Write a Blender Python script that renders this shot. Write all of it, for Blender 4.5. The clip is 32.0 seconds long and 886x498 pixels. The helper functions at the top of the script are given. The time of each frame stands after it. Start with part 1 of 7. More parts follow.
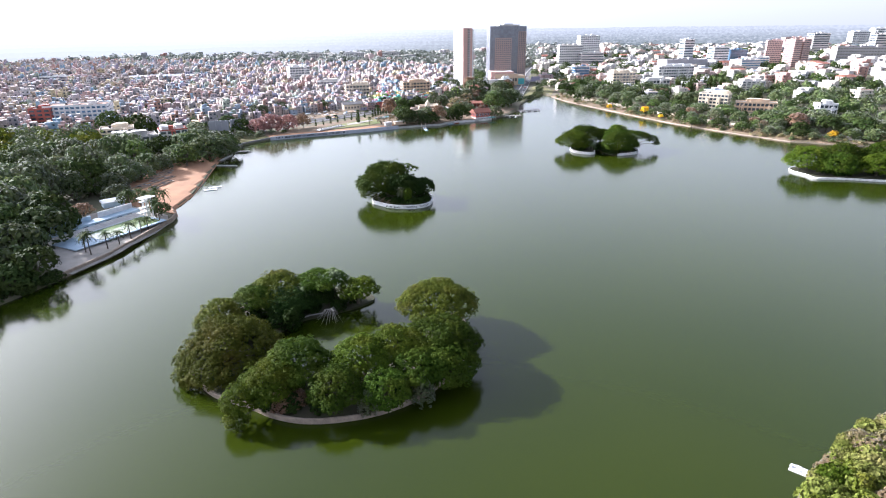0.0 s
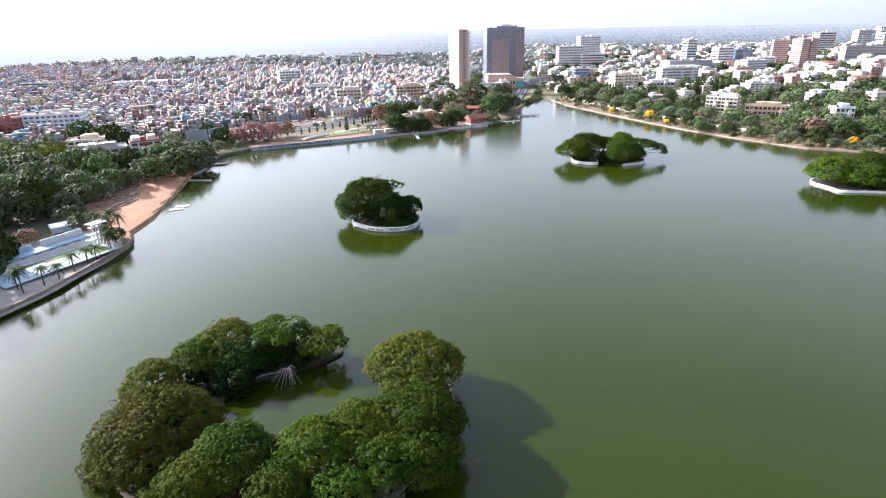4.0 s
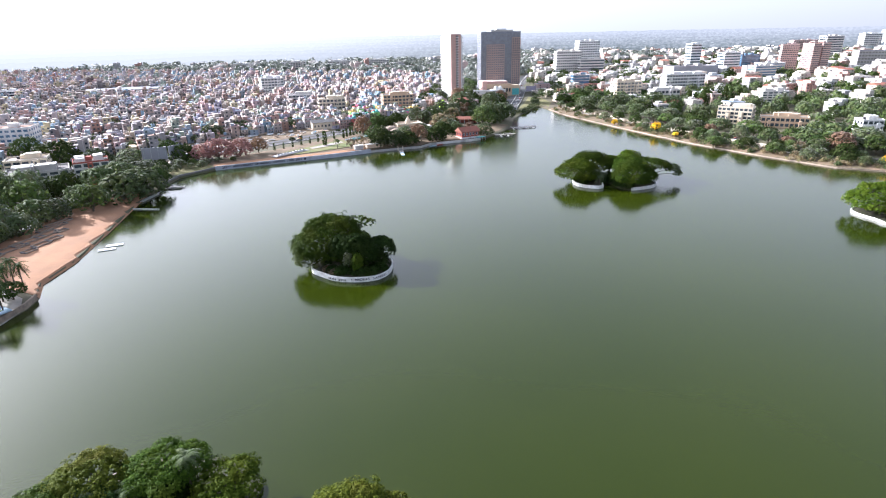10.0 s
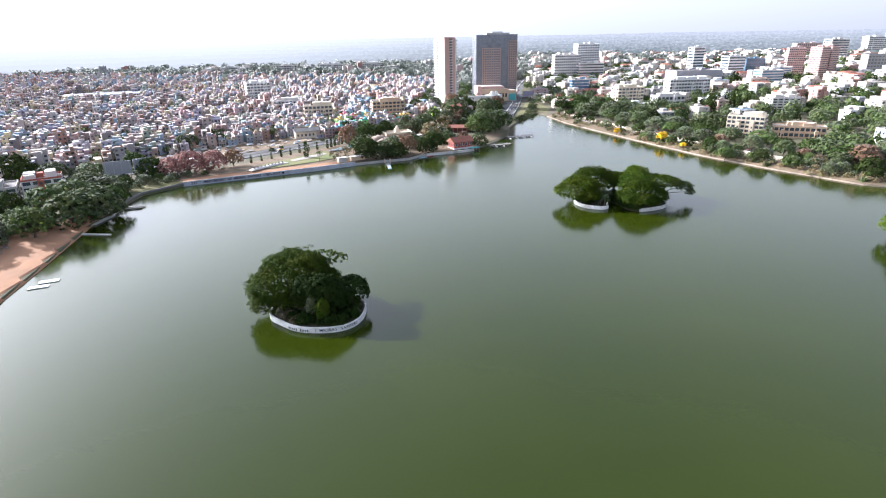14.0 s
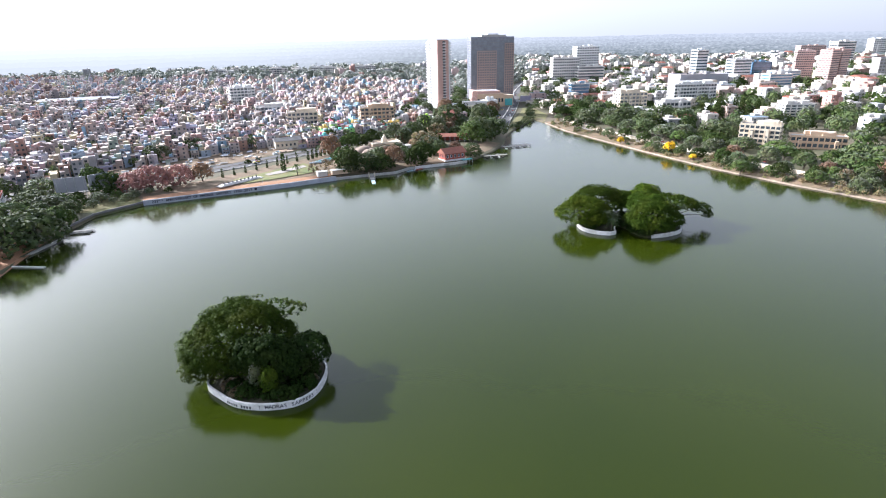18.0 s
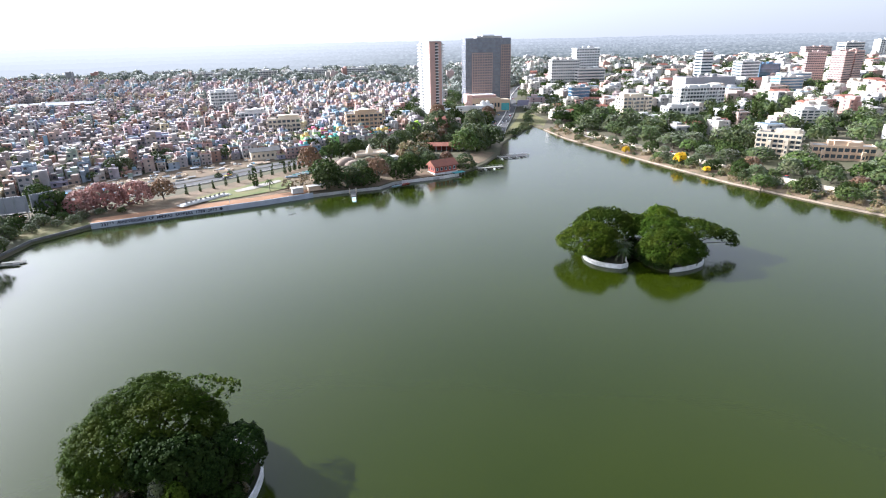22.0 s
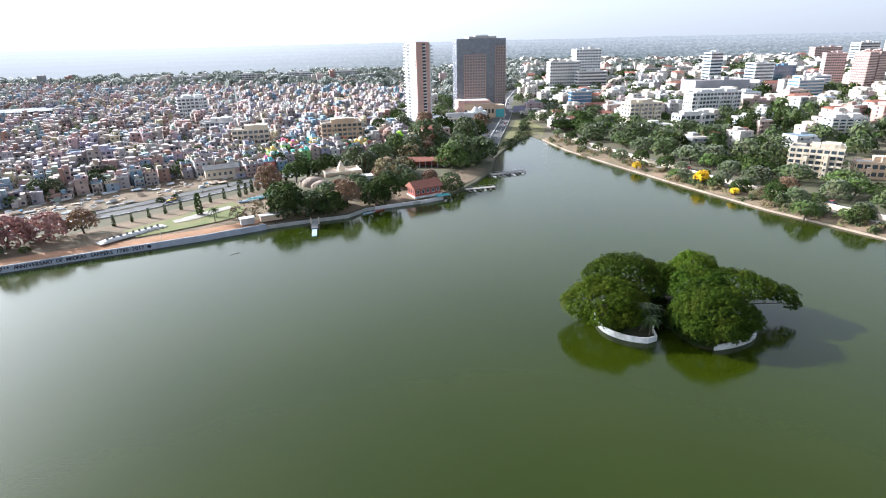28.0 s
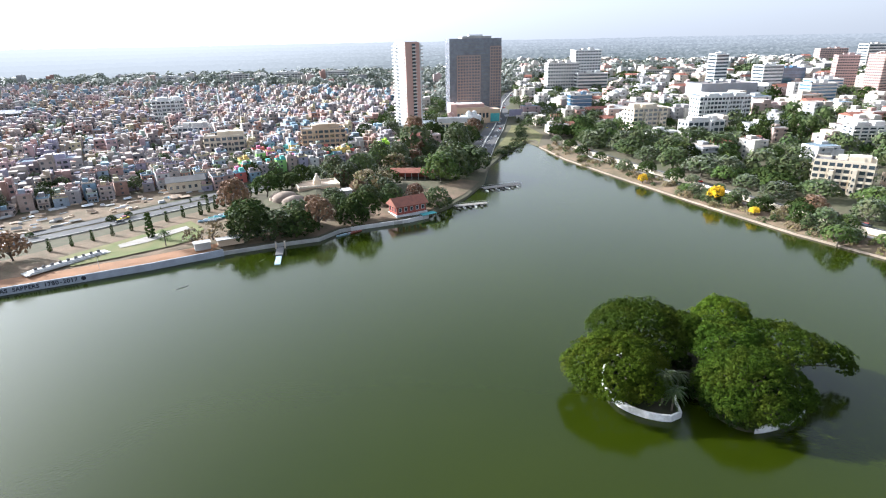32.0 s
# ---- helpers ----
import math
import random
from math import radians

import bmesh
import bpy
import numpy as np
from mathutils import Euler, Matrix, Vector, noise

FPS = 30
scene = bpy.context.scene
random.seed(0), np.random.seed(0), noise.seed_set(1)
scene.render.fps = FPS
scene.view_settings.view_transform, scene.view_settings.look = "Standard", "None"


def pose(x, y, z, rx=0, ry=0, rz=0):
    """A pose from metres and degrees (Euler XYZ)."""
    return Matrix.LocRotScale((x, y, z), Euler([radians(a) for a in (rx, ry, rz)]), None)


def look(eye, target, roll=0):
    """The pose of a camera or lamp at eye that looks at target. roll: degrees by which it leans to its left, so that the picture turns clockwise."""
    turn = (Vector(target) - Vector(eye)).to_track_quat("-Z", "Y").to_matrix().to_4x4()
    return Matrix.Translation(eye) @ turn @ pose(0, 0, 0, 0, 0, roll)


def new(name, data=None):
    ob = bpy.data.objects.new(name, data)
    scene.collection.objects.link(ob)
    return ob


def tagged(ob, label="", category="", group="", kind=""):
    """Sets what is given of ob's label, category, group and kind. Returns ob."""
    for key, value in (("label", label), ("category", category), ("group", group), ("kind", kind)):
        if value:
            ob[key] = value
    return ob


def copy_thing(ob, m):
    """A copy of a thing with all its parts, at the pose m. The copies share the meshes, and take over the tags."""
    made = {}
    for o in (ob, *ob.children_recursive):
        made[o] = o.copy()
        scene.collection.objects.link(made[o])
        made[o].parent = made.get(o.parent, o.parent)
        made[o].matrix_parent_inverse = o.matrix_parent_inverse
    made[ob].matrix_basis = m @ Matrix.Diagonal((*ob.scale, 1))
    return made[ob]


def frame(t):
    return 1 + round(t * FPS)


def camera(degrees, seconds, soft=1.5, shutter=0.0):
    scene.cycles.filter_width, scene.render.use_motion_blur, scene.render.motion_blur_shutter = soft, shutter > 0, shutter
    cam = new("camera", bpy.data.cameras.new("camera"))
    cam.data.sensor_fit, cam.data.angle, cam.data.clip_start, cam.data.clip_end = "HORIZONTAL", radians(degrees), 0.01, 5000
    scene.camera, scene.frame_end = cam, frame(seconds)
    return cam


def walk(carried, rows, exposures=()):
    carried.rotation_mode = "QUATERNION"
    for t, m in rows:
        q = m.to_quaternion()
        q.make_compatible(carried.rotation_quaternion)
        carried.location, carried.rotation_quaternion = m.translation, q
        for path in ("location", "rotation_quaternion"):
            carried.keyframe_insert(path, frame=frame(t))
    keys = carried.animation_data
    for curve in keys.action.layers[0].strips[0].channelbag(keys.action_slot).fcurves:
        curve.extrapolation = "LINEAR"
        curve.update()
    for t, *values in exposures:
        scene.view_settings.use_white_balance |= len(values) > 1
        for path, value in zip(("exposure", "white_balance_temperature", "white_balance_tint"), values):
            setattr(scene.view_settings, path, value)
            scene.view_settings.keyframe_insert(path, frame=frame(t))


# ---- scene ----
cam = camera(76.65, 32.0, 1.1)
# seconds, eye x, y, z, then yaw to the left, pitch up and roll in degrees
FLIGHT = [
    (0, 1.87, 7.16, 78.99, -1.680, -21.391, -0.638),
    (2, 5.06, 21.62, 78.98, -1.627, -21.339, -0.902),
    (4, 8.16, 36.26, 79.14, -1.625, -21.256, -1.062),
    (6, 11.21, 51.16, 79.44, -1.667, -21.155, -1.143),
    (8, 14.25, 66.38, 79.82, -1.745, -21.047, -1.169),
    (10, 17.33, 82.01, 80.25, -1.850, -20.939, -1.160),
    (12, 20.46, 98.10, 80.66, -1.971, -20.836, -1.136),
    (14, 23.68, 114.70, 81.03, -2.099, -20.740, -1.113),
    (16, 27.00, 131.81, 81.30, -2.225, -20.653, -1.101),
    (18, 30.42, 149.43, 81.44, -2.341, -20.576, -1.110),
    (20, 33.95, 167.49, 81.46, -2.444, -20.508, -1.140),
    (22, 37.60, 185.89, 81.34, -2.532, -20.449, -1.189),
    (24, 41.35, 204.47, 81.12, -2.608, -20.401, -1.246),
    (26, 45.20, 223.02, 80.85, -2.678, -20.364, -1.295),
    (28, 49.11, 241.23, 80.60, -2.757, -20.342, -1.312),
    (30, 53.07, 258.76, 80.48, -2.862, -20.340, -1.264),
    (32, 57.05, 275.14, 80.64, -3.020, -20.366, -1.110),
]


def flight_pose(x, y, z, yaw, pitch, roll):
    a, b = radians(yaw), radians(pitch)
    ahead = Vector((-math.sin(a) * math.cos(b), math.cos(a) * math.cos(b), math.sin(b)))
    eye = Vector((x, y, z))
    return look(eye, eye + ahead, roll)


KELVIN, TINT = 5600, 14.5
walk(cam, [(r[0], flight_pose(*r[1:])) for r in FLIGHT], [(0, 1.64, KELVIN, TINT + 3), (13, 1.54, KELVIN, TINT + 1), (20, 1.46, KELVIN, TINT - 1), (32, 1.36, KELVIN, TINT - 5)])

# ---- world, sun ----
SUN_EL, SUN_AZ = radians(25.5), radians(-64)  # azimuth from +y towards +x
world = bpy.data.worlds.new("sky")
scene.world = world
world.use_nodes = True
wn = world.node_tree.nodes
sky = wn.new("ShaderNodeTexSky")
sky.sky_type = "NISHITA"
sky.sun_disc = False
sky.sun_elevation, sky.sun_rotation = SUN_EL, SUN_AZ % (2 * math.pi)
sky.air_density, sky.dust_density, sky.ozone_density, sky.altitude = 1.0, 2.2, 1.2, 0
haze = wn.new("ShaderNodeMix")  # thin bright winter haze
haze.data_type = "RGBA"
coord, level, depth = wn.new("ShaderNodeTexCoord"), wn.new("ShaderNodeSeparateXYZ"), wn.new("ShaderNodeMapRange")
world.node_tree.links.new(coord.outputs["Generated"], level.inputs["Vector"])
world.node_tree.links.new(level.outputs["Z"], depth.inputs["Value"])
depth.interpolation_type = "SMOOTHSTEP"
depth.inputs["From Min"].default_value, depth.inputs["From Max"].default_value = 0.0, 0.8
depth.inputs["To Min"].default_value, depth.inputs["To Max"].default_value = 0.90, 0.35
world.node_tree.links.new(depth.outputs[0], haze.inputs["Factor"])  # thickest at the horizon
veil = wn.new("ShaderNodeValToRGB")
while len(veil.color_ramp.elements) < 5:
    veil.color_ramp.elements.new(1.0)
for el, (place, v) in zip(veil.color_ramp.elements, ((0.0, 0.56), (0.07, 0.66), (0.22, 0.92), (0.5, 0.72), (1.0, 0.4))):
    el.position, el.color = place, ((v * 0.98, v * 0.99, v * 1.03, 1) if place < 0.1 else (v * 0.99, v * 0.99, v * 0.975, 1))
world.node_tree.links.new(level.outputs["Z"], veil.inputs["Fac"])
sun_way = Vector((math.sin(SUN_AZ) * math.cos(SUN_EL), math.cos(SUN_AZ) * math.cos(SUN_EL), math.sin(SUN_EL)))


def sky_math(kind, a, b):
    """One step of arithmetic in the sky; a and b are sockets or numbers."""
    node = wn.new("ShaderNodeMath")
    node.operation = kind
    for socket, v in zip(node.inputs, (a, b)):
        if isinstance(v, (int, float)):
            socket.default_value = v
        else:
            world.node_tree.links.new(v, socket)
    return node.outputs[0]


# haze scatters sunlight forwards: the sky brightens all round the sun
toward = wn.new("ShaderNodeVectorMath")
toward.operation = "DOT_PRODUCT"
world.node_tree.links.new(coord.outputs["Generated"], toward.inputs[0])
toward.inputs[1].default_value = sun_way
near_sun = sky_math("MAXIMUM", toward.outputs["Value"], 0.0)
glow = sky_math("ADD", sky_math("MULTIPLY", sky_math("POWER", near_sun, 3.0), 2.7), sky_math("MULTIPLY", sky_math("POWER", near_sun, 20.0), 8.0))
even = sky_math("ADD", sky_math("MULTIPLY", toward.outputs["Value"], 0.45), 1.0)


def sky_vector(kind, a, b):
    """The same for colours; b of SCALE is a number or its socket."""
    node = wn.new("ShaderNodeVectorMath")
    node.operation = kind
    for socket, v in ((node.inputs[0], a), (node.inputs["Scale"] if kind == "SCALE" else node.inputs[1], b)):
        if isinstance(v, (int, float, tuple)):
            socket.default_value = v
        else:
            world.node_tree.links.new(v, socket)
    return node.outputs["Vector"]


tone = sky_vector("ADD", sky_vector("SCALE", (1.05, 1.0, 0.93), glow), sky_vector("SCALE", (1.0, 1.0, 1.0), even))
bright = sky_vector("SCALE", sky_vector("MULTIPLY", tone, veil.outputs["Color"]), 6.6)
world.node_tree.links.new(bright, haze.inputs["B"])
world.node_tree.links.new(sky.outputs["Color"], haze.inputs["A"])
wn["Background"].inputs["Strength"].default_value = 0.09
world.node_tree.links.new(haze.outputs["Result"], wn["Background"].inputs["Color"])
sun_data = bpy.data.lights.new("sun", "SUN")
sun_data.energy, sun_data.angle, sun_data.color = 4.9, radians(0.8), (1.0, 0.94, 0.84)
sun = new("sun", sun_data)
sun.matrix_world = look(sun_way * 900, (0, 0, 0))

# ---- materials ----
def material(name, color, rough=0.7, metal=0.0, second=None, scale=0.5, fine=6.0, bump=0.0, sheen=0.0, spread=0.0, tone=None, spec=0.4):
    """Two-scale noise between two colours; spread: variation by object; tone: a ramp of colours picked per object or per house."""
    m = bpy.data.materials.new(name)
    m.use_nodes = True
    nt = m.node_tree
    n, l = nt.nodes, nt.links
    b = n["Principled BSDF"]
    b.inputs["Roughness"].default_value, b.inputs["Metallic"].default_value = rough, metal
    b.inputs["Specular IOR Level"].default_value = spec
    if sheen:
        b.inputs["Sheen Weight"].default_value, b.inputs["Sheen Roughness"].default_value = sheen, 0.5
    geo = n.new("ShaderNodeNewGeometry")
    big, small = n.new("ShaderNodeTexNoise"), n.new("ShaderNodeTexNoise")
    big.inputs["Scale"].default_value, small.inputs["Scale"].default_value = scale, fine
    big.inputs["Detail"].default_value, small.inputs["Detail"].default_value = 4, 3
    l.new(geo.outputs["Position"], big.inputs["Vector"])
    l.new(geo.outputs["Position"], small.inputs["Vector"])
    add = n.new("ShaderNodeMath")
    add.operation = "MULTIPLY_ADD"
    l.new(small.outputs["Fac"], add.inputs[0])
    add.inputs[1].default_value = 0.45
    l.new(big.outputs["Fac"], add.inputs[2])
    rng = n.new("ShaderNodeMapRange")
    rng.inputs["From Min"].default_value, rng.inputs["From Max"].default_value = 0.5, 0.95
    l.new(add.outputs[0], rng.inputs["Value"])
    mix = n.new("ShaderNodeMix")
    mix.data_type = "RGBA"
    l.new(rng.outputs[0], mix.inputs["Factor"])
    second = second or tuple(c * 0.75 for c in color)
    mix.inputs["A"].default_value, mix.inputs["B"].default_value = (*color, 1), (*second, 1)
    out = mix.outputs["Result"]
    if tone:
        ramp = n.new("ShaderNodeValToRGB")
        ramp.color_ramp.interpolation = "CONSTANT"
        els = ramp.color_ramp.elements
        while len(els) < len(tone):
            els.new(1.0)
        for i, c in enumerate(tone):
            els[i].position, els[i].color = i / len(tone), (*c, 1)
        if name.startswith("far"):
            src = n.new("ShaderNodeAttribute")
            src.attribute_name = "tone"
            l.new(src.outputs["Fac"], ramp.inputs["Fac"])
        else:
            src = n.new("ShaderNodeObjectInfo")
            l.new(src.outputs["Random"], ramp.inputs["Fac"])
        mul = n.new("ShaderNodeMix")
        mul.data_type, mul.blend_type = "RGBA", "MULTIPLY"
        mul.inputs["Factor"].default_value = 1.0
        l.new(ramp.outputs["Color"], mul.inputs["A"])
        l.new(out, mul.inputs["B"])
        out = mul.outputs["Result"]
    if spread:
        info, hsv = n.new("ShaderNodeObjectInfo"), n.new("ShaderNodeHueSaturation")
        vr = n.new("ShaderNodeMapRange")
        vr.inputs["To Min"].default_value, vr.inputs["To Max"].default_value = 1 - spread, 1 + spread
        l.new(info.outputs["Random"], vr.inputs["Value"])
        l.new(vr.outputs[0], hsv.inputs["Value"])
        l.new(out, hsv.inputs["Color"])
        out = hsv.outputs["Color"]
    l.new(out, b.inputs["Base Color"])
    if bump:
        bp = n.new("ShaderNodeBump")
        bp.inputs["Strength"].default_value, bp.inputs["Distance"].default_value = bump, 0.1
        l.new(small.outputs["Fac"], bp.inputs["Height"])
        l.new(bp.outputs["Normal"], b.inputs["Normal"])
    return m


def leaf_material(name, dark, light, warm=None, glow=0.3, sheen=0.0):
    """Foliage: every leaf its own green, patches of warmer growth, some light through the blade."""
    m = bpy.data.materials.new(name)
    m.use_nodes = True
    nt = m.node_tree
    n, l = nt.nodes, nt.links
    b, out = n["Principled BSDF"], n["Material Output"]
    b.inputs["Roughness"].default_value = 0.6
    b.inputs["Specular IOR Level"].default_value = 0.03
    b.inputs["Sheen Weight"].default_value = sheen
    geo, info = n.new("ShaderNodeNewGeometry"), n.new("ShaderNodeObjectInfo")
    mix = n.new("ShaderNodeMix")
    mix.data_type = "RGBA"
    mix.inputs["A"].default_value, mix.inputs["B"].default_value = (*dark, 1), (*light, 1)
    l.new(geo.outputs["Random Per Island"], mix.inputs["Factor"])
    patch = n.new("ShaderNodeTexNoise")
    patch.inputs["Scale"].default_value, patch.inputs["Detail"].default_value = 0.16, 3
    l.new(geo.outputs["Position"], patch.inputs["Vector"])
    rng = n.new("ShaderNodeMapRange")
    rng.inputs["From Min"].default_value, rng.inputs["From Max"].default_value = 0.48, 0.72
    rng.inputs["To Max"].default_value = 0.75
    l.new(patch.outputs["Fac"], rng.inputs["Value"])
    mix2 = n.new("ShaderNodeMix")
    mix2.data_type = "RGBA"
    l.new(rng.outputs[0], mix2.inputs["Factor"])
    l.new(mix.outputs["Result"], mix2.inputs["A"])
    mix2.inputs["B"].default_value = (*(warm or light), 1)
    hsv = n.new("ShaderNodeHueSaturation")
    vr = n.new("ShaderNodeMapRange")
    vr.inputs["To Min"].default_value, vr.inputs["To Max"].default_value = 0.75, 1.25
    l.new(info.outputs["Random"], vr.inputs["Value"])
    l.new(vr.outputs[0], hsv.inputs["Value"])
    hr = n.new("ShaderNodeMapRange")
    hr.inputs["To Min"].default_value, hr.inputs["To Max"].default_value = 0.493, 0.507
    l.new(info.outputs["Random"], hr.inputs["Value"])
    l.new(hr.outputs[0], hsv.inputs["Hue"])
    l.new(mix2.outputs["Result"], hsv.inputs["Color"])
    l.new(hsv.outputs["Color"], b.inputs["Base Color"])
    tr, ms = n.new("ShaderNodeBsdfTranslucent"), n.new("ShaderNodeMixShader")
    l.new(hsv.outputs["Color"], tr.inputs["Color"])
    ms.inputs["Fac"].default_value = glow
    l.new(b.outputs[0], ms.inputs[1])
    l.new(tr.outputs[0], ms.inputs[2])
    l.new(ms.outputs[0], out.inputs["Surface"])
    return m


def glass_material(name, color, rough=0.12):
    m = material(name, color, rough, 0.0, tuple(c * 1.6 for c in color), 0.3, 2.0, spec=0.9, spread=0.3)
    return m


def water_material():
    m = bpy.data.materials.new("lake_water")
    m.use_nodes = True
    n, l = m.node_tree.nodes, m.node_tree.links
    b = n["Principled BSDF"]
    b.inputs["IOR"].default_value = 1.33
    b.inputs["Roughness"].default_value = 0.125
    b.inputs["Coat Weight"].default_value, b.inputs["Coat Roughness"].default_value, b.inputs["Coat IOR"].default_value = 0.04, 0.5, 1.33
    geo = n.new("ShaderNodeNewGeometry")
    big = n.new("ShaderNodeTexNoise")
    big.inputs["Scale"].default_value, big.inputs["Detail"].default_value = 0.012, 5
    l.new(geo.outputs["Position"], big.inputs["Vector"])
    ramp = n.new("ShaderNodeValToRGB")
    els = ramp.color_ramp.elements
    els[0].position, els[0].color = 0.3, (0.0150, 0.0235, 0.0006, 1)
    els[1].position, els[1].color = 0.75, (0.0215, 0.0305, 0.0009, 1)
    l.new(big.outputs["Fac"], ramp.inputs["Fac"])
    l.new(ramp.outputs["Color"], b.inputs["Base Color"])
    # ripples of half a metre and slow wind patches
    rip, wind = n.new("ShaderNodeTexNoise"), n.new("ShaderNodeTexNoise")
    mp = n.new("ShaderNodeMapping")
    mp.inputs["Scale"].default_value = (1.0, 1.7, 1.0)
    mp.inputs["Rotation"].default_value = (0, 0, 0.5)
    l.new(geo.outputs["Position"], mp.inputs["Vector"])
    rip.inputs["Scale"].default_value, rip.inputs["Detail"].default_value = 1.1, 3
    wind.inputs["Scale"].default_value, wind.inputs["Detail"].default_value = 0.02, 3
    l.new(mp.outputs["Vector"], rip.inputs["Vector"])
    l.new(geo.outputs["Position"], wind.inputs["Vector"])
    wr = n.new("ShaderNodeMapRange")
    wr.inputs["From Min"].default_value, wr.inputs["From Max"].default_value = 0.4, 0.7
    wr.inputs["To Min"].default_value, wr.inputs["To Max"].default_value = 0.03, 0.16
    l.new(wind.outputs["Fac"], wr.inputs["Value"])
    bp = n.new("ShaderNodeBump")
    bp.inputs["Distance"].default_value = 0.12
    l.new(wr.outputs[0], bp.inputs["Strength"])
    l.new(rip.outputs["Fac"], bp.inputs["Height"])
    l.new(bp.outputs["Normal"], b.inputs["Normal"])
    return m


WATER = water_material()
LEAF = {
    "rain": leaf_material("rain_tree_leaves", (0.018, 0.037, 0.004), (0.050, 0.082, 0.007), (0.070, 0.086, 0.009), 0.22),
    "olive": leaf_material("olive_leaves", (0.040, 0.054, 0.006), (0.082, 0.094, 0.010), (0.115, 0.098, 0.018), 0.22),
    "dark": leaf_material("dark_leaves", (0.022, 0.040, 0.012), (0.054, 0.078, 0.020), (0.068, 0.080, 0.022), 0.2),
    # darker copy for island trees and undergrowth: their shade is put into the colour
    "shade_green": leaf_material("shade_green_leaves", (0.008, 0.019, 0.004), (0.026, 0.046, 0.008), (0.034, 0.048, 0.010), 0.15),
    "light": leaf_material("bright_leaves", (0.030, 0.054, 0.004), (0.072, 0.106, 0.008), (0.094, 0.104, 0.010), 0.26),
    "street": leaf_material("street_tree_leaves", (0.040, 0.062, 0.020), (0.080, 0.108, 0.036), (0.115, 0.118, 0.046), 0.25, 0.2),
    "fresh": leaf_material("fresh_tree_leaves", (0.056, 0.094, 0.020), (0.100, 0.146, 0.034), (0.130, 0.145, 0.040), 0.3, 0.2),
    "dusty": leaf_material("dusty_leaves", (0.050, 0.075, 0.025), (0.105, 0.130, 0.050), (0.140, 0.130, 0.070), 0.25, 0.4),
    # paler than the near leaves: distance haze is mixed into this colour
    "far": leaf_material("far_hazed_leaves", (0.105, 0.125, 0.100), (0.150, 0.168, 0.132), (0.165, 0.165, 0.135), 0.25, 0.8),
    "rust": leaf_material("rust_leaves", (0.145, 0.082, 0.048), (0.235, 0.140, 0.085), (0.200, 0.130, 0.065), 0.25, 0.3),
    "pink": leaf_material("pink_leaves", (0.230, 0.105, 0.090), (0.350, 0.185, 0.155), (0.270, 0.140, 0.110), 0.25, 0.3),
    "flower": leaf_material("yellow_blossom", (0.550, 0.330, 0.010), (0.800, 0.520, 0.020), (0.400, 0.300, 0.030), 0.2, 0.1),
    "scrub": leaf_material("yellow_green_scrub", (0.100, 0.125, 0.022), (0.175, 0.195, 0.040), (0.210, 0.180, 0.070), 0.3),
    "dry": leaf_material("dry_scrub", (0.120, 0.085, 0.045), (0.230, 0.170, 0.090), (0.130, 0.150, 0.040), 0.2, 0.3),
}
BARK = material("bark", (0.12, 0.095, 0.07), 0.9, second=(0.06, 0.05, 0.04), scale=1.5, fine=12, bump=0.5)
PALE_WOOD = material("bleached_wood", (0.30, 0.27, 0.24), 0.85, second=(0.20, 0.18, 0.16), scale=1.5)
SOIL = material("island_soil", (0.045, 0.038, 0.022), 0.95, second=(0.028, 0.034, 0.012), scale=0.4, fine=3, bump=0.5)
GROUND = material("city_ground", (0.115, 0.092, 0.062), 0.95, second=(0.060, 0.068, 0.028), scale=0.02, fine=0.4, bump=0.4)
RED_EARTH = material("red_earth", (0.36, 0.225, 0.135), 0.95, second=(0.27, 0.18, 0.105), scale=0.12, fine=1.5, bump=0.4, sheen=0.2)
BANK_EARTH = material("bank_earth", (0.200, 0.135, 0.086), 0.95, second=(0.105, 0.086, 0.048), scale=0.15, fine=1.2, bump=0.6)
SCRUB_GROUND = material("scrub_ground", (0.085, 0.100, 0.028), 0.95, second=(0.20, 0.165, 0.075), scale=0.25, fine=2, bump=0.6)
ORANGE_EARTH = material("orange_earth", (0.36, 0.19, 0.10), 0.95, second=(0.27, 0.15, 0.085), scale=0.12, fine=1.5, bump=0.4)
LAWN = material("lawn", (0.10, 0.13, 0.035), 0.95, second=(0.18, 0.155, 0.065), scale=0.15, fine=2, bump=0.3)
ASPHALT = material("asphalt", (0.075, 0.073, 0.075), 0.85, second=(0.11, 0.105, 0.10), scale=0.08, fine=3, bump=0.1)
PAVING = material("paving", (0.34, 0.31, 0.27), 0.85, second=(0.26, 0.235, 0.20), scale=0.3, fine=4)
WHITE = material("white_paint", (0.72, 0.72, 0.71), 0.6, second=(0.52, 0.51, 0.49), scale=0.35, fine=3)
ISLAND_WALL = material("whitewashed_wall", (0.80, 0.79, 0.77), 0.7, second=(0.50, 0.48, 0.44), scale=0.5, fine=2.5, bump=0.2)
STONE_WALL = material("weathered_stone_wall", (0.33, 0.26, 0.195), 0.9, second=(0.19, 0.15, 0.115), scale=0.6, fine=4, bump=0.4)
PALE_WALL = material("pale_blue_grey_wall", (0.40, 0.42, 0.46), 0.75, second=(0.30, 0.31, 0.34), scale=0.3, fine=2)
CONCRETE = material("concrete", (0.42, 0.40, 0.37), 0.85, second=(0.30, 0.285, 0.26), scale=0.25, fine=3, bump=0.15, sheen=0.2)
DARK_CONCRETE = material("dark_concrete", (0.20, 0.19, 0.18), 0.85, second=(0.13, 0.125, 0.12), scale=0.25, fine=3, bump=0.15)
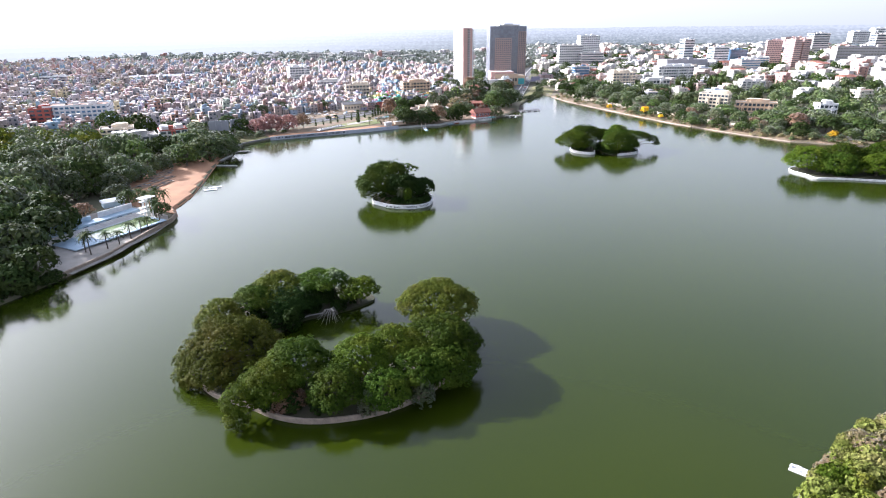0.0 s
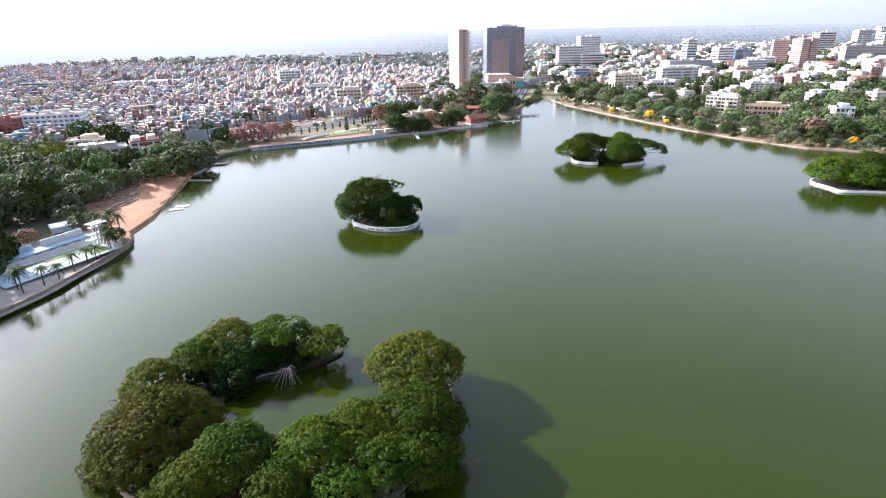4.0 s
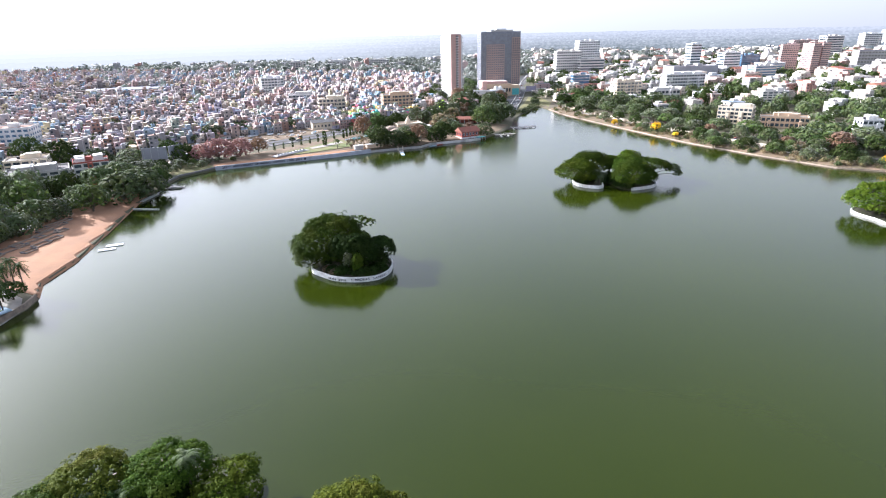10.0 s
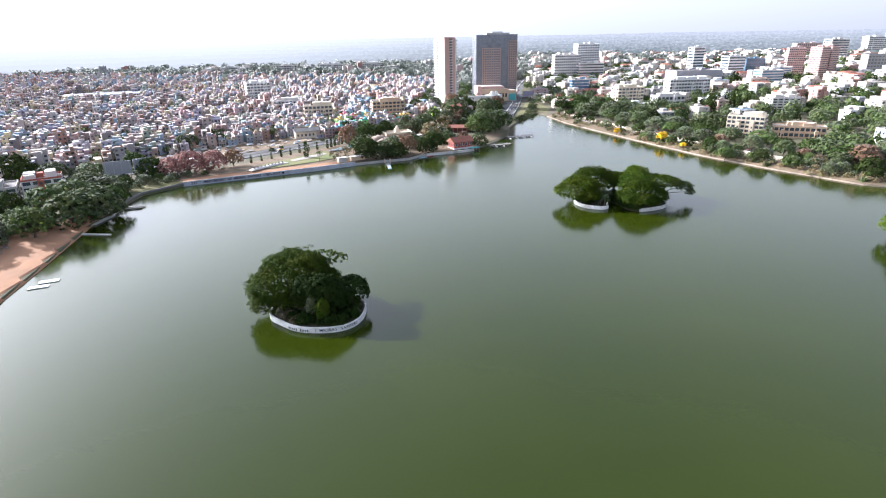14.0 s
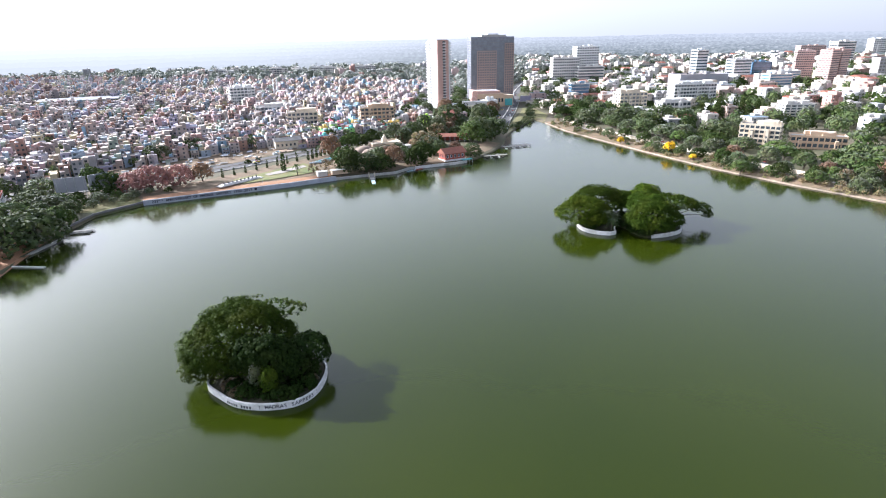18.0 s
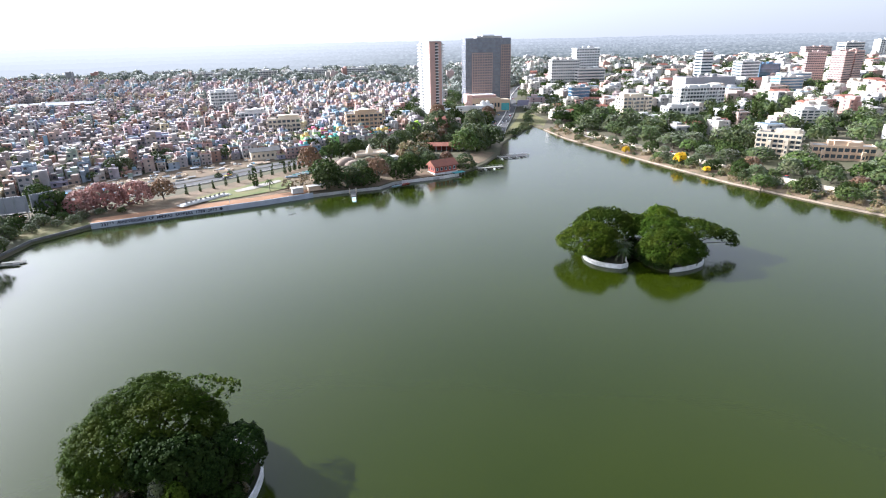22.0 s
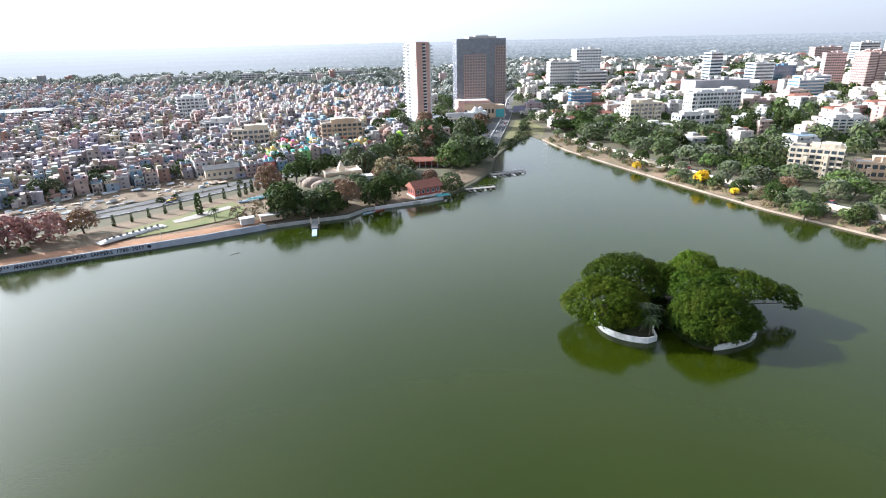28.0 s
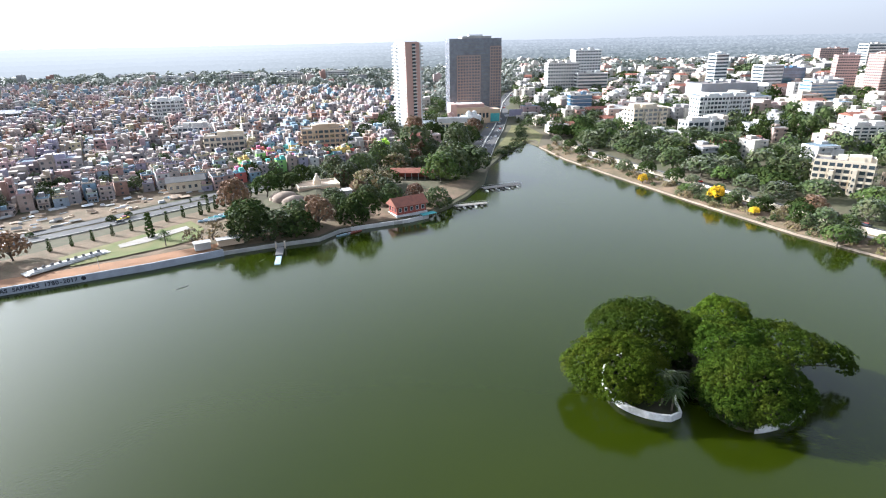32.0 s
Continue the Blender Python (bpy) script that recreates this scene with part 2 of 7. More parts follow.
TERRACOTTA = material("terracotta_render", (0.56, 0.35, 0.29), 0.75, second=(0.48, 0.30, 0.25), scale=0.15, fine=2, sheen=0.2)
BRICK_RED = material("brick_red_paint", (0.36, 0.095, 0.065), 0.8, second=(0.28, 0.08, 0.06), scale=0.5, fine=5, bump=0.2)
RED_TILE = material("red_clay_tile", (0.30, 0.115, 0.075), 0.85, second=(0.21, 0.085, 0.06), scale=0.6, fine=6, bump=0.4)
PINK_STONE = material("pink_stone", (0.50, 0.35, 0.31), 0.75, second=(0.43, 0.30, 0.27), scale=0.12, fine=2, sheen=0.25)
CREAM = material("cream_paint", (0.64, 0.55, 0.42), 0.7, second=(0.54, 0.46, 0.35), scale=0.2, fine=2, sheen=0.2)
TAN = material("tan_render", (0.55, 0.40, 0.27), 0.75, second=(0.47, 0.34, 0.23), scale=0.2, fine=2, sheen=0.2)
OFFWHITE = material("off_white_render", (0.62, 0.60, 0.57), 0.7, second=(0.50, 0.47, 0.44), scale=0.15, fine=2, sheen=0.2, spread=0.08)
GREY_PANEL = material("grey_panel", (0.31, 0.31, 0.33), 0.6, second=(0.25, 0.25, 0.27), scale=0.1, fine=2, sheen=0.2)
PURPLE_GREY = material("purple_grey_render", (0.36, 0.33, 0.42), 0.75, scale=0.2, sheen=0.3)
PANE = glass_material("window_glass", (0.035, 0.045, 0.055))
BLUE_GLASS = glass_material("blue_glass", (0.06, 0.11, 0.17))
TOWER_GLASS = glass_material("tower_glass", (0.18, 0.19, 0.22))
TOWER_GRID = material("brown_grid_frame", (0.36, 0.26, 0.23), 0.6, second=(0.31, 0.23, 0.20), scale=0.2, sheen=0.2)
BLUE_SHEET = material("blue_sheet_roof", (0.10, 0.30, 0.50), 0.5, second=(0.14, 0.36, 0.55), scale=0.3)
PALE_SHEET = material("pale_sheet_roof", (0.62, 0.63, 0.64), 0.5, second=(0.5, 0.5, 0.5), scale=0.3, sheen=0.2)
POOL_WATER = material("pool_water", (0.16, 0.20, 0.08), 0.1, second=(0.14, 0.19, 0.09), scale=0.2, spec=0.6)
POOL_BLUE = material("pale_blue_paint", (0.28, 0.38, 0.46), 0.6, second=(0.40, 0.49, 0.56), scale=0.3)
BLACK_TANK = material("black_plastic", (0.03, 0.03, 0.032), 0.5)
LETTERING = material("dark_blue_lettering", (0.020, 0.024, 0.038), 0.7)
ROCK = material("granite_rock", (0.34, 0.26, 0.20), 0.9, second=(0.20, 0.16, 0.13), scale=0.15, fine=1.5, bump=0.6)
METAL = material("galvanised_steel", (0.45, 0.46, 0.47), 0.4, 0.8)
TEAL = material("teal_paint", (0.10, 0.40, 0.40), 0.6)
LIME = material("lime_paint", (0.42, 0.68, 0.06), 0.6)
CAR_TONES = [(0.75, 0.75, 0.75), (0.05, 0.05, 0.06), (0.5, 0.5, 0.52), (0.45, 0.05, 0.04), (0.7, 0.7, 0.68), (0.10, 0.15, 0.3), (0.62, 0.45, 0.05)]
CAR_PAINT = material("car_paint", (1, 1, 1), 0.3, 0.1, second=(0.95, 0.95, 0.95), tone=CAR_TONES)
TYRE = material("tyre_rubber", (0.02, 0.02, 0.02), 0.9)
HOUSE_TONES = [
    (0.51, 0.48, 0.47), (0.48, 0.40, 0.31), (0.38, 0.36, 0.37), (0.51, 0.35, 0.32), (0.58, 0.57, 0.57), (0.34, 0.41, 0.49),
    (0.39, 0.34, 0.31), (0.53, 0.47, 0.31), (0.30, 0.25, 0.24), (0.35, 0.42, 0.36), (0.53, 0.47, 0.42), (0.38, 0.24, 0.19),
    (0.28, 0.26, 0.27), (0.52, 0.38, 0.39), (0.41, 0.38, 0.42), (0.56, 0.49, 0.46), (0.25, 0.37, 0.47), (0.44, 0.35, 0.31),
    (0.38, 0.36, 0.46), (0.48, 0.43, 0.43),
]
STRONG_TONES = [(0.70, 0.24, 0.38), (0.72, 0.52, 0.18), (0.16, 0.50, 0.44), (0.60, 0.57, 0.54), (0.34, 0.55, 0.68), (0.55, 0.16, 0.13), (0.32, 0.58, 0.18), (0.68, 0.66, 0.62)]
HOUSE_WALL = material("house_paint", (0.96, 0.95, 0.94), 0.8, second=(0.66, 0.62, 0.58), scale=0.15, fine=1.2, tone=HOUSE_TONES, sheen=0.1, spec=0.2)
STRONG_WALL = material("strong_house_paint", (1, 1, 1), 0.7, second=(0.85, 0.82, 0.8), scale=0.15, fine=1.2, tone=STRONG_TONES, spec=0.2)
FAR_WALL = material("far_house_paint", (0.96, 0.95, 0.94), 0.8, second=(0.66, 0.62, 0.58), scale=0.08, fine=0.6, tone=HOUSE_TONES, sheen=0.1, spec=0.2)
WHITE_TONES = [(0.60, 0.58, 0.55), (0.54, 0.47, 0.40), (0.64, 0.63, 0.62), (0.52, 0.40, 0.35), (0.46, 0.28, 0.24), (0.58, 0.54, 0.49), (0.36, 0.36, 0.37), (0.62, 0.57, 0.50), (0.55, 0.42, 0.40), (0.66, 0.65, 0.64), (0.58, 0.56, 0.54)]
VILLA_WALL = material("far_villa_paint", (0.94, 0.93, 0.92), 0.75, second=(0.72, 0.70, 0.67), scale=0.08, fine=0.6, tone=WHITE_TONES, sheen=0.1, spec=0.2)
ROOF_TONES = [(0.33, 0.29, 0.26), (0.25, 0.21, 0.20), (0.40, 0.38, 0.35), (0.33, 0.22, 0.17), (0.21, 0.20, 0.19), (0.43, 0.38, 0.33), (0.20, 0.26, 0.31), (0.34, 0.29, 0.25), (0.29, 0.26, 0.25), (0.49, 0.47, 0.44)]
ROOF = material("roof_terrace", (1, 1, 1), 0.9, second=(0.70, 0.67, 0.64), scale=0.2, fine=1.5, tone=ROOF_TONES, spec=0.2)
FAR_ROOF = material("far_roof_terrace", (1, 1, 1), 0.9, second=(0.70, 0.67, 0.64), scale=0.1, fine=0.8, tone=ROOF_TONES, spec=0.2)

# ---- mesh helpers ----
rng = np.random.default_rng(7)
rnd = random.Random(11)


class Geo:
    """Collects faces of one mesh; every face has a material slot and a tone."""

    def __init__(self):
        self.v, self.f, self.m, self.t = [], [], [], []
        self.slot, self.tone = 0, 0.0

    def face(self, *ids):
        self.f.append(ids)
        self.m.append(self.slot)
        self.t.append(self.tone)

    def points(self, pts):
        i = len(self.v)
        self.v.extend(tuple(p) for p in pts)
        return i

    def box(self, x, y, z, sx, sy, sz, rot=0.0, bottom=False, taper=1.0):
        """A box whose foot is centred on (x, y, z); rot in degrees."""
        c, s = math.cos(radians(rot)), math.sin(radians(rot))
        out = []
        for k, h in ((1.0, 0.0), (taper, sz)):
            for a, b in ((-1, -1), (1, -1), (1, 1), (-1, 1)):
                px, py = a * sx / 2 * k, b * sy / 2 * k
                out.append((x + c * px - s * py, y + s * px + c * py, z + h))
        i = self.points(out)
        for q in ((0, 1, 5, 4), (1, 2, 6, 5), (2, 3, 7, 6), (3, 0, 4, 7), (4, 5, 6, 7)):
            self.face(*(i + k for k in q))
        if bottom:
            self.face(i + 3, i + 2, i + 1, i)
        return self

    def prism(self, poly, z0, z1, top=True, grow=0.0):
        """Upright walls on a closed outline (counter-clockwise) with a lid."""
        n = len(poly)
        i = self.points([(p[0], p[1], z0) for p in poly] + [(p[0], p[1], z1) for p in poly])
        for k in range(n):
            j = (k + 1) % n
            self.face(i + k, i + j, i + n + j, i + n + k)
        if top:
            self.face(*(i + n + k for k in range(n)))
        return self

    def tube(self, path, radii, sides=6):
        rings = []
        for k, p in enumerate(path):
            p = Vector(p)
            a = Vector(path[max(k - 1, 0)])
            b = Vector(path[min(k + 1, len(path) - 1)])
            d = (b - a).normalized()
            u = d.cross(Vector((0.3, 0.9, 0.2))).normalized()
            w = d.cross(u)
            rings.append(self.points([p + radii[k] * (math.cos(q) * u + math.sin(q) * w) for q in (2 * math.pi * s / sides for s in range(sides))]))
        for r0, r1 in zip(rings, rings[1:]):
            for s in range(sides):
                t = (s + 1) % sides
                self.face(r0 + s, r0 + t, r1 + t, r1 + s)
        self.face(*(rings[-1] + s for s in range(sides)))
        return self

    def disc(self, x, y, z, r, h, sides=12):
        return self.prism([(x + r * math.cos(2 * math.pi * k / sides), y + r * math.sin(2 * math.pi * k / sides)) for k in range(sides)], z, z + h)

    def gable(self, x, y, z, sx, sy, h, rot=0.0, thick=0.25):
        """A ridged roof, ridge along its own x."""
        c, s = math.cos(radians(rot)), math.sin(radians(rot))

        def at(px, py, pz):
            return (x + c * px - s * py, y + s * px + c * py, z + pz)

        a, b = sx / 2, sy / 2
        i = self.points([at(-a, -b, 0), at(a, -b, 0), at(a, 0, h), at(-a, 0, h), at(a, b, 0), at(-a, b, 0),
                         at(-a, -b, -thick), at(a, -b, -thick), at(a, b, -thick), at(-a, b, -thick)])
        for q in ((0, 1, 2, 3), (3, 2, 4, 5), (6, 7, 1, 0), (5, 4, 8, 9), (0, 3, 5), (1, 4, 2), (7, 6, 9, 8), (6, 0, 5, 9), (7, 8, 4, 1)):
            self.face(*(i + k for k in q))
        return self

    def mesh(self, name, *mats):
        me = bpy.data.meshes.new(name)
        me.from_pydata(self.v, [], self.f)
        for m in mats:
            me.materials.append(m)
        if len(mats) > 1:
            me.polygons.foreach_set("material_index", self.m)
        if any(self.t):
            me.attributes.new("tone", "FLOAT", "FACE").data.foreach_set("value", np.array(self.t, np.float32))
        me.update()
        return me


def put(name, geo, mats, parent=None, label="", m=None):
    me = geo.mesh(name, *(mats if isinstance(mats, (list, tuple)) else (mats,))) if isinstance(geo, Geo) else geo
    ob = new(name, me)
    if parent:
        ob.parent = parent
    if m is not None:
        ob.matrix_basis = m
    return tagged(ob, label)


part = put


def thing(name, label, category, x=0.0, y=0.0, z=0.0, rz=0.0, group="", kind=""):
    ob = new(name)
    ob.empty_display_size = 0.5
    ob.matrix_basis = pose(x, y, z, 0, 0, rz)
    return tagged(ob, label, category, group, kind)


def quads_mesh(name, quads, mat):
    """A mesh from an array of separate four-cornered leaves."""
    n = len(quads)
    me = bpy.data.meshes.new(name)
    me.vertices.add(4 * n)
    me.vertices.foreach_set("co", np.ascontiguousarray(quads, np.float32).ravel())
    me.loops.add(4 * n)
    me.loops.foreach_set("vertex_index", np.arange(4 * n, dtype=np.int32))
    me.polygons.add(n)
    me.polygons.foreach_set("loop_start", np.arange(0, 4 * n, 4, dtype=np.int32))
    me.materials.append(mat)
    me.update(calc_edges=True)
    return me


def unit(a):
    return a / np.maximum(np.linalg.norm(a, axis=-1, keepdims=True), 1e-9)


def leaves(centres, normals, reach, per, size, r, wild=0.33, layer=0.0):
    """Leaf quads heaped on clumps: an array of n x 4 x 3."""
    c, n = np.repeat(centres, per, 0), np.repeat(normals, per, 0)
    reach = np.repeat(reach, per)[:, None]
    way = unit(n * 0.75 + r.normal(0, 0.62, c.shape))
    p = c + way * reach * r.uniform(0.55, 1.05, (len(c), 1)) * np.array([1 + 0.25 * layer, 1 + 0.25 * layer, 1 - 0.55 * layer])
    up = unit(way * 0.6 * (1 - 0.5 * layer) + n * 0.6 * (1 - 0.3 * layer) + np.array([0, 0, 0.75 * layer]) + r.normal(0, wild * 0.85, c.shape))
    u = unit(np.cross(up, r.normal(0, 1, c.shape)))
    w = np.cross(up, u)
    s = size * r.uniform(0.6, 1.35, (len(c), 1))
    a, b = u * s * 0.62, w * s * 0.42
    droop = up * s * 0.16
    return np.stack([p - a - droop, p - b, p + a - droop, p + b], 1)


def lobe_points(lobes, spacing, r, low=-0.25):
    """Clump seats over the outside of a set of ellipsoids (x, y, z, rx, ry, rz)."""
    cs, ns = [], []
    for k, (x, y, z, a, b, c) in enumerate(lobes):
        n = max(10, int(2 * math.pi * (a * b + a * c + b * c) / 3 * 1.3 / spacing**2))
        i = np.arange(n) + 0.5
        zz = 1 - (1 - low) * i / n
        t = i * 2.399963 + r.uniform(0, 6)
        rad = np.sqrt(np.maximum(1 - zz**2, 0))
        d = np.stack([rad * np.cos(t), rad * np.sin(t), zz], 1) + r.normal(0, 0.07, (n, 3))
        p = d * (a, b, c) * r.uniform(0.93, 1.05, (n, 1)) + (x, y, z)
        keep = np.ones(n, bool)
        for j, (x2, y2, z2, a2, b2, c2) in enumerate(lobes):
            if j != k:
                keep &= (((p - (x2, y2, z2)) / (a2, b2, c2)) ** 2).sum(1) > 0.8
        cs.append(p[keep])
        ns.append(unit(d / (a, b, c))[keep])
    return np.concatenate(cs), np.concatenate(ns)


def umbrella(R, top, r, flat=0.5, lumps=6):
    """Lobes of a spreading crown: a broad dome with bulges round its rim and over its top. The foot of the tree is at 0."""
    rz = R * flat
    out = [(0, 0, top - rz, R * 0.78, R * 0.78, rz * 0.94)]
    for k in range(lumps):
        a = 2 * math.pi * (k + r.uniform(-0.3, 0.3)) / lumps
        q = R * r.uniform(0.34, 0.46)
        d = R - q
        out.append((d * math.cos(a), d * math.sin(a), top - rz * r.uniform(1.02, 1.3), q, q, q * r.uniform(0.46, 0.64)))
    for k in range(int(lumps * 0.7)):
        a, d = r.uniform(0, 2 * math.pi), R * r.uniform(0.12, 0.5)
        q = R * r.uniform(0.22, 0.34)
        out.append((d * math.cos(a), d * math.sin(a), top - rz + rz * 0.92 * math.sqrt(max(0.05, 1 - (d / (R * 0.8)) ** 2)) - q * 0.42, q, q, q * 0.55))
    return out


def pads(centres, normals, reach, per, size, r):
    """Sprays of a crown: low domed pads of leaves with gaps between them; an array of n x 4 x 3."""
    n = len(centres)
    up = unit(normals * 0.8 + np.array([0, 0, 0.75]) + r.normal(0, 0.14, (n, 3)))
    u = unit(np.cross(up, r.normal(0, 1, (n, 3))))
    w = np.cross(up, u)
    k = n * per
    up, u, w = (np.repeat(v, per, 0) for v in (up, u, w))
    rad = np.repeat(reach, per)[:, None]
    h = r.uniform(-0.12, 1.0, (k, 1))
    a = r.uniform(0, 2 * math.pi, (k, 1))
    ring = np.sqrt(np.maximum(1 - h * h, 0)) * r.uniform(0.86, 1.06, (k, 1))
    out = u * np.cos(a) * ring + w * np.sin(a) * ring
    p = np.repeat(centres, per, 0) + (out + up * h * 0.62) * rad
    face = unit(out * 0.55 + up * (0.35 + h) + r.normal(0, 0.24, (k, 3)))
    e = unit(np.cross(face, r.normal(0, 1, (k, 3))))
    f = np.cross(face, e)
    s = size * r.uniform(0.6, 1.35, (k, 1))
    return np.stack([p - e * s * 0.62 - face * s * 0.14, p - f * s * 0.44, p + e * s * 0.62 - face * s * 0.14, p + f * s * 0.44], 1)


def trunk_geo(lobes, r, foot=0.5, thick=0.45, fork=0.45):
    g = Geo()
    z = min(l[2] for l in lobes) * fork
    bend = (r.uniform(-0.5, 0.5), r.uniform(-0.5, 0.5))
    g.tube([(0, 0, -0.6), (bend[0] * 0.3, bend[1] * 0.3, z * 0.5), (bend[0], bend[1], z)], [thick * 1.35, thick, thick * 0.85], 8)
    for l in lobes:
        e = (l[0] * 0.92, l[1] * 0.92, l[2] + l[5] * 0.2)
        m = (bend[0] * 0.5 + e[0] * 0.45 + r.uniform(-0.4, 0.4), bend[1] * 0.5 + e[1] * 0.45 + r.uniform(-0.4, 0.4), z * 0.45 + e[2] * 0.55)
        g.tube([(bend[0], bend[1], z - 0.2), m, e], [thick * 0.6, thick * 0.36, thick * 0.12], 6)
    return g


def crown_mesh(name, lobes, mat, r, spacing=1.0, reach=0.85, per=22, size=0.55, low=-0.25, thin=0.0, layer=0.0):
    c, n = lobe_points(lobes, spacing, r, low)
    if thin:
        keep = r.uniform(0, 1, len(c)) > thin
        c, n = c[keep], n[keep]
    if not layer:
        return quads_mesh(name, leaves(c, n, reach * r.uniform(0.7, 1.25, len(c)), per, size, r), mat)
    c = c + n * r.normal(0, 0.3 * reach, (len(c), 1))
    outer = pads(c, n, reach * r.uniform(0.65, 1.4, len(c)), per, size, r)
    # the shaded inner sprays, so that no daylight shows through
    ci, ni = lobe_points([(x, y, z, a * 0.8, b * 0.8, q * 0.78) for x, y, z, a, b, q in lobes], spacing * 1.1, r, low)
    return quads_mesh(name, np.concatenate([outer, leaves(ci, ni, np.full(len(ci), reach), 7, size * 2.6, r, layer=layer)]), mat)


def make_tree(name, label, x, y, z, lobes, mat, seed, category="tree", group="", trunk=True, thick=0.45, **kw):
    r = np.random.default_rng(seed)
    t = thing(name, label, category, x, y, z, group=group)
    if trunk:
        part("trunk", trunk_geo(lobes, r, thick=thick), BARK, t)
    part("crown", crown_mesh("crown", lobes, mat, r, **kw), mat, t)
    return t


def make_palm(height, r, fronds=16, span=2.6, mat=None):
    t = thing("palm_tree", "slender date palm with arching grey-green fronds", "palm tree")
    lean = (r.uniform(-0.4, 0.4), r.uniform(-0.4, 0.4))
    part("trunk", Geo().tube([(0, 0, -0.5), (lean[0] * 0.4, lean[1] * 0.4, height * 0.5), (lean[0], lean[1], height)], [0.26, 0.2, 0.18], 7), BARK, t)
    quads = []
    for k in range(fronds):
        a = 2.399963 * k
        rise = 0.9 - 1.5 * (k / fronds)
        d = np.array([math.cos(a), math.sin(a), 0])
        side = np.array([-d[1], d[0], 0])
        pts = [np.array([*lean, height]) + d * span * s + np.array([0, 0, span * (rise * s - 0.85 * s * s)]) for s in np.linspace(0.02, 1, 7)]
        for i in range(6):
            w = 0.42 * (1 - (i / 6) ** 2) + 0.1
            for sgn in (-1, 1):
                for q in (0.0, 0.5):
                    p = pts[i] * (1 - q) + pts[i + 1] * q
                    p2 = pts[i] * (0.6 - q) + pts[i + 1] * (0.4 + q)
                    tip = p2 + sgn * side * w * 1.3 + d * 0.25 - np.array([0, 0, w * 0.45])
                    quads.append([p, p2, tip, tip - d * 0.08])
    part("fronds", quads_mesh("fronds", np.array(quads), mat or LEAF["street"]), None, t)
    return t


def smooth_loop(pts, step=4.0):
    """A closed Catmull-Rom curve through the corners."""
    n, out = len(pts), []
    for i in range(n):
        p0, p1, p2, p3 = (np.array(pts[(i + k - 1) % n], float) for k in range(4))
        m = max(1, int(np.linalg.norm(p2 - p1) / step))
        for s in np.arange(m) / m:
            out.append(tuple(0.5 * (2 * p1 + (p2 - p0) * s + (2 * p0 - 5 * p1 + 4 * p2 - p3) * s * s + (3 * p1 - p0 - 3 * p2 + p3) * s**3)))
    return out


def line_points(pts, step):
    out = []
    for a, b in zip(pts, pts[1:]):
        a, b = np.array(a, float), np.array(b, float)
        m = max(1, int(np.linalg.norm(b - a) / step))
        out += [tuple(a + (b - a) * k / m) for k in range(m)]
    return out + [tuple(pts[-1])]


def offset_line(pts, d):
    """The line moved d metres to its right."""
    out = []
    for i, p in enumerate(pts):
        a, b = np.array(pts[max(i - 1, 0)], float), np.array(pts[min(i + 1, len(pts) - 1)], float)
        t = (b - a) / max(np.linalg.norm(b - a), 1e-6)
        out.append((p[0] + t[1] * d, p[1] - t[0] * d))
    return out


def inside(poly, P):
    P = np.atleast_2d(P)
    x, y = P[:, 0], P[:, 1]
    hit = np.zeros(len(P), bool)
    q = np.array(poly)
    for (x1, y1), (x2, y2) in zip(q, np.roll(q, -1, 0)):
        if y1 != y2:
            hit ^= ((y1 > y) != (y2 > y)) & (x < (x2 - x1) * (y - y1) / (y2 - y1) + x1)
    return hit


def line_distance(poly, P, closed=True):
    P = np.atleast_2d(np.asarray(P, float))
    q = np.array(poly, float)
    best = np.full(len(P), 1e9)
    ends = np.roll(q, -1, 0) if closed else q[1:]
    for a, b in zip(q, ends):
        ab = b - a
        t = np.clip(((P - a) @ ab) / max(ab @ ab, 1e-9), 0, 1)
        best = np.minimum(best, np.hypot(*(P - a - t[:, None] * ab).T))
    return best


# ---- the lake and the land ----
FAR_SHORE = [(-134, 404), (-133, 428), (-117, 449), (-86, 463), (-65, 472), (-45, 481), (-21, 494), (-3, 501), (16, 507), (24, 518), (37, 524), (51, 528),
             (64, 537), (76, 552), (87, 570), (100, 600), (108, 640), (126, 687), (144, 723), (153, 738)]
EAST_SHORE = [(158, 715), (165, 664), (183, 602), (200, 548), (219, 493), (242, 447), (267, 406), (300, 386), (345, 374)]
NEAR_SHORE = [(470, 352), (480, 290), (400, 225), (300, 188), (190, 150), (134, 124), (102, 106), (88, 99), (76, 91), (66, 82), (50, 62), (10, 20), (-60, -40), (-170, -60), (-190, 60), (-150, 140)]
WEST_SHORE = [(-132, 168), (-124, 187), (-117, 207), (-111, 249), (-112, 256), (-118, 268), (-118, 288), (-124, 326), (-131, 366)]
LAKE = WEST_SHORE + FAR_SHORE + EAST_SHORE + NEAR_SHORE
SHORE = line_points(LAKE + [LAKE[0]], 5.0)[:-1]


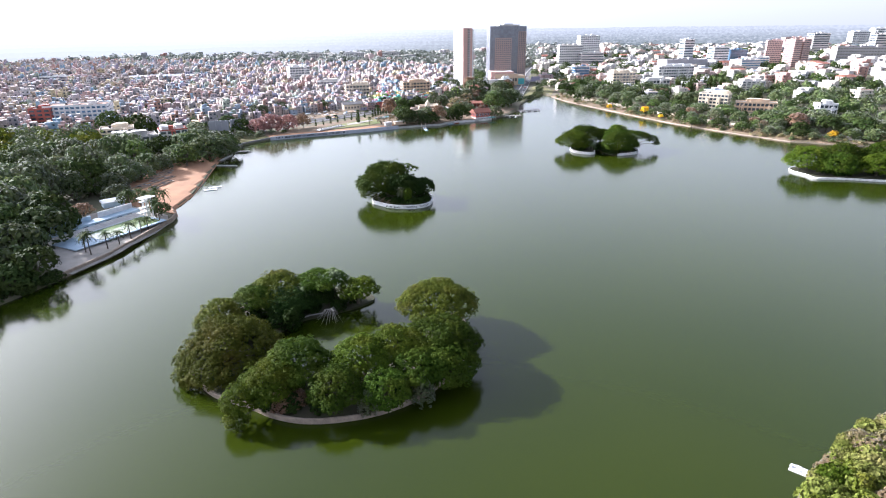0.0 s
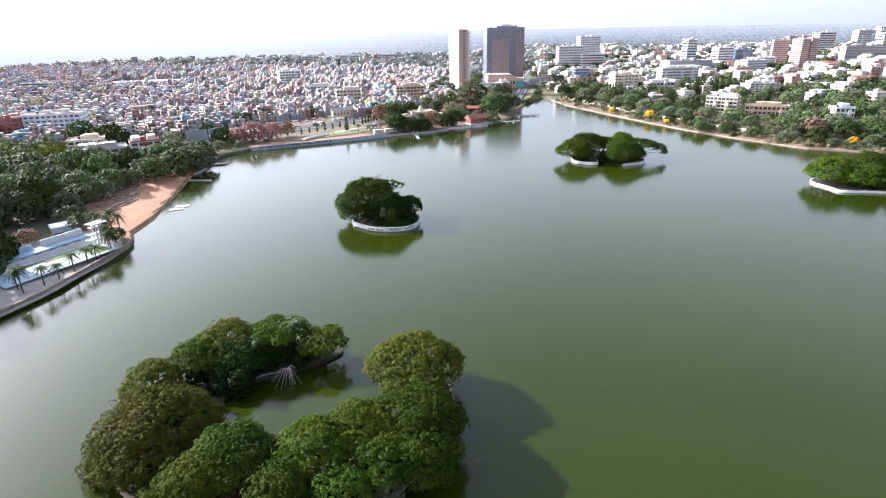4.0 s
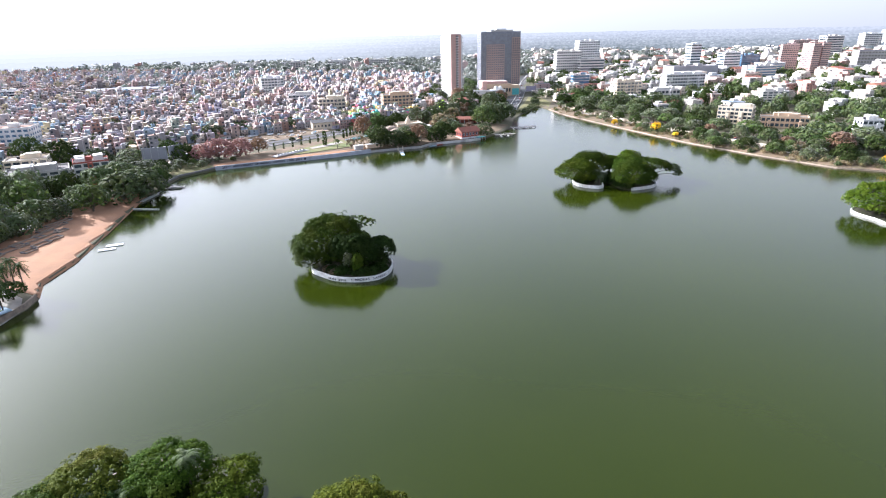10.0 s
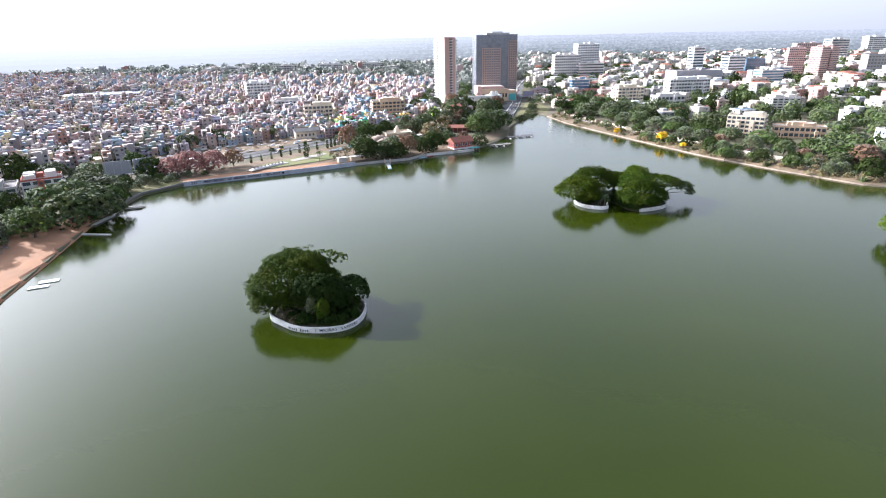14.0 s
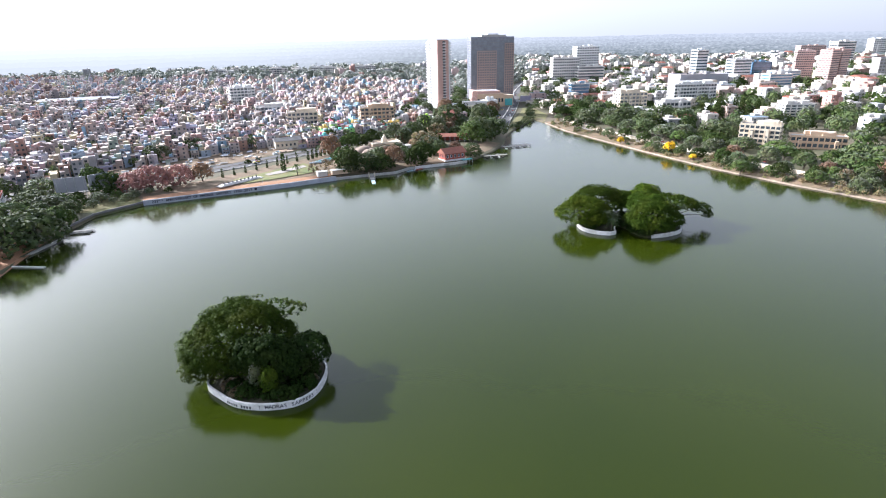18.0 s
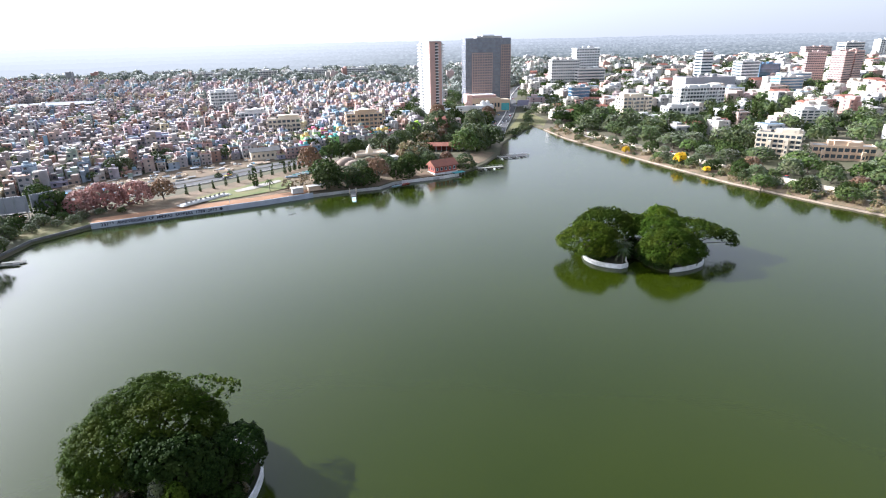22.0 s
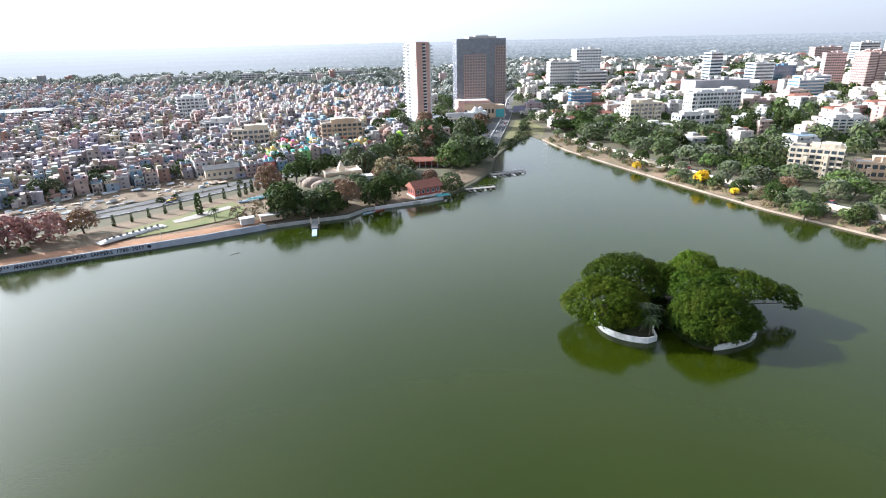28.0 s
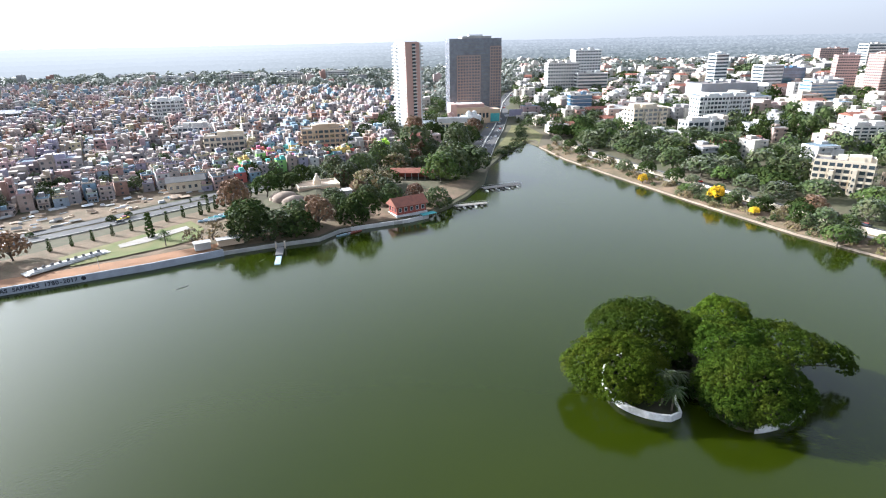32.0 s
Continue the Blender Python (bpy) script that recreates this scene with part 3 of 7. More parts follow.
def land_height(P):
    """Height of the ground: a low rim at the water, a flat behind it, then a slow rise, steeper in the east; one rocky knoll."""
    P = np.atleast_2d(np.asarray(P, float))
    d = line_distance(LAKE, P)
    h = np.interp(d, [0, 1.2, 6, 14, 90, 260, 6000], [-0.5, 0.9, 1.6, 2.2, 2.8, 4.5, 4.5])
    east = np.clip((P[:, 0] - 110) / 120, 0, 1) * np.clip((P[:, 1] - 200) / 150, 0, 1)
    h += east * np.interp(d, [30, 120, 250, 400, 900], [0, 3, 10, 20, 24])
    h += (1 - east) * np.interp(d, [100, 350, 600, 1500], [0, 4, 11, 20])
    h += 6.5 * np.exp(-(((P[:, 0] - 2) / 15) ** 2 + ((P[:, 1] - 572) / 17) ** 2))
    h += 0.25 * np.sin(P[:, 0] * 0.05) * np.cos(P[:, 1] * 0.043) * np.clip((d - 20) / 60, 0, 1)
    return h


def ground_z(x, y):
    return float(land_height([(x, y)])[0])


def fill(outline, inner, keep, lift=0.0):
    """A draped sheet: a triangulated outline with inner points."""
    from mathutils.geometry import delaunay_2d_cdt
    n = len(outline)
    pts = [Vector(p[:2]) for p in outline] + [Vector(p[:2]) for p in inner]
    vs, _, fs, *_ = delaunay_2d_cdt(pts, [(i, (i + 1) % n) for i in range(n)], [], 0, 1e-4)
    P = np.array([(v.x, v.y) for v in vs])
    mid = np.array([P[list(f)].mean(0) for f in fs])
    ok = keep(mid)
    z = land_height(P) + lift
    g = Geo()
    g.v = [(a, b, c) for (a, b), c in zip(P, z)]
    for f, k in zip(fs, ok):
        if k:
            g.face(*f)
    return g


def make_ground():
    loop = SHORE
    ring = []
    for d in (1.2, 6, 14, 30, 60):
        for p in offset_line(loop + loop[:2], -d)[1:-1:1 if d < 20 else 3]:
            ring.append(p)
    grid = [(x, y) for x in range(-260, 500, 14) for y in range(-120, 760, 14)]
    far = [(q * math.cos(a), 400 + q * math.sin(a)) for q in (520, 600, 700, 820, 980, 1200, 1500, 1900, 2500, 3300, 4200, 5200) for a in np.linspace(0, 2 * math.pi, 60)[:-1]]
    P = np.array(ring + grid + far)
    d = line_distance(LAKE, P)
    ok = ~inside(LAKE, P) & (d > 1.0)
    g = fill(loop, [tuple(p) for p in P[ok]], lambda m: ~inside(LAKE, m))
    tagged(put("ground", g, GROUND), "dry brown city ground with patches of scrub", "ground", kind="structure")


def drape(name, outline, mat, label, category, lift=0.08, step=7.0, kind="structure"):
    o = line_points(list(outline) + [outline[0]], step)[:-1]
    q = np.array(outline)
    inner = np.array([(x, y) for x in np.arange(q[:, 0].min(), q[:, 0].max(), step) for y in np.arange(q[:, 1].min(), q[:, 1].max(), step)] or [(1e5, 1e5)])
    ok = inside(outline, inner) & (line_distance(outline, inner) > step * 0.35)
    ob = put(name, fill(o, [tuple(p) for p in inner[ok]], lambda m: inside(o, m), lift), mat)
    return tagged(ob, label, category, kind=kind)


def strip(name, line, half, mat, label, category, lift=0.1, step=8.0, parent=None, high=0.0, kind="structure"):
    """A road, kerb or path along a line; with high it has that thickness above the ground."""
    pts = line_points(line, step)
    a, b = offset_line(pts, -half), offset_line(pts, half)
    za, zb = land_height(a) + lift, land_height(b) + lift
    top = np.maximum(za, zb) + high if high else None
    g = Geo()
    i = g.points([(p[0], p[1], z) for p, z in zip(a, top if high else za)])
    j = g.points([(p[0], p[1], z) for p, z in zip(b, top if high else zb)])
    for k in range(len(pts) - 1):
        g.face(i + k, j + k, j + k + 1, i + k + 1)
    if high:
        c = g.points([(p[0], p[1], z - 0.6) for p, z in zip(a, za)])
        d = g.points([(p[0], p[1], z - 0.6) for p, z in zip(b, zb)])
        for k in range(len(pts) - 1):
            g.face(c + k, i + k, i + k + 1, c + k + 1)
            g.face(j + k, d + k, d + k + 1, j + k + 1)
        g.face(c, d, j, i)
        e = len(pts) - 1
        g.face(d + e, c + e, i + e, j + e)
    ob = put(name, g, mat, parent)
    return ob if parent else tagged(ob, label, category, kind=kind)


make_ground()
wq = smooth_loop([(-520, 380), (-200, -160), (300, -160), (620, 300), (400, 520), (170, 760), (120, 760), (-60, 560)], 60)
tagged(put("water", Geo().prism(wq, -1.0, 0.0), WATER), "still green lake water with soft reflections", "lake", kind="structure")


# ---- islands ----
def make_island(name, outline, label, wall_mat, high, soil=1.0, breaks=(), thick=0.45):
    """Soil raised inside a ring wall; breaks: stretches (as fractions of the ring) without wall."""
    t = thing(name, label, "island", kind="structure")
    loop = smooth_loop(outline, 1.6)
    g = Geo()
    shrunk = offset_line(loop + loop[:2], -0.2)[1:-1]
    shrunk = shrunk[-1:] + shrunk[:-1]
    n = len(loop)
    from mathutils.geometry import delaunay_2d_cdt
    P = [Vector(p) for p in shrunk]
    q = np.array(shrunk)
    inner = np.array([(x, y) for x in np.arange(q[:, 0].min(), q[:, 0].max(), 2.2) for y in np.arange(q[:, 1].min(), q[:, 1].max(), 2.2)])
    ok = inside(shrunk, inner) & (line_distance(shrunk, inner) > 0.8)
    inner = inner[ok] + rng.normal(0, 0.3, (ok.sum(), 2))
    vs, _, fs, *_ = delaunay_2d_cdt(P + [Vector(p) for p in inner], [(i, (i + 1) % n) for i in range(n)], [], 0, 1e-4)
    A = np.array([(v.x, v.y) for v in vs])
    dd = line_distance(shrunk, A)
    z = soil * np.interp(dd, [0, 1.5, 6], [0.75, 0.95, 1.25]) + rng.normal(0, 0.08, len(A))
    z[dd < 0.05] = soil * 0.7
    g.v = [(a, b, c2) for (a, b), c2 in zip(A, z)]
    centre = np.array([A[list(f)].mean(0) for f in fs])
    for f, k in zip(fs, inside(shrunk, centre)):
        if k:
            g.face(*f)
    skirt = g.points([(p[0], p[1], soil * 0.7) for p in shrunk] + [(p[0], p[1], -1.0) for p in shrunk])
    for k in range(n):
        g.face(skirt + k, skirt + (k + 1) % n, skirt + n + (k + 1) % n, skirt + n + k)
    part("soil", g, SOIL, t, "dark soil with leaf litter")
    # the ring wall in lengths of about five metres
    run = 4
    out = offset_line(loop + loop[:2], thick * 0.5)[1:-1]
    out = out[-1:] + out[:-1]
    inn = offset_line(loop + loop[:2], -thick * 0.5)[1:-1]
    inn = inn[-1:] + inn[:-1]
    for s in range(0, n, run):
        if any(a <= s / n < b for a, b in breaks):
            continue
        ids = [k % n for k in range(s, min(s + run, n) + 1)]
        w = Geo()
        o0 = w.points([(out[k][0], out[k][1], -0.8) for k in ids])
        o1 = w.points([(out[k][0], out[k][1], high - 0.12) for k in ids])
        c0 = w.points([(out[k][0] * 0.85 + inn[k][0] * 0.15, out[k][1] * 0.85 + inn[k][1] * 0.15, high) for k in ids])
        c1 = w.points([(inn[k][0], inn[k][1], high) for k in ids])
        i0 = w.points([(inn[k][0], inn[k][1], -0.8) for k in ids])
        for k in range(len(ids) - 1):
            for a, b in ((o0, o1), (o1, c0), (c0, c1), (c1, i0)):
                w.face(a + k, a + k + 1, b + k + 1, b + k)
        part("wall_length", w, wall_mat, t)
    return t, loop


def bushes(name, label, spots, mat, seed, size=0.5, parent=None, kind="stuff", per=16):
    """Undergrowth heaped on spots of (x, y, z, radius, height)."""
    r = np.random.default_rng(seed)
    out = []
    for x, y, z, rad, h in spots:
        lobes = [(x, y, z + h * 0.25, rad, rad, h * 0.75)]
        c, n = lobe_points(lobes, 0.9 * size / 0.5, r, -0.3)
        out.append(leaves(c, n, np.full(len(c), 0.6 * size / 0.5), per, size, r, 0.45))
    ob = put(name, quads_mesh(name, np.concatenate(out), mat), None, parent)
    return tagged(ob, label, "bush", kind=kind)


def big_tree(label, x, y, R, top, mat, seed, flat=0.5, lumps=7, z=0.9, group="", extra=(), thick=0.5, **kw):
    r = np.random.default_rng(seed)
    lobes = umbrella(R, top - z, r, flat * 0.8, lumps) + list(extra)
    opts = dict(spacing=0.98, reach=0.66, per=28, size=0.275, low=-0.08, layer=0.8)
    opts.update(kw)
    return make_tree("rain_tree", label, x, y, z, lobes, LEAF[mat], seed + 1, group=group, thick=thick, **opts)


# the ring-shaped island with its lagoon
RING = [(-39, 113), (-32, 109), (-24, 107), (-14, 108), (-6, 111), (2, 117), (9, 127), (13, 141), (10, 153), (3, 150), (-2, 137), (-12, 126), (-24, 125),
        (-34, 131), (-40, 143), (-36, 152), (-28, 156), (-19, 161), (-15, 167), (-24, 175), (-39, 174), (-52, 165), (-60, 149), (-60, 133), (-50, 119)]
ring_island, ring_loop = make_island("ring_island", RING, "low ring-shaped island with weathered stone wall round a lagoon", STONE_WALL, 1.3, 1.0, [(0.3, 0.72)])
G1 = "trees on the ring island"
big_tree("broad rain tree with olive-green dome crown", 4.2, 148, 11.5, 13.1, "olive", 101, 0.55, 9, group=G1)
big_tree("dense dark green rain tree by the water", 4, 128, 11.0, 12.6, "rain", 103, 0.6, 9, group=G1)
big_tree("dark spreading tree with drooping edge", 6, 120.5, 7.6, 10.6, "rain", 105, 0.8, group=G1, low=-0.5)
big_tree("bright green rain tree with layered crown", -6, 125, 7.5, 12.2, "light", 107, 0.6, group=G1, thin=0.06)
big_tree("bright green rain tree with open gaps", -14, 121, 7.8, 12, "light", 109, 0.6, group=G1, thin=0.12)
big_tree("rounded dark green tree over the wall", -18.8, 111.5, 6.6, 10.2, "rain", 111, 0.8, group=G1, low=-0.4)
big_tree("small dark tree with pale dead twigs", -8.0, 111.5, 5.6, 9.2, "rain", 113, 0.9, group=G1, low=-0.4)
big_tree("dense green rain tree with dark hollows", -0.5, 118.5, 7.0, 10.4, "rain", 137, 0.75, 8, group=G1, low=-0.4)
big_tree("green rain tree with rounded clumps", -29, 119.5, 8.6, 12.4, "rain", 115, 0.7, 8, group=G1)
big_tree("light green tree leaning over the water", -34.0, 114.0, 7.4, 10.4, "light", 117, 0.75, group=G1, extra=[(-5.5, -5, 3.4, 3.6, 3.6, 4.0), (-5.5, -7.5, 0.6, 2.3, 2.3, 2.6)])
big_tree("huge olive-brown rain tree with dry patches", -48.5, 131, 13.6, 12.0, "olive", 119, 0.72, 10, group=G1, low=-0.55)
big_tree("rounded olive rain tree on the outer edge", -56.5, 148, 7.0, 9.6, "olive", 121, 0.8, group=G1, low=-0.5)
big_tree("spreading rain tree with feathery olive crown", -43.8, 161.8, 9.4, 11.0, "olive", 123, 0.6, 8, group=G1, thin=0.04)
big_tree("tall open rain tree with bare forked limbs showing", -31, 164.5, 7.8, 10.4, "rain", 125, 0.35, 6, group=G1, thin=0.1)
big_tree("thin light green tree leaning over the lagoon mouth", -19.8, 162.5, 7.0, 8.4, "light", 127, 0.4, 5, group=G1, thin=0.25)
big_tree("dark shady tree over the lagoon's inner edge", -40, 157, 7.5, 9.0, "shade_green", 129, 0.7, group=G1)
big_tree("dark green tree at the lagoon's back", -33, 163, 6.5, 8.0, "shade_green", 131, 0.7, group=G1)
big_tree("green rain tree on the western arm", -49, 157, 7.2, 9.6, "rain", 133, 0.6, group=G1)
bushes("undergrowth", "dense undergrowth on the ring island, coloured dark for shade",
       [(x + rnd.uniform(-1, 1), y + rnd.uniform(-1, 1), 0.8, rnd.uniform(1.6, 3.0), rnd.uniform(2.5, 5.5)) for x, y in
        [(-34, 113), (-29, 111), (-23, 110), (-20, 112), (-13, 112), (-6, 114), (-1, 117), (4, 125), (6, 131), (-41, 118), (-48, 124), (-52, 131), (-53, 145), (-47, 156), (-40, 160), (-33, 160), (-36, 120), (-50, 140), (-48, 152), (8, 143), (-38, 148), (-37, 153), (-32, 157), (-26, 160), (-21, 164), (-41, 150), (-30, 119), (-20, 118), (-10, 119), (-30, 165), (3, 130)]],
       LEAF["shade_green"], 201)
bushes("dry_bush", "brown dry bush behind the stone wall", [(-31, 111.5, 0.9, 2.4, 4.6), (-28, 112.5, 0.9, 2.0, 4.0)], LEAF["rust"], 203, 0.4, kind="")
bushes("pale_bush", "silver-grey dead-looking bush by the wall", [(-12, 109.5, 0.9, 1.9, 5.0), (0, 113, 0.9, 2.4, 5.5)], LEAF["dusty"], 205, 0.4, kind="")
# a fallen dead branch in the lagoon
dead = thing("dead_branch", "bleached dead branch fan lying in the lagoon", "branch", -26.5, 154.0, 0.2)
dr = np.random.default_rng(31)
for k in range(26):
    a, e = dr.uniform(-2.9, -0.4), dr.uniform(0.0, 0.55)
    L = dr.uniform(2.5, 5.0)
    tip = (L * math.cos(a), L * math.sin(a), 3.2 - L * 0.75 + e * 2)
    part("twig", Geo().tube([(0, 0, 3.4), (tip[0] * 0.4, tip[1] * 0.4, 3.0 + e), tip], [0.09, 0.05, 0.02], 4), PALE_WOOD, dead)
part("bough", Geo().tube([(0.4, 3.5, 1.0), (0.2, 1.5, 3.0), (0, 0, 3.4)], [0.28, 0.22, 0.14], 6), PALE_WOOD, dead)
part("log", Geo().tube([(-11, -2, 0.4), (-7, 1.0, 0.7), (-3, 2.6, 0.6)], [0.3, 0.26, 0.2], 6), PALE_WOOD, dead)

# the round island with the lettered wall
ROUND = [(-24.5, 272.5), (-20, 267.5), (-14.5, 263.5), (-7.5, 262), (-1, 263), (2.8, 266.5), (4.5, 272), (4, 279), (-1, 285), (-9, 288.5), (-18, 286.5), (-24, 280.5)]
round_island, round_loop = make_island("round_island", ROUND, "small round island in a whitewashed ring wall", ISLAND_WALL, 1.8, 1.5)
r = np.random.default_rng(51)
lobes = umbrella(13.8, 16.6, r, 0.66, 10) + [(-3, -5, 7.5, 10, 8.5, 6.0), (-6, -7, 7.5, 6.5, 6.5, 5.0), (-8.5, -9.0, 3.6, 4.0, 4.0, 3.8), (-11, -3, 6, 4, 5, 4.5)]
round_tree = make_tree("rain_tree", "huge dark green rain tree covering the round island", -17.5, 282.5, 1.4, lobes, LEAF["rain"], 301, spacing=1.0, reach=0.84, per=44, size=0.28, low=-0.4, thick=0.8, layer=0.7)
# its open, half-bare bough reaching out on one side
spray = [(8.0, 5.5, 12.6, 5.0, 4.4, 1.5), (11.8, 7.2, 11.2, 3.4, 3.2, 1.2)]
part("open_bough", crown_mesh("open_bough", spray, LEAF["rain"], r, spacing=1.0, reach=0.6, per=22, size=0.34, low=-0.1, thin=0.2), None, round_tree, "open lacy bough with gaps between sprays")
for k in range(9):
    tip = (10.5 + r.uniform(-3.5, 4.2), 6.6 + r.uniform(-3.2, 2.5), 11.6 + r.uniform(-1.6, 0.8))
    part("bare_limb", Geo().tube([(3.0, 2.2, 7.5), (6.4 + r.uniform(-0.8, 0.8), 4.4 + r.uniform(-0.8, 0.8), 10.2 + r.uniform(-0.6, 0.4)), tip], [0.26, 0.14, 0.035], 5), BARK, round_tree)
make_tree("broadleaf_tree", "round dark green tree at the island's edge", 0.2, 278.5, 1.4, [(0, 0, 5.6, 4.4, 4.4, 3.2), (2.0, -1.5, 4.6, 3.4, 3.4, 3.0), (-2.5, -2.5, 5.0, 3.4, 3.4, 3.4)], LEAF["shade_green"], 303, spacing=0.9, per=26, size=0.45)
make_tree("broadleaf_tree", "dark leafy tree in the island's middle", -8, 271.5, 1.4, [(0, 0, 6.8, 6.2, 4.8, 5.4), (4.6, -0.5, 5.0, 4.4, 3.8, 4.4), (-5, 0.5, 7, 4.6, 4.2, 5)], LEAF["shade_green"], 305, spacing=0.9, per=26, size=0.5)
make_tree("small_tree", "slim bright green young tree behind the wall", -7.2, 266, 1.4, [(0, 0, 3.6, 1.7, 1.7, 3.4), (0.7, 0.3, 5.2, 1.2, 1.2, 1.5)], LEAF["rain"], 307, spacing=0.8, per=24, size=0.45, thick=0.16)
make_tree("small_tree", "slim grey-green young tree behind the wall", -10.2, 266.8, 1.4, [(0, 0, 4.6, 1.3, 1.3, 2.8)], LEAF["dusty"], 309, spacing=0.8, per=24, size=0.4, thick=0.14)
bushes("undergrowth", "low scrub inside the ring wall, coloured dark for shade", [(x, y, 1.3, rnd.uniform(1.2, 2.2), rnd.uniform(1.4, 3)) for x, y in
       [(-13, 267), (-16, 270), (-4, 266), (-1, 267), (1, 270), (-2, 270), (-12, 271), (-19, 274), (-20, 279), (-10, 284), (-2, 280), (1.5, 275), (-6, 275), (-15, 282), (-8, 265.5), (-11, 265.8), (-5, 264.6), (-17, 268.5), (-2, 265), (-13.5, 265.6), (2, 268.5)]], LEAF["shade_green"], 207)
bushes("dry_bush", "dry brown grass tufts inside the ring wall", [(-15.5, 267.5, 1.4, 2.2, 1.4), (-18, 270.5, 1.4, 2.2, 1.4), (1.5, 272, 1.4, 1.6, 0.9)], LEAF["dry"], 209, 0.35, kind="")


def wall_letters(text, loop, start, spacing, size, z, parent, mat):
    """Letters standing along a curved wall, reading to the right as seen from outside."""
    L = np.array(loop + loop[:1])
    seg = np.hypot(*np.diff(L, axis=0).T)
    cum = np.concatenate([[0], np.cumsum(seg)])
    for k, ch in enumerate(text):
        if ch == " ":
            continue
        s = (start + k * spacing) % cum[-1]
        i = int(np.searchsorted(cum, s, side="right")) - 1
        d = (L[i + 1] - L[i]) / seg[i]
        p = L[i] + d * (s - cum[i])
        nrm = Vector((d[1], -d[0], 0))
        m = Matrix.Identity(4)
        m.col[0][:3], m.col[1][:3], m.col[2][:3] = (d[0], d[1], 0), (0, 0, 1), nrm
        m.translation = Vector((p[0], p[1], z)) + nrm * 0.235
        if ch == "#":
            put("painted_bar", Geo().box(0, 0, 0, spacing * 0.62, size * 0.66, 0.012), mat, parent, m=m)
            continue
        cu = bpy.data.curves.new("letter", "FONT")
        cu.body, cu.size, cu.extrude, cu.align_x, cu.offset = ch, size, 0.012, "CENTER", 0.012
        cu.materials.append(mat)
        ob = new("letter", cu)
        ob.parent, ob.matrix_basis = parent, m


arc = round_loop
L = np.array(arc)
start_i = int(np.argmin(np.hypot(L[:, 0] + 6.6, L[:, 1] - 261.9)))
seg = np.hypot(*np.diff(np.vstack([L, L[:1]]), axis=0).T)
start_s = float(seg[:start_i].sum())
wall_letters("! MADRAS SAPPERS !", arc, start_s - 3.2, 0.86, 1.35, 0.5, round_island, LETTERING)
wall_letters("##### ####", arc, start_s - 12.0, 0.72, 1.1, 0.65, round_island, LETTERING)

# the twin island with two white prows
TWIN = [(102, 386), (104, 381), (108, 377.5), (112.5, 376), (115.3, 377.2), (116, 381.5), (119.5, 386.5), (122, 383), (123.5, 375.5), (127, 371), (134, 371.5), (142, 375), (145.5, 380),
        (146, 388), (142, 398), (132, 404), (120, 405), (108, 401), (103, 394)]
twin_island, twin_loop = make_island("twin_island", TWIN, "wooded island with two curved whitewashed wall ends", ISLAND_WALL, 1.7, 1.4, [(0.155, 0.28)])
G3 = "trees on the twin island"
big_tree("broad bright green rain tree over a white wall", 104.0, 388.8, 12.8, 13.8, "light", 401, 0.68, 9, group=G3, z=1.2, low=-0.35)
big_tree("broad rain tree with smooth layered crown", 116.5, 405, 14.2, 14.4, "rain", 403, 0.55, 9, group=G3, z=1.2)
big_tree("rain tree crown closing the middle of the island", 126, 401.5, 7.0, 12.6, "rain", 419, 0.65, 7, group=G3, z=1.2, low=-0.3)
big_tree("bright green rain tree with tall dome crown", 139.5, 406.5, 8.2, 14.3, "light", 405, 0.7, group=G3, z=1.2)
big_tree("green rain tree in the island's middle", 134.5, 395, 10.6, 13.2, "rain", 407, 0.55, 8, group=G3, z=1.2)
big_tree("rounded green rain tree over a white wall", 132.0, 379.2, 12.4, 13.8, "rain", 409, 0.72, 9, group=G3, z=1.2, low=-0.35, extra=[(-6.5, -6.0, 4.4, 4.2, 4.0, 3.4), (-1.0, -9.0, 4.2, 3.8, 3.4, 3.2), (6.5, -5.0, 5.0, 4.2, 4.0, 3.0)])
big_tree("wide flat rain tree reaching over the water with bare limbs", 146.5, 392, 10.5, 12.0, "rain", 411, 0.32, 9, group=G3, z=1.2, thin=0.1, extra=[(11, -4, 5.6, 4.0, 4.0, 3.0), (13.0, -5.5, 3.2, 2.5, 2.5, 2.6)])
bushes("undergrowth", "undergrowth below the island's trees, darkened for their shade", [(x, y, 1.2, rnd.uniform(1.4, 2.6), rnd.uniform(1.6, 4)) for x, y in
       [(106, 383), (109, 386), (105, 390), (112, 392), (126, 378), (131, 378), (137, 380), (127, 388), (140, 388), (118, 396), (110, 396), (141, 382), (124, 396), (132, 386), (118, 384.5), (120, 387.5), (122, 383.5), (123.2, 379), (123.8, 376), (125.5, 373), (128, 371.8)]], LEAF["shade_green"], 211)
pr = np.random.default_rng(61)
for k, (x, y, h, s) in enumerate([(112.4, 380.6, 8.2, 2.9), (113.6, 378.2, 5.4, 2.9), (117.0, 383.2, 6.0, 2.4)]):
    p = make_palm(h, pr, 18, s)
    p.matrix_basis = pose(x, y, 1.2)
    tagged(p, group=G3)
for k, (x, y, h) in enumerate([(-43, 157, 8.0), (-35, 159, 7.5), (-27, 164, 10.0)]):
    p = make_palm(h, pr, 18, 2.8)
    p.matrix_basis = pose(x, y, 0.9)
    tagged(p, group=G1)

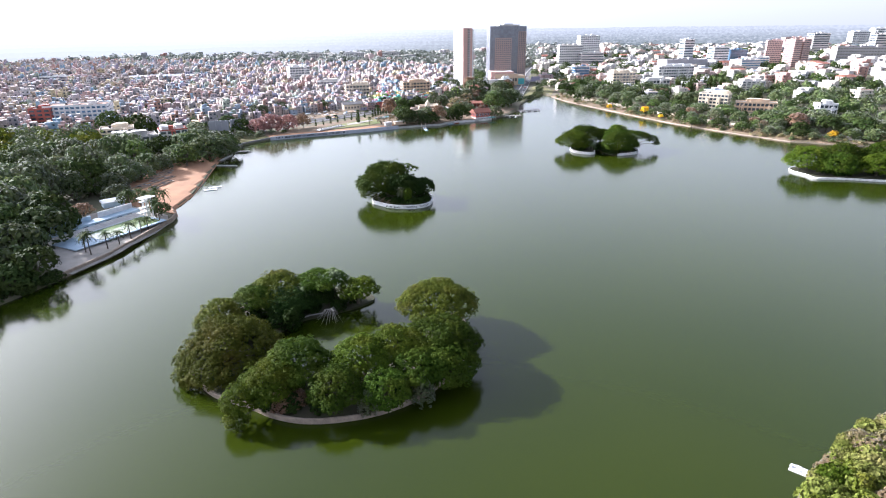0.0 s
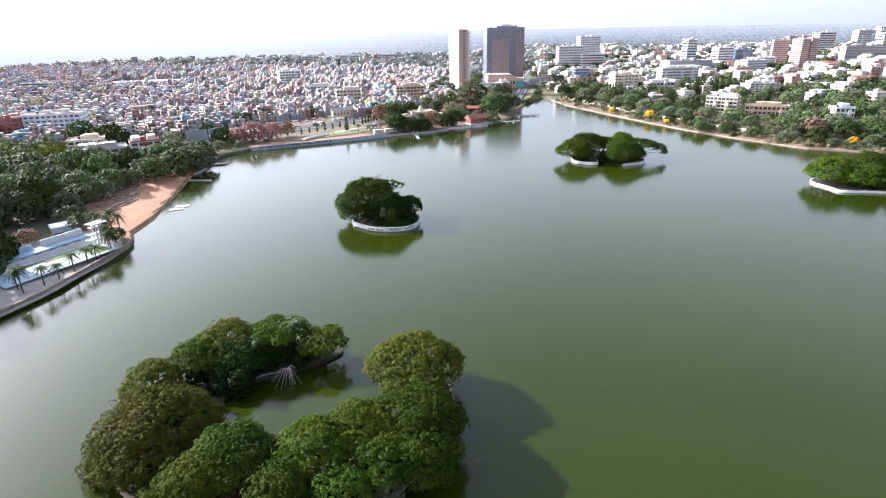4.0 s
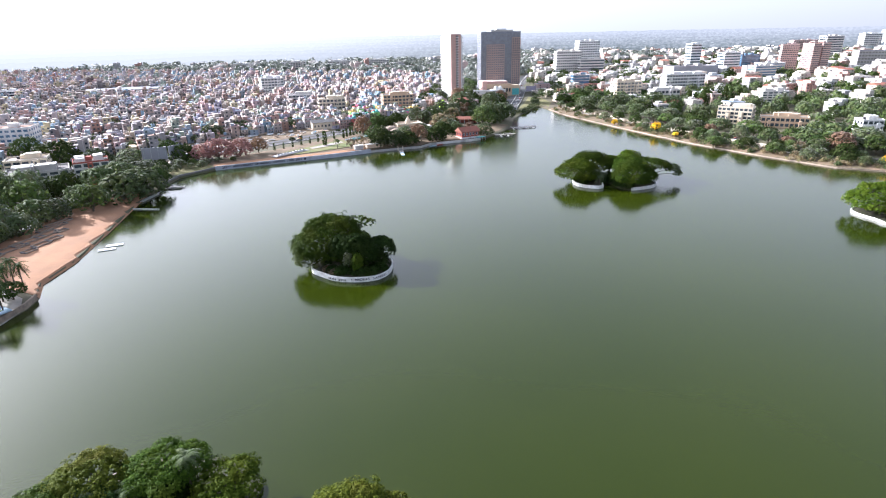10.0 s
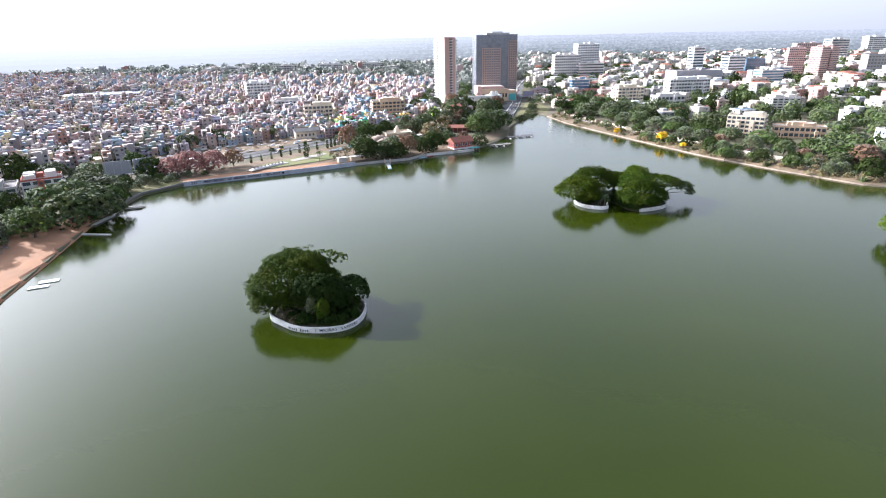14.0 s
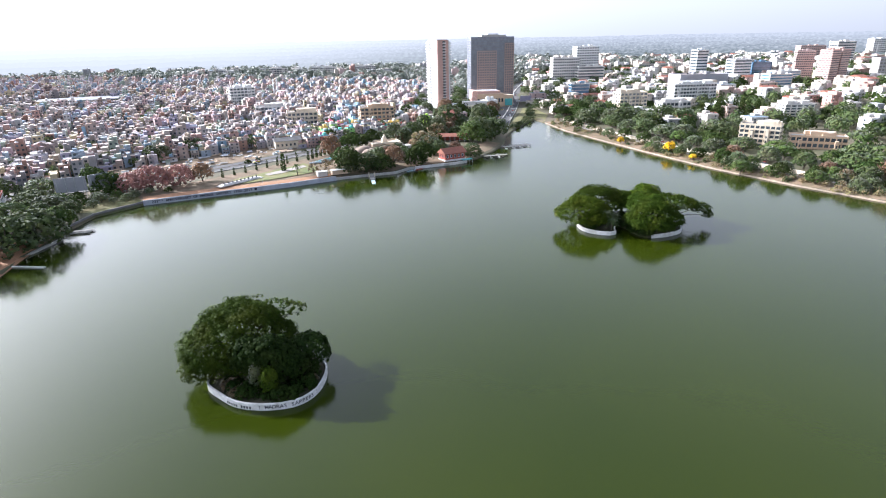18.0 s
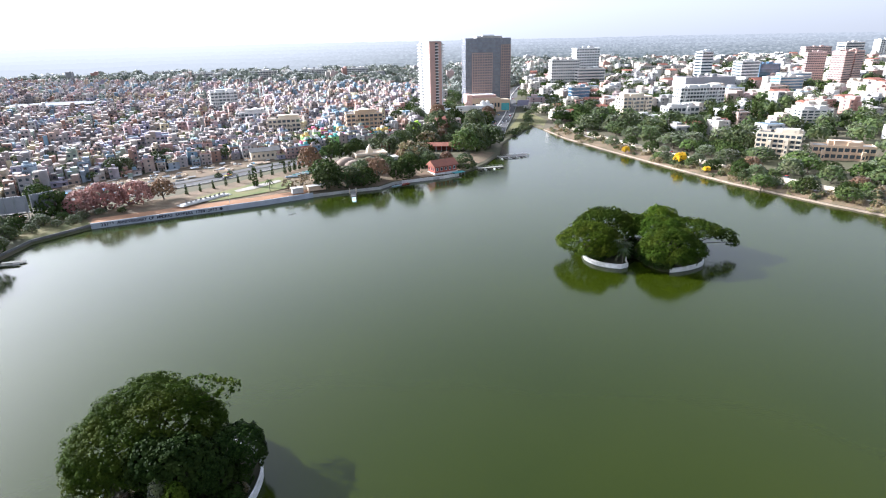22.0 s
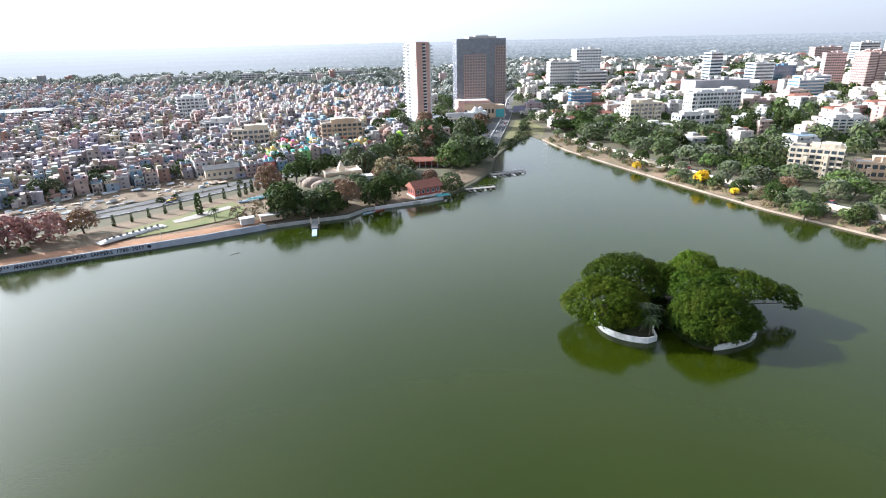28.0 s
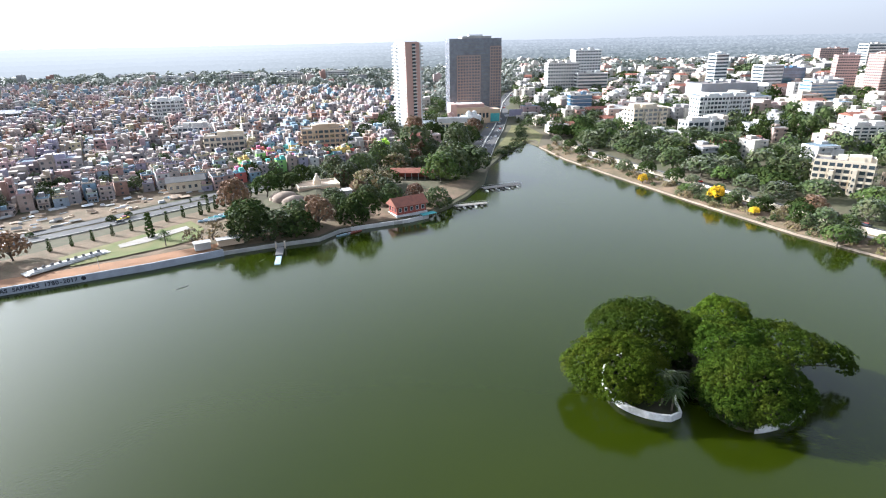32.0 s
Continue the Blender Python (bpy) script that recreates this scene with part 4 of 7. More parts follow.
# the long island by the east shore
LONG = [(213.5, 319), (215.5, 310), (217, 302), (232, 299), (250, 293), (268, 290), (282, 296), (284, 310), (270, 322), (248, 330), (228, 330), (217, 326)]
long_island, long_loop = make_island("long_island", LONG, "long wooded island with a stepped whitewashed wall", ISLAND_WALL, 1.1, 1.0)
G4 = "trees on the long island"
for k, (x, y, R, top, mat) in enumerate([(221.5, 318, 12.5, 14.6, "light"), (232, 308, 10.5, 13, "rain"), (243, 320, 12.5, 15.5, "rain"), (250, 302, 10.5, 13, "light"), (262, 314, 13, 17, "rain"), (274, 304, 11, 15, "rain")]):
    big_tree("spreading green rain tree on the long island", x, y, R, top, mat, 500 + 2 * k, 0.75, 9, group=G4, z=1.1, spacing=1.5, reach=1.0, per=30, size=0.42, low=-0.5)
bushes("undergrowth", "low scrub on the long island", [(rnd.uniform(220, 275), rnd.uniform(302, 320), 1.1, 2.2, 2.2) for _ in range(12)], LEAF["shade_green"], 213, 0.7)


# ---- the banks ----
def wall_run(name, label, line, high, thick, mat, lift=0.0, base=None, length=5.0, kind="structure"):
    """A wall along a line, in lengths that stand end to end."""
    t = thing(name, label, "wall", kind=kind)
    pts = line_points(line, length)
    for a, b in zip(pts, pts[1:]):
        d = math.hypot(b[0] - a[0], b[1] - a[1])
        mx, my = (a[0] + b[0]) / 2, (a[1] + b[1]) / 2
        z = base if base is not None else ground_z(mx, my)
        part("wall_length", Geo().box(0, 0, 0, d + 0.02, thick, high + 0.8), mat, t, m=pose(mx, my, z - 0.8 + lift, 0, 0, math.degrees(math.atan2(b[1] - a[1], b[0] - a[0]))))
    return t


# lettered revetment on the far bank
REV = [(-118.5, 448.3), (-86, 463), (-65, 472), (-45, 481), (-21, 494)]
rev = thing("revetment_wall", "long pale blue-grey lakeside wall with painted lettering", "wall", kind="structure")
REV_HIGH = 2.7
for a, b in zip(line_points(REV, 6), line_points(REV, 6)[1:]):
    d = math.hypot(b[0] - a[0], b[1] - a[1])
    g = Geo()
    i = g.points([(-d / 2, -0.5, -0.8), (d / 2, -0.5, -0.8), (d / 2, -0.1, REV_HIGH), (-d / 2, -0.1, REV_HIGH), (d / 2, 0.5, REV_HIGH), (-d / 2, 0.5, REV_HIGH), (d / 2, 0.5, -0.8), (-d / 2, 0.5, -0.8)])
    for q in ((0, 1, 2, 3), (3, 2, 4, 5), (5, 4, 6, 7), (1, 6, 4, 2), (0, 3, 5, 7)):
        g.face(*(i + k for k in q))
    part("wall_length", g, PALE_WALL, rev, m=pose((a[0] + b[0]) / 2, (a[1] + b[1]) / 2, 0, 0, 0, math.degrees(math.atan2(b[1] - a[1], b[0] - a[0]))))


def banner(text, a, b, z, size, parent, mat, out=0.3, lean=0.0):
    """Painted words from a to b, one letter after another."""
    a, b = Vector((*a, 0)), Vector((*b, 0))
    u = (b - a).normalized()
    n = Vector((u.y, -u.x, 0))
    up = (Vector((0, 0, 1)) - n * lean).normalized()
    step = (b - a).length / len(text)
    for k, ch in enumerate(text):
        if ch == " ":
            continue
        m = Matrix.Identity(4)
        m.col[0][:3], m.col[1][:3], m.col[2][:3] = u, up, u.cross(up)
        m.translation = a + u * step * (k + 0.5) + n * out + Vector((0, 0, z))
        small = ch in "th" and k in (3, 4)
        cu = bpy.data.curves.new("letter", "FONT")
        cu.body, cu.size, cu.extrude, cu.align_x, cu.offset = ch, size * (0.6 if small else 1.0), 0.02, "CENTER", 0.055
        cu.materials.append(mat)
        ob = new("letter", cu)
        ob.parent, ob.matrix_basis = parent, m @ Matrix.Translation((0, size * 0.35 if small else 0, 0))


WORDS = "237th ANNIVERSARY OF MADRAS SAPPERS 1780-2017"
cut = 27
mid = (-86, 463)
banner(WORDS[:cut], (-114.8, 449.98), mid, 0.8, 2.0, rev, LETTERING, 0.42, 0.12)
banner(WORDS[cut:], mid, (-66.6, 471.31), 0.8, 2.0, rev, LETTERING, 0.42, 0.12)
part("emblem", Geo().disc(0, 0, 0, 0.8, 0.05), LETTERING, rev, "round dark painted emblem", pose(-64.6, 471.5, 1.6, 90, 0, 23.5))

PROM = offset_line(line_points(REV, 8), -0.8)
OUT = [(-118, 452), (-128, 462), (-118, 476), (-92, 505), (-55, 546), (-38, 562), (-26, 548), (-20, 520), (-18, 497)]
drape("garden_ground", PROM + OUT[:0:-1][:8], BANK_EARTH, "worn brown ground between promenade and road", "ground", 0.4, 6)
drape("promenade", PROM + offset_line(line_points(REV, 8), -10)[::-1], ORANGE_EARTH, "red earth promenade behind the lakeside wall", "path", 0.55, 5)
drape("lawn_strip", [(-74, 481), (-60, 489), (-44, 500), (-36, 508), (-38, 522), (-48, 534), (-66, 512), (-84, 490)], LAWN, "dry green lawn behind the promenade", "lawn", 0.75, 6)
drape("stone_bed", [(-64, 499), (-56, 505), (-44, 522), (-47, 526), (-58, 514), (-67, 503)], PAVING, "pale paved garden bed", "paving", 0.95, 6)
# memorial garden strip with white stepped edges
mem = thing("memorial_steps", "long white stepped memorial bed on the lawn", "memorial", -77, 484.5, 2.9, 52)
for k in range(3):
    part("step", Geo().box(0, 0, k * 0.35, 30 - 3 * k, 5 - 1.5 * k, 0.35), OFFWHITE if k else CONCRETE, mem)
for k in range(9):
    part("plaque", Geo().box(-11 + 2.8 * k, -0.4, 1.05, 1.1, 0.25, 0.9, taper=0.9), DARK_CONCRETE, mem)
flag = thing("flag_pole", "thin steel flag pole on the promenade", "pole", -62, 478, 2.6)
part("pole", Geo().tube([(0, 0, 0), (0, 0, 6)], [0.09, 0.05], 6), METAL, flag)
hut = thing("gate_hut", "small grey-walled garden hut with flat roof", "hut", -30, 496.5, 2.4, 26)
part("body", Geo().box(0, 0, 0, 6, 3.5, 2.8), CONCRETE, hut)
part("roof", Geo().box(0, 0, 2.8, 6.8, 4.2, 0.3), CONCRETE, hut)
hut2 = thing("gate_hut", "low brown garden store with flat roof", "hut", -20, 501, 2.6, 26)
part("body", Geo().box(0, 0, 0, 10, 3.5, 2.6), TAN, hut2)
part("roof", Geo().box(0, 0, 2.6, 11, 4.2, 0.3), CONCRETE, hut2)

# roads
ROAD_A = [(-420, 420), (-330, 428), (-230, 444), (-170, 472), (-122, 504), (-90, 532), (-57, 566), (-26, 602), (14, 640), (52, 668), (96, 690), (118, 740)]
strip("road", ROAD_A, 3.8, ASPHALT, "grey asphalt lakeside road", "road", 0.28)
strip("kerb", offset_line(ROAD_A, 4.2), 0.25, CONCRETE, "concrete kerb beside the lakeside road", "kerb", 0.2, high=0.35)
strip("second_carriageway", offset_line(ROAD_A[2:9], -9.2), 3.2, ASPHALT, "grey asphalt second carriageway beyond a hedge", "road", 0.28)
ROAD_B = [(104, 672), (118, 735), (134, 800), (152, 880), (168, 960), (190, 1030), (230, 1110)]
strip("main_road", ROAD_B, 8.5, ASPHALT, "wide grey asphalt main road with traffic", "road", 0.45)
strip("median", ROAD_B, 0.5, CONCRETE, "low concrete median of the main road", "kerb", 0.5, high=0.6)
wall_run("road_parapet", "pale concrete parapet between main road and lake", offset_line(ROAD_B[:4], 9.2), 1.0, 0.4, CONCRETE)
drape("channel_bed", [(112, 664), (126, 690), (144, 726), (152, 742), (158, 718), (172, 760), (168, 800), (176, 860), (164, 862), (150, 800), (134, 742), (120, 700)], SCRUB_GROUND, "dry scrubby channel bed at the lake's head", "ground", 0.2)
bushes("channel_scrub", "green and brown scrub in the dry channel", [(x + rnd.uniform(-4, 4), y + rnd.uniform(-5, 5), ground_z(x, y), rnd.uniform(1.2, 2.6), rnd.uniform(1.0, 2.6)) for x, y in line_points([(118, 682), (140, 720), (150, 750), (160, 800), (168, 850)], 3.2)], LEAF["street"], 237, 0.7, per=8)
bridge = thing("footbridge", "white concrete bridge over the dry channel", "bridge", 171, 868, 5.5, 5)
part("deck", Geo().box(0, 0, 0, 30, 7, 0.8), CONCRETE, bridge)
for s in (-3.3, 3.3):
    part("parapet", Geo().box(0, s, 0.8, 30, 0.3, 1.0), WHITE, bridge)
part("hoarding", Geo().box(-4, -3.6, 1.0, 16, 0.3, 6.5), PURPLE_GREY, bridge, "lilac-grey hoarding board")

# east bank: stone toe, earth slope, path with pale wall, road behind
east = line_points(EAST_SHORE, 6)
drape("bank_slope", offset_line(east, -1.0) + offset_line(east, -18.5)[::-1], BANK_EARTH, "bare brown earth slope along the east bank", "ground", 0.16, 3.0)
strip("toe_wall", offset_line(EAST_SHORE, -0.4), 0.22, ROCK, "low stone toe wall at the water's edge", "wall", 0.1, high=0.5)
strip("walk_path", offset_line(EAST_SHORE, -15), 1.6, PAVING, "sandy walking path on the east bank", "path", 0.42)
wall_run("bank_wall", "pale compound wall along the east bank", offset_line(EAST_SHORE[:6], -20), 2.5, 0.4, CREAM, length=6)
strip("east_road", offset_line(EAST_SHORE, -27), 2.8, ASPHALT, "asphalt road behind the east bank wall", "road", 0.3)

# west bank: pool, ghat and beach
wall_run("west_wall", "weathered stone wall at the western shore", offset_line([(-124, 187), (-117, 207), (-111, 249), (-112, 256)], -1.0), 2.2, 0.7, STONE_WALL, base=0.0)
drape("pool_terrace", [(-122, 190), (-115, 210), (-112, 246), (-116, 254), (-140, 268), (-164, 238), (-146, 205), (-134, 192)], PAVING, "sandy paved terrace round the swimming pool", "terrace", 0.35, 6)
pool = thing("swimming_pool", "outdoor pool with green water and pale rim", "pool", -128, 229, 2.75, 62)
part("rim", Geo().box(0, 0, 0, 40, 16, 0.35), POOL_BLUE, pool)
part("main_basin", Geo().box(5, 0, 0.3, 27, 12.5, 0.1), POOL_WATER, pool, "murky green pool water")
part("shallow_basin", Geo().box(-14.5, 0, 0.3, 9, 12.5, 0.1), POOL_BLUE, pool, "pale blue empty basin")
tower = thing("diving_tower", "white concrete diving tower with stacked platforms", "diving tower", -121, 248, 2.7, 62)
for k, (h, dx) in enumerate([(3, 2.5), (5, 1.5), (7.5, 0.5)]):
    part("platform", Geo().box(-dx, 0, h, 5, 2.4, 0.35), WHITE, tower)
for sx, sy in ((1.2, 1.1), (1.2, -1.1), (-1.2, 1.1), (-1.2, -1.1)):
    part("column", Geo().box(sx, sy, 0, 0.45, 0.45, 9.0), WHITE, tower)
part("canopy", Geo().box(0, 0, 9.0, 6.5, 4.2, 0.35), OFFWHITE, tower)
stand = thing("pool_stand", "long blue-white pool building with stepped terraces", "building", -139.5, 234, 2.6, 62)
part("hall", Geo().box(0, 0, 0, 44, 5, 2.8), POOL_BLUE, stand)
part("screen_wall", Geo().box(-9, 2.9, 0, 24, 0.5, 4.6), POOL_BLUE, stand)
part("screen_wall", Geo().box(14, 2.4, 0, 16, 0.4, 5.2), WHITE, stand)
for k in range(4):
    part("terrace_step", Geo().box(0, -3.2 - 0.7 * k, 0, 42, 0.7, 2.0 - 0.45 * k), OFFWHITE, stand)
for k in range(8):
    part("window", Geo().box(-18 + 5 * k, -2.55, 1.2, 2.2, 0.1, 1.0), PANE, stand)
part("pergola", Geo().box(-25, -6, 0, 6, 8, 3.0), CREAM, stand)
shed = thing("shed", "small shed with white sheet roof among palms", "shed", -147, 268, 2.6, 40)
part("body", Geo().box(0, 0, 0, 9, 5, 2.6), POOL_BLUE, shed)
part("roof", Geo().gable(0, 0, 2.7, 10, 6.5, 1.1), PALE_SHEET, shed)
drape("beach", [(-112.4, 257), (-118.3, 268), (-118.3, 288), (-124.3, 326), (-131.3, 366), (-134.3, 392), (-142, 392), (-150, 372), (-160, 350), (-160, 316), (-157, 288), (-146, 272), (-128, 262)], ORANGE_EARTH, "bare red earth beach beside the lake", "beach", 0.3, 2.5)
for k, (x, y, w, d) in enumerate([(-150, 300, 12, 5), (-149, 309, 14, 4), (-147, 318, 10, 5), (-141, 305, 7, 3.5), (-140, 312, 6, 3.5), (-150, 327, 14, 3), (-151, 334, 12, 3), (-143, 322, 5, 3), (-152, 291, 8, 5), (-141, 297, 5, 3)]):
    t = thing("plinth_ruin", "low open brick enclosure on red earth", "enclosure", x, y, ground_z(x, y) + 0.1, 72, group="brick enclosures on the beach")
    for sx in (-1, 1):
        part("kerb_wall", Geo().box(sx * w / 2, 0, 0, 0.4, d, 0.7), DARK_CONCRETE, t)
        part("kerb_wall", Geo().box(0, sx * d / 2, 0, w, 0.4, 0.7), STONE_WALL, t)
for x, y, rz in ((-114, 303, 20), (-113.3, 308, 20)):
    t = thing("raft", "flat pale floating raft near the beach", "raft", x, y, -0.1, rz, group="rafts")
    part("deck", Geo().box(0, 0, 0.15, 6.5, 2.6, 0.25, bottom=True), PALE_SHEET, t)
    for s in (-2, 0, 2):
        part("float", Geo().box(s, 0, -0.2, 1.2, 2.2, 0.36), BLACK_TANK, t)
ghat = thing("ghat_ramp", "grey stone boat ramp running into the water", "ramp", -132, 377, 0.0, 82)
part("ramp", Geo().box(6, 0.6, -0.4, 22, 1.0, 1.3), CONCRETE, ghat)
part("spur", Geo().box(-15, -9, -0.4, 1.3, 16, 0.9), CONCRETE, ghat)
for k, (x, y) in enumerate([(-127, 402), (-126.5, 405)]):
    t = thing("jetty", "small timber jetty at the shaded shore", "jetty", x, y, 0.1, 10)
    part("deck", Geo().box(0, 0, 0.4, 9, 2, 0.2), DARK_CONCRETE, t)
    for s in (-3.5, 3.5):
        part("post", Geo().box(s, 0, -0.8, 0.25, 0.25, 1.3), BARK, t)
wall_run("far_parapet", "dark low parapet along the shaded far corner", [(-136, 406), (-134.5, 429), (-119, 450)], 1.0, 0.5, DARK_CONCRETE)

drape("corner_verge", [(-132, 432), (-118, 453), (-112, 462), (-124, 468), (-142, 462), (-152, 446), (-144, 430)], SCRUB_GROUND, "scrubby green verge at the lake's corner", "ground", 0.18, 6)
# billboard frames seen from behind
for x, y, rz, w in ((-160, 458, 20, 15), (-149, 466, 55, 11)):
    t = thing("billboard", "large grey roadside billboard on steel posts", "billboard", x, y, ground_z(x, y), rz)
    part("board", Geo().box(0, 0, 4, w, 0.4, 8), GREY_PANEL, t)
    for s in np.linspace(-w / 2 + 1, w / 2 - 1, 4):
        part("post", Geo().box(s, 0.5, -0.3, 0.35, 0.35, 12), METAL, t)
        part("rib", Geo().box(s, -0.3, 4, 0.3, 0.25, 8), METAL, t)

# ---- the wooded point ----
drape("point_yard", [(-14, 502), (14, 510), (22, 521), (50, 532), (62, 541), (74, 556), (85, 574), (97, 602), (86, 606), (70, 588), (48, 572), (24, 548), (2, 528), (-14, 514)], BANK_EARTH, "shaded brown earth yard on the point", "ground", 0.2, 6)
wall_run("point_wall", "low weathered concrete wall round the wooded point", offset_line([(-21, 494), (-3, 501), (16, 507), (24, 518), (37, 524), (51, 528), (60, 534)], -0.6), 1.4, 0.6, CONCRETE, base=0.2, length=4)
boat = thing("boat_house", "red-painted boat house with clay-tile gable roof", "house", 54, 541, 1.4, 28)
part("plinth", Geo().box(0, 0, -1.8, 17, 9.5, 3.0), WHITE, boat, "white plinth")
part("body", Geo().box(0, 0, 1.2, 16, 8.5, 4.2), BRICK_RED, boat)
part("roof", Geo().gable(0, 0, 5.4, 18, 11, 3.4), RED_TILE, boat)
part("gable_wall", Geo().prism([(-8.02, -4.2), (-7.9, -4.2), (-7.9, 4.2), (-8.02, 4.2)], 5.3, 6.4), BRICK_RED, boat)
for k in range(5):
    win = part("window", Geo().box(-6.2 + 3.1 * k, -4.28, 2.6, 1.2, 0.1, 1.7), PANE, boat)
    part("window_surround", Geo().box(-6.2 + 3.1 * k, -4.27, 2.4, 1.6, 0.05, 2.1), WHITE, win, "white window surround")
for k in range(3):
    part("window", Geo().box(-8.05, -2.6 + 2.6 * k, 2.6, 0.08, 1.0, 1.7), PANE, boat)
wall_run("boat_house_quay", "white quay wall below the boat house", [(28, 520.5), (44, 526.5), (54, 530), (64, 536)], 1.7, 0.8, OFFWHITE, base=0.0, length=4)
part_deck = thing("green_awning", "faded teal awning deck by the boat house", "awning", 64, 536, 0.0, 30)
part("sheet", Geo().box(0, 0, 2.4, 8, 4, 0.15), TEAL, part_deck)
for sx in (-3.6, 3.6):
    for sy in (-1.7, 1.7):
        part("post", Geo().box(sx, sy, -0.8, 0.2, 0.2, 3.2), METAL, part_deck)
shedr = thing("open_shed", "long open shed with rusty red tiled roof", "shed", 57, 612, 2.6, -6)
part("roof", Geo().gable(0, 0, 4.0, 27, 9, 2.2), RED_TILE, shedr)
for k in range(7):
    for s in (-3.8, 3.8):
        part("post", Geo().box(-12 + 4 * k, s, -0.2, 0.35, 0.35, 4.2), WHITE, shedr)
part("back_wall", Geo().box(0, 3.6, -0.2, 25, 0.3, 4.0), BRICK_RED, shedr)
# rock and shrine court
rock = thing("rock_outcrop", "rounded bare granite outcrop below the shrine", "rock", 0, 0, 0)
rr = np.random.default_rng(5)
for k, (x, y, a, b, h) in enumerate([(-9, 562, 7, 5, 5.0), (-4, 558, 6, 4, 3.5), (-14, 567, 5, 4, 4)]):
    bm = bmesh.new()
    bmesh.ops.create_icosphere(bm, subdivisions=3, radius=1.0)
    for v in bm.verts:
        n = noise.noise(v.co * 1.6 + Vector((k * 7, 0, 0))) * 0.18
        v.co = Vector((v.co.x * a * (1 + n), v.co.y * b * (1 + n), v.co.z * h * (1 + n)))
    for f in bm.faces:
        f.smooth = True
    me = bpy.data.meshes.new("boulder")
    bm.to_mesh(me)
    bm.free()
    me.materials.append(ROCK)
    part("boulder", me, None, rock, m=pose(x, y, ground_z(x, y) - 1.0, 0, 0, 20 * k))
court = thing("shrine_court", "walled white temple court on the rock", "temple", 5, 578, ground_z(5, 578) - 0.4, 18)
part("terrace", Geo().box(0, 0, -3, 22, 14, 3.9), TAN, court)
for s in (-1, 1):
    part("court_wall", Geo().box(0, s * 6.8, 0.9, 22, 0.4, 0.9), CREAM, court)
    part("court_wall", Geo().box(s * 10.8, 0, 0.9, 0.4, 13.2, 0.9), CREAM, court)
shrine = part("shrine_tower", Geo().box(0, 0, 0.9, 4, 4, 2.4).box(0, 0, 3.3, 3.4, 3.4, 1.0, taper=0.8).box(0, 0, 4.3, 2.6, 2.6, 0.9, taper=0.75).box(0, 0, 5.2, 1.7, 1.7, 0.9, taper=0.6).disc(0, 0, 6.1, 0.45, 0.7), CREAM, court, "small tiered cream shrine tower")
lodge = thing("lodge", "small white flat-roofed lodge among trees", "house", 20, 563, 5.0, 20)
part("body", Geo().box(0, 0, -3, 9, 6, 6.4), OFFWHITE, lodge)
part("roof", Geo().box(0, 0, 3.4, 9.8, 6.8, 0.35), CONCRETE, lodge)
for k in range(3):
    part("window", Geo().box(-3 + 3 * k, -3.04, 0.6, 1.2, 0.08, 1.3), PANE, lodge)


def make_pier(a, b, wide, label):
    a, b = Vector((*a, 0)), Vector((*b, 0))
    d = b - a
    t = thing("pier", label, "pier", *((a + b) / 2)[:2], 0, math.degrees(math.atan2(d.y, d.x)))
    L = d.length
    for k in range(int(L / 2)):
        part("deck_plank", Geo().box(-L / 2 + 2 * k + 1, 0, 0.75, 1.92, wide, 0.15, bottom=True), PALE_WOOD, t)
    for k in range(int(L / 4) + 1):
        for s in (-1, 1):
            part("pile", Geo().box(-L / 2 + min(4 * k, L - 0.3), s * wide * 0.42, -0.9, 0.3, 0.3, 1.9), DARK_CONCRETE, t)
    for s in (-1, 1):
        part("rail", Geo().box(0, s * wide * 0.46, 1.6, L, 0.1, 0.1, bottom=True), METAL, t)
    return t


make_pier((97, 588), (120.5, 596), 5.0, "long timber boarding pier with steel rails")
make_pier((78, 553), (96, 557.5), 3.6, "narrow timber boarding pier beside the boat house")


def make_boat(x, y, rz, L=5.0, mat=None, label="small open fibreglass rowing boat"):
    t = thing("rowing_boat", label, "boat", x, y, 0, rz, group="boats on the lake")
    g = Geo()
    prof = [(-0.5, 0.30), (-0.4, 0.42), (0.0, 0.5), (0.3, 0.4), (0.5, 0.04)]
    n = len(prof)
    lo = g.points([(p * L, -w * L * 0.18, -0.1) for p, w in prof] + [(p * L, w * L * 0.18, -0.1) for p, w in prof])
    hi = g.points([(p * L * 1.04, -w * L * 0.34, 0.55) for p, w in prof] + [(p * L * 1.04, w * L * 0.34, 0.55) for p, w in prof])
    inn = g.points([(p * L * 0.95, -w * L * 0.28, 0.5) for p, w in prof] + [(p * L * 0.95, w * L * 0.28, 0.5) for p, w in prof])
    fl = g.points([(p * L * 0.85, -w * L * 0.2, 0.1) for p, w in prof] + [(p * L * 0.85, w * L * 0.2, 0.1) for p, w in prof])
    for k in range(n - 1):
        for o in (0, n):
            for p, q in ((lo, hi), (hi, inn), (inn, fl)):
                g.face(p + o + k, p + o + k + 1, q + o + k + 1, q + o + k)
        g.face(fl + k, fl + k + 1, fl + n + k + 1, fl + n + k)
    for p, q in ((lo, hi), (hi, inn), (inn, fl)):
        g.face(p, p + n, q + n, q)
    part("hull", g, mat or WHITE, t)
    for s in (-0.22, 0.1):
        part("thwart", Geo().box(s * L, 0, 0.36, 0.3, L * 0.24, 0.06, bottom=True), PALE_WOOD, t)
    return t


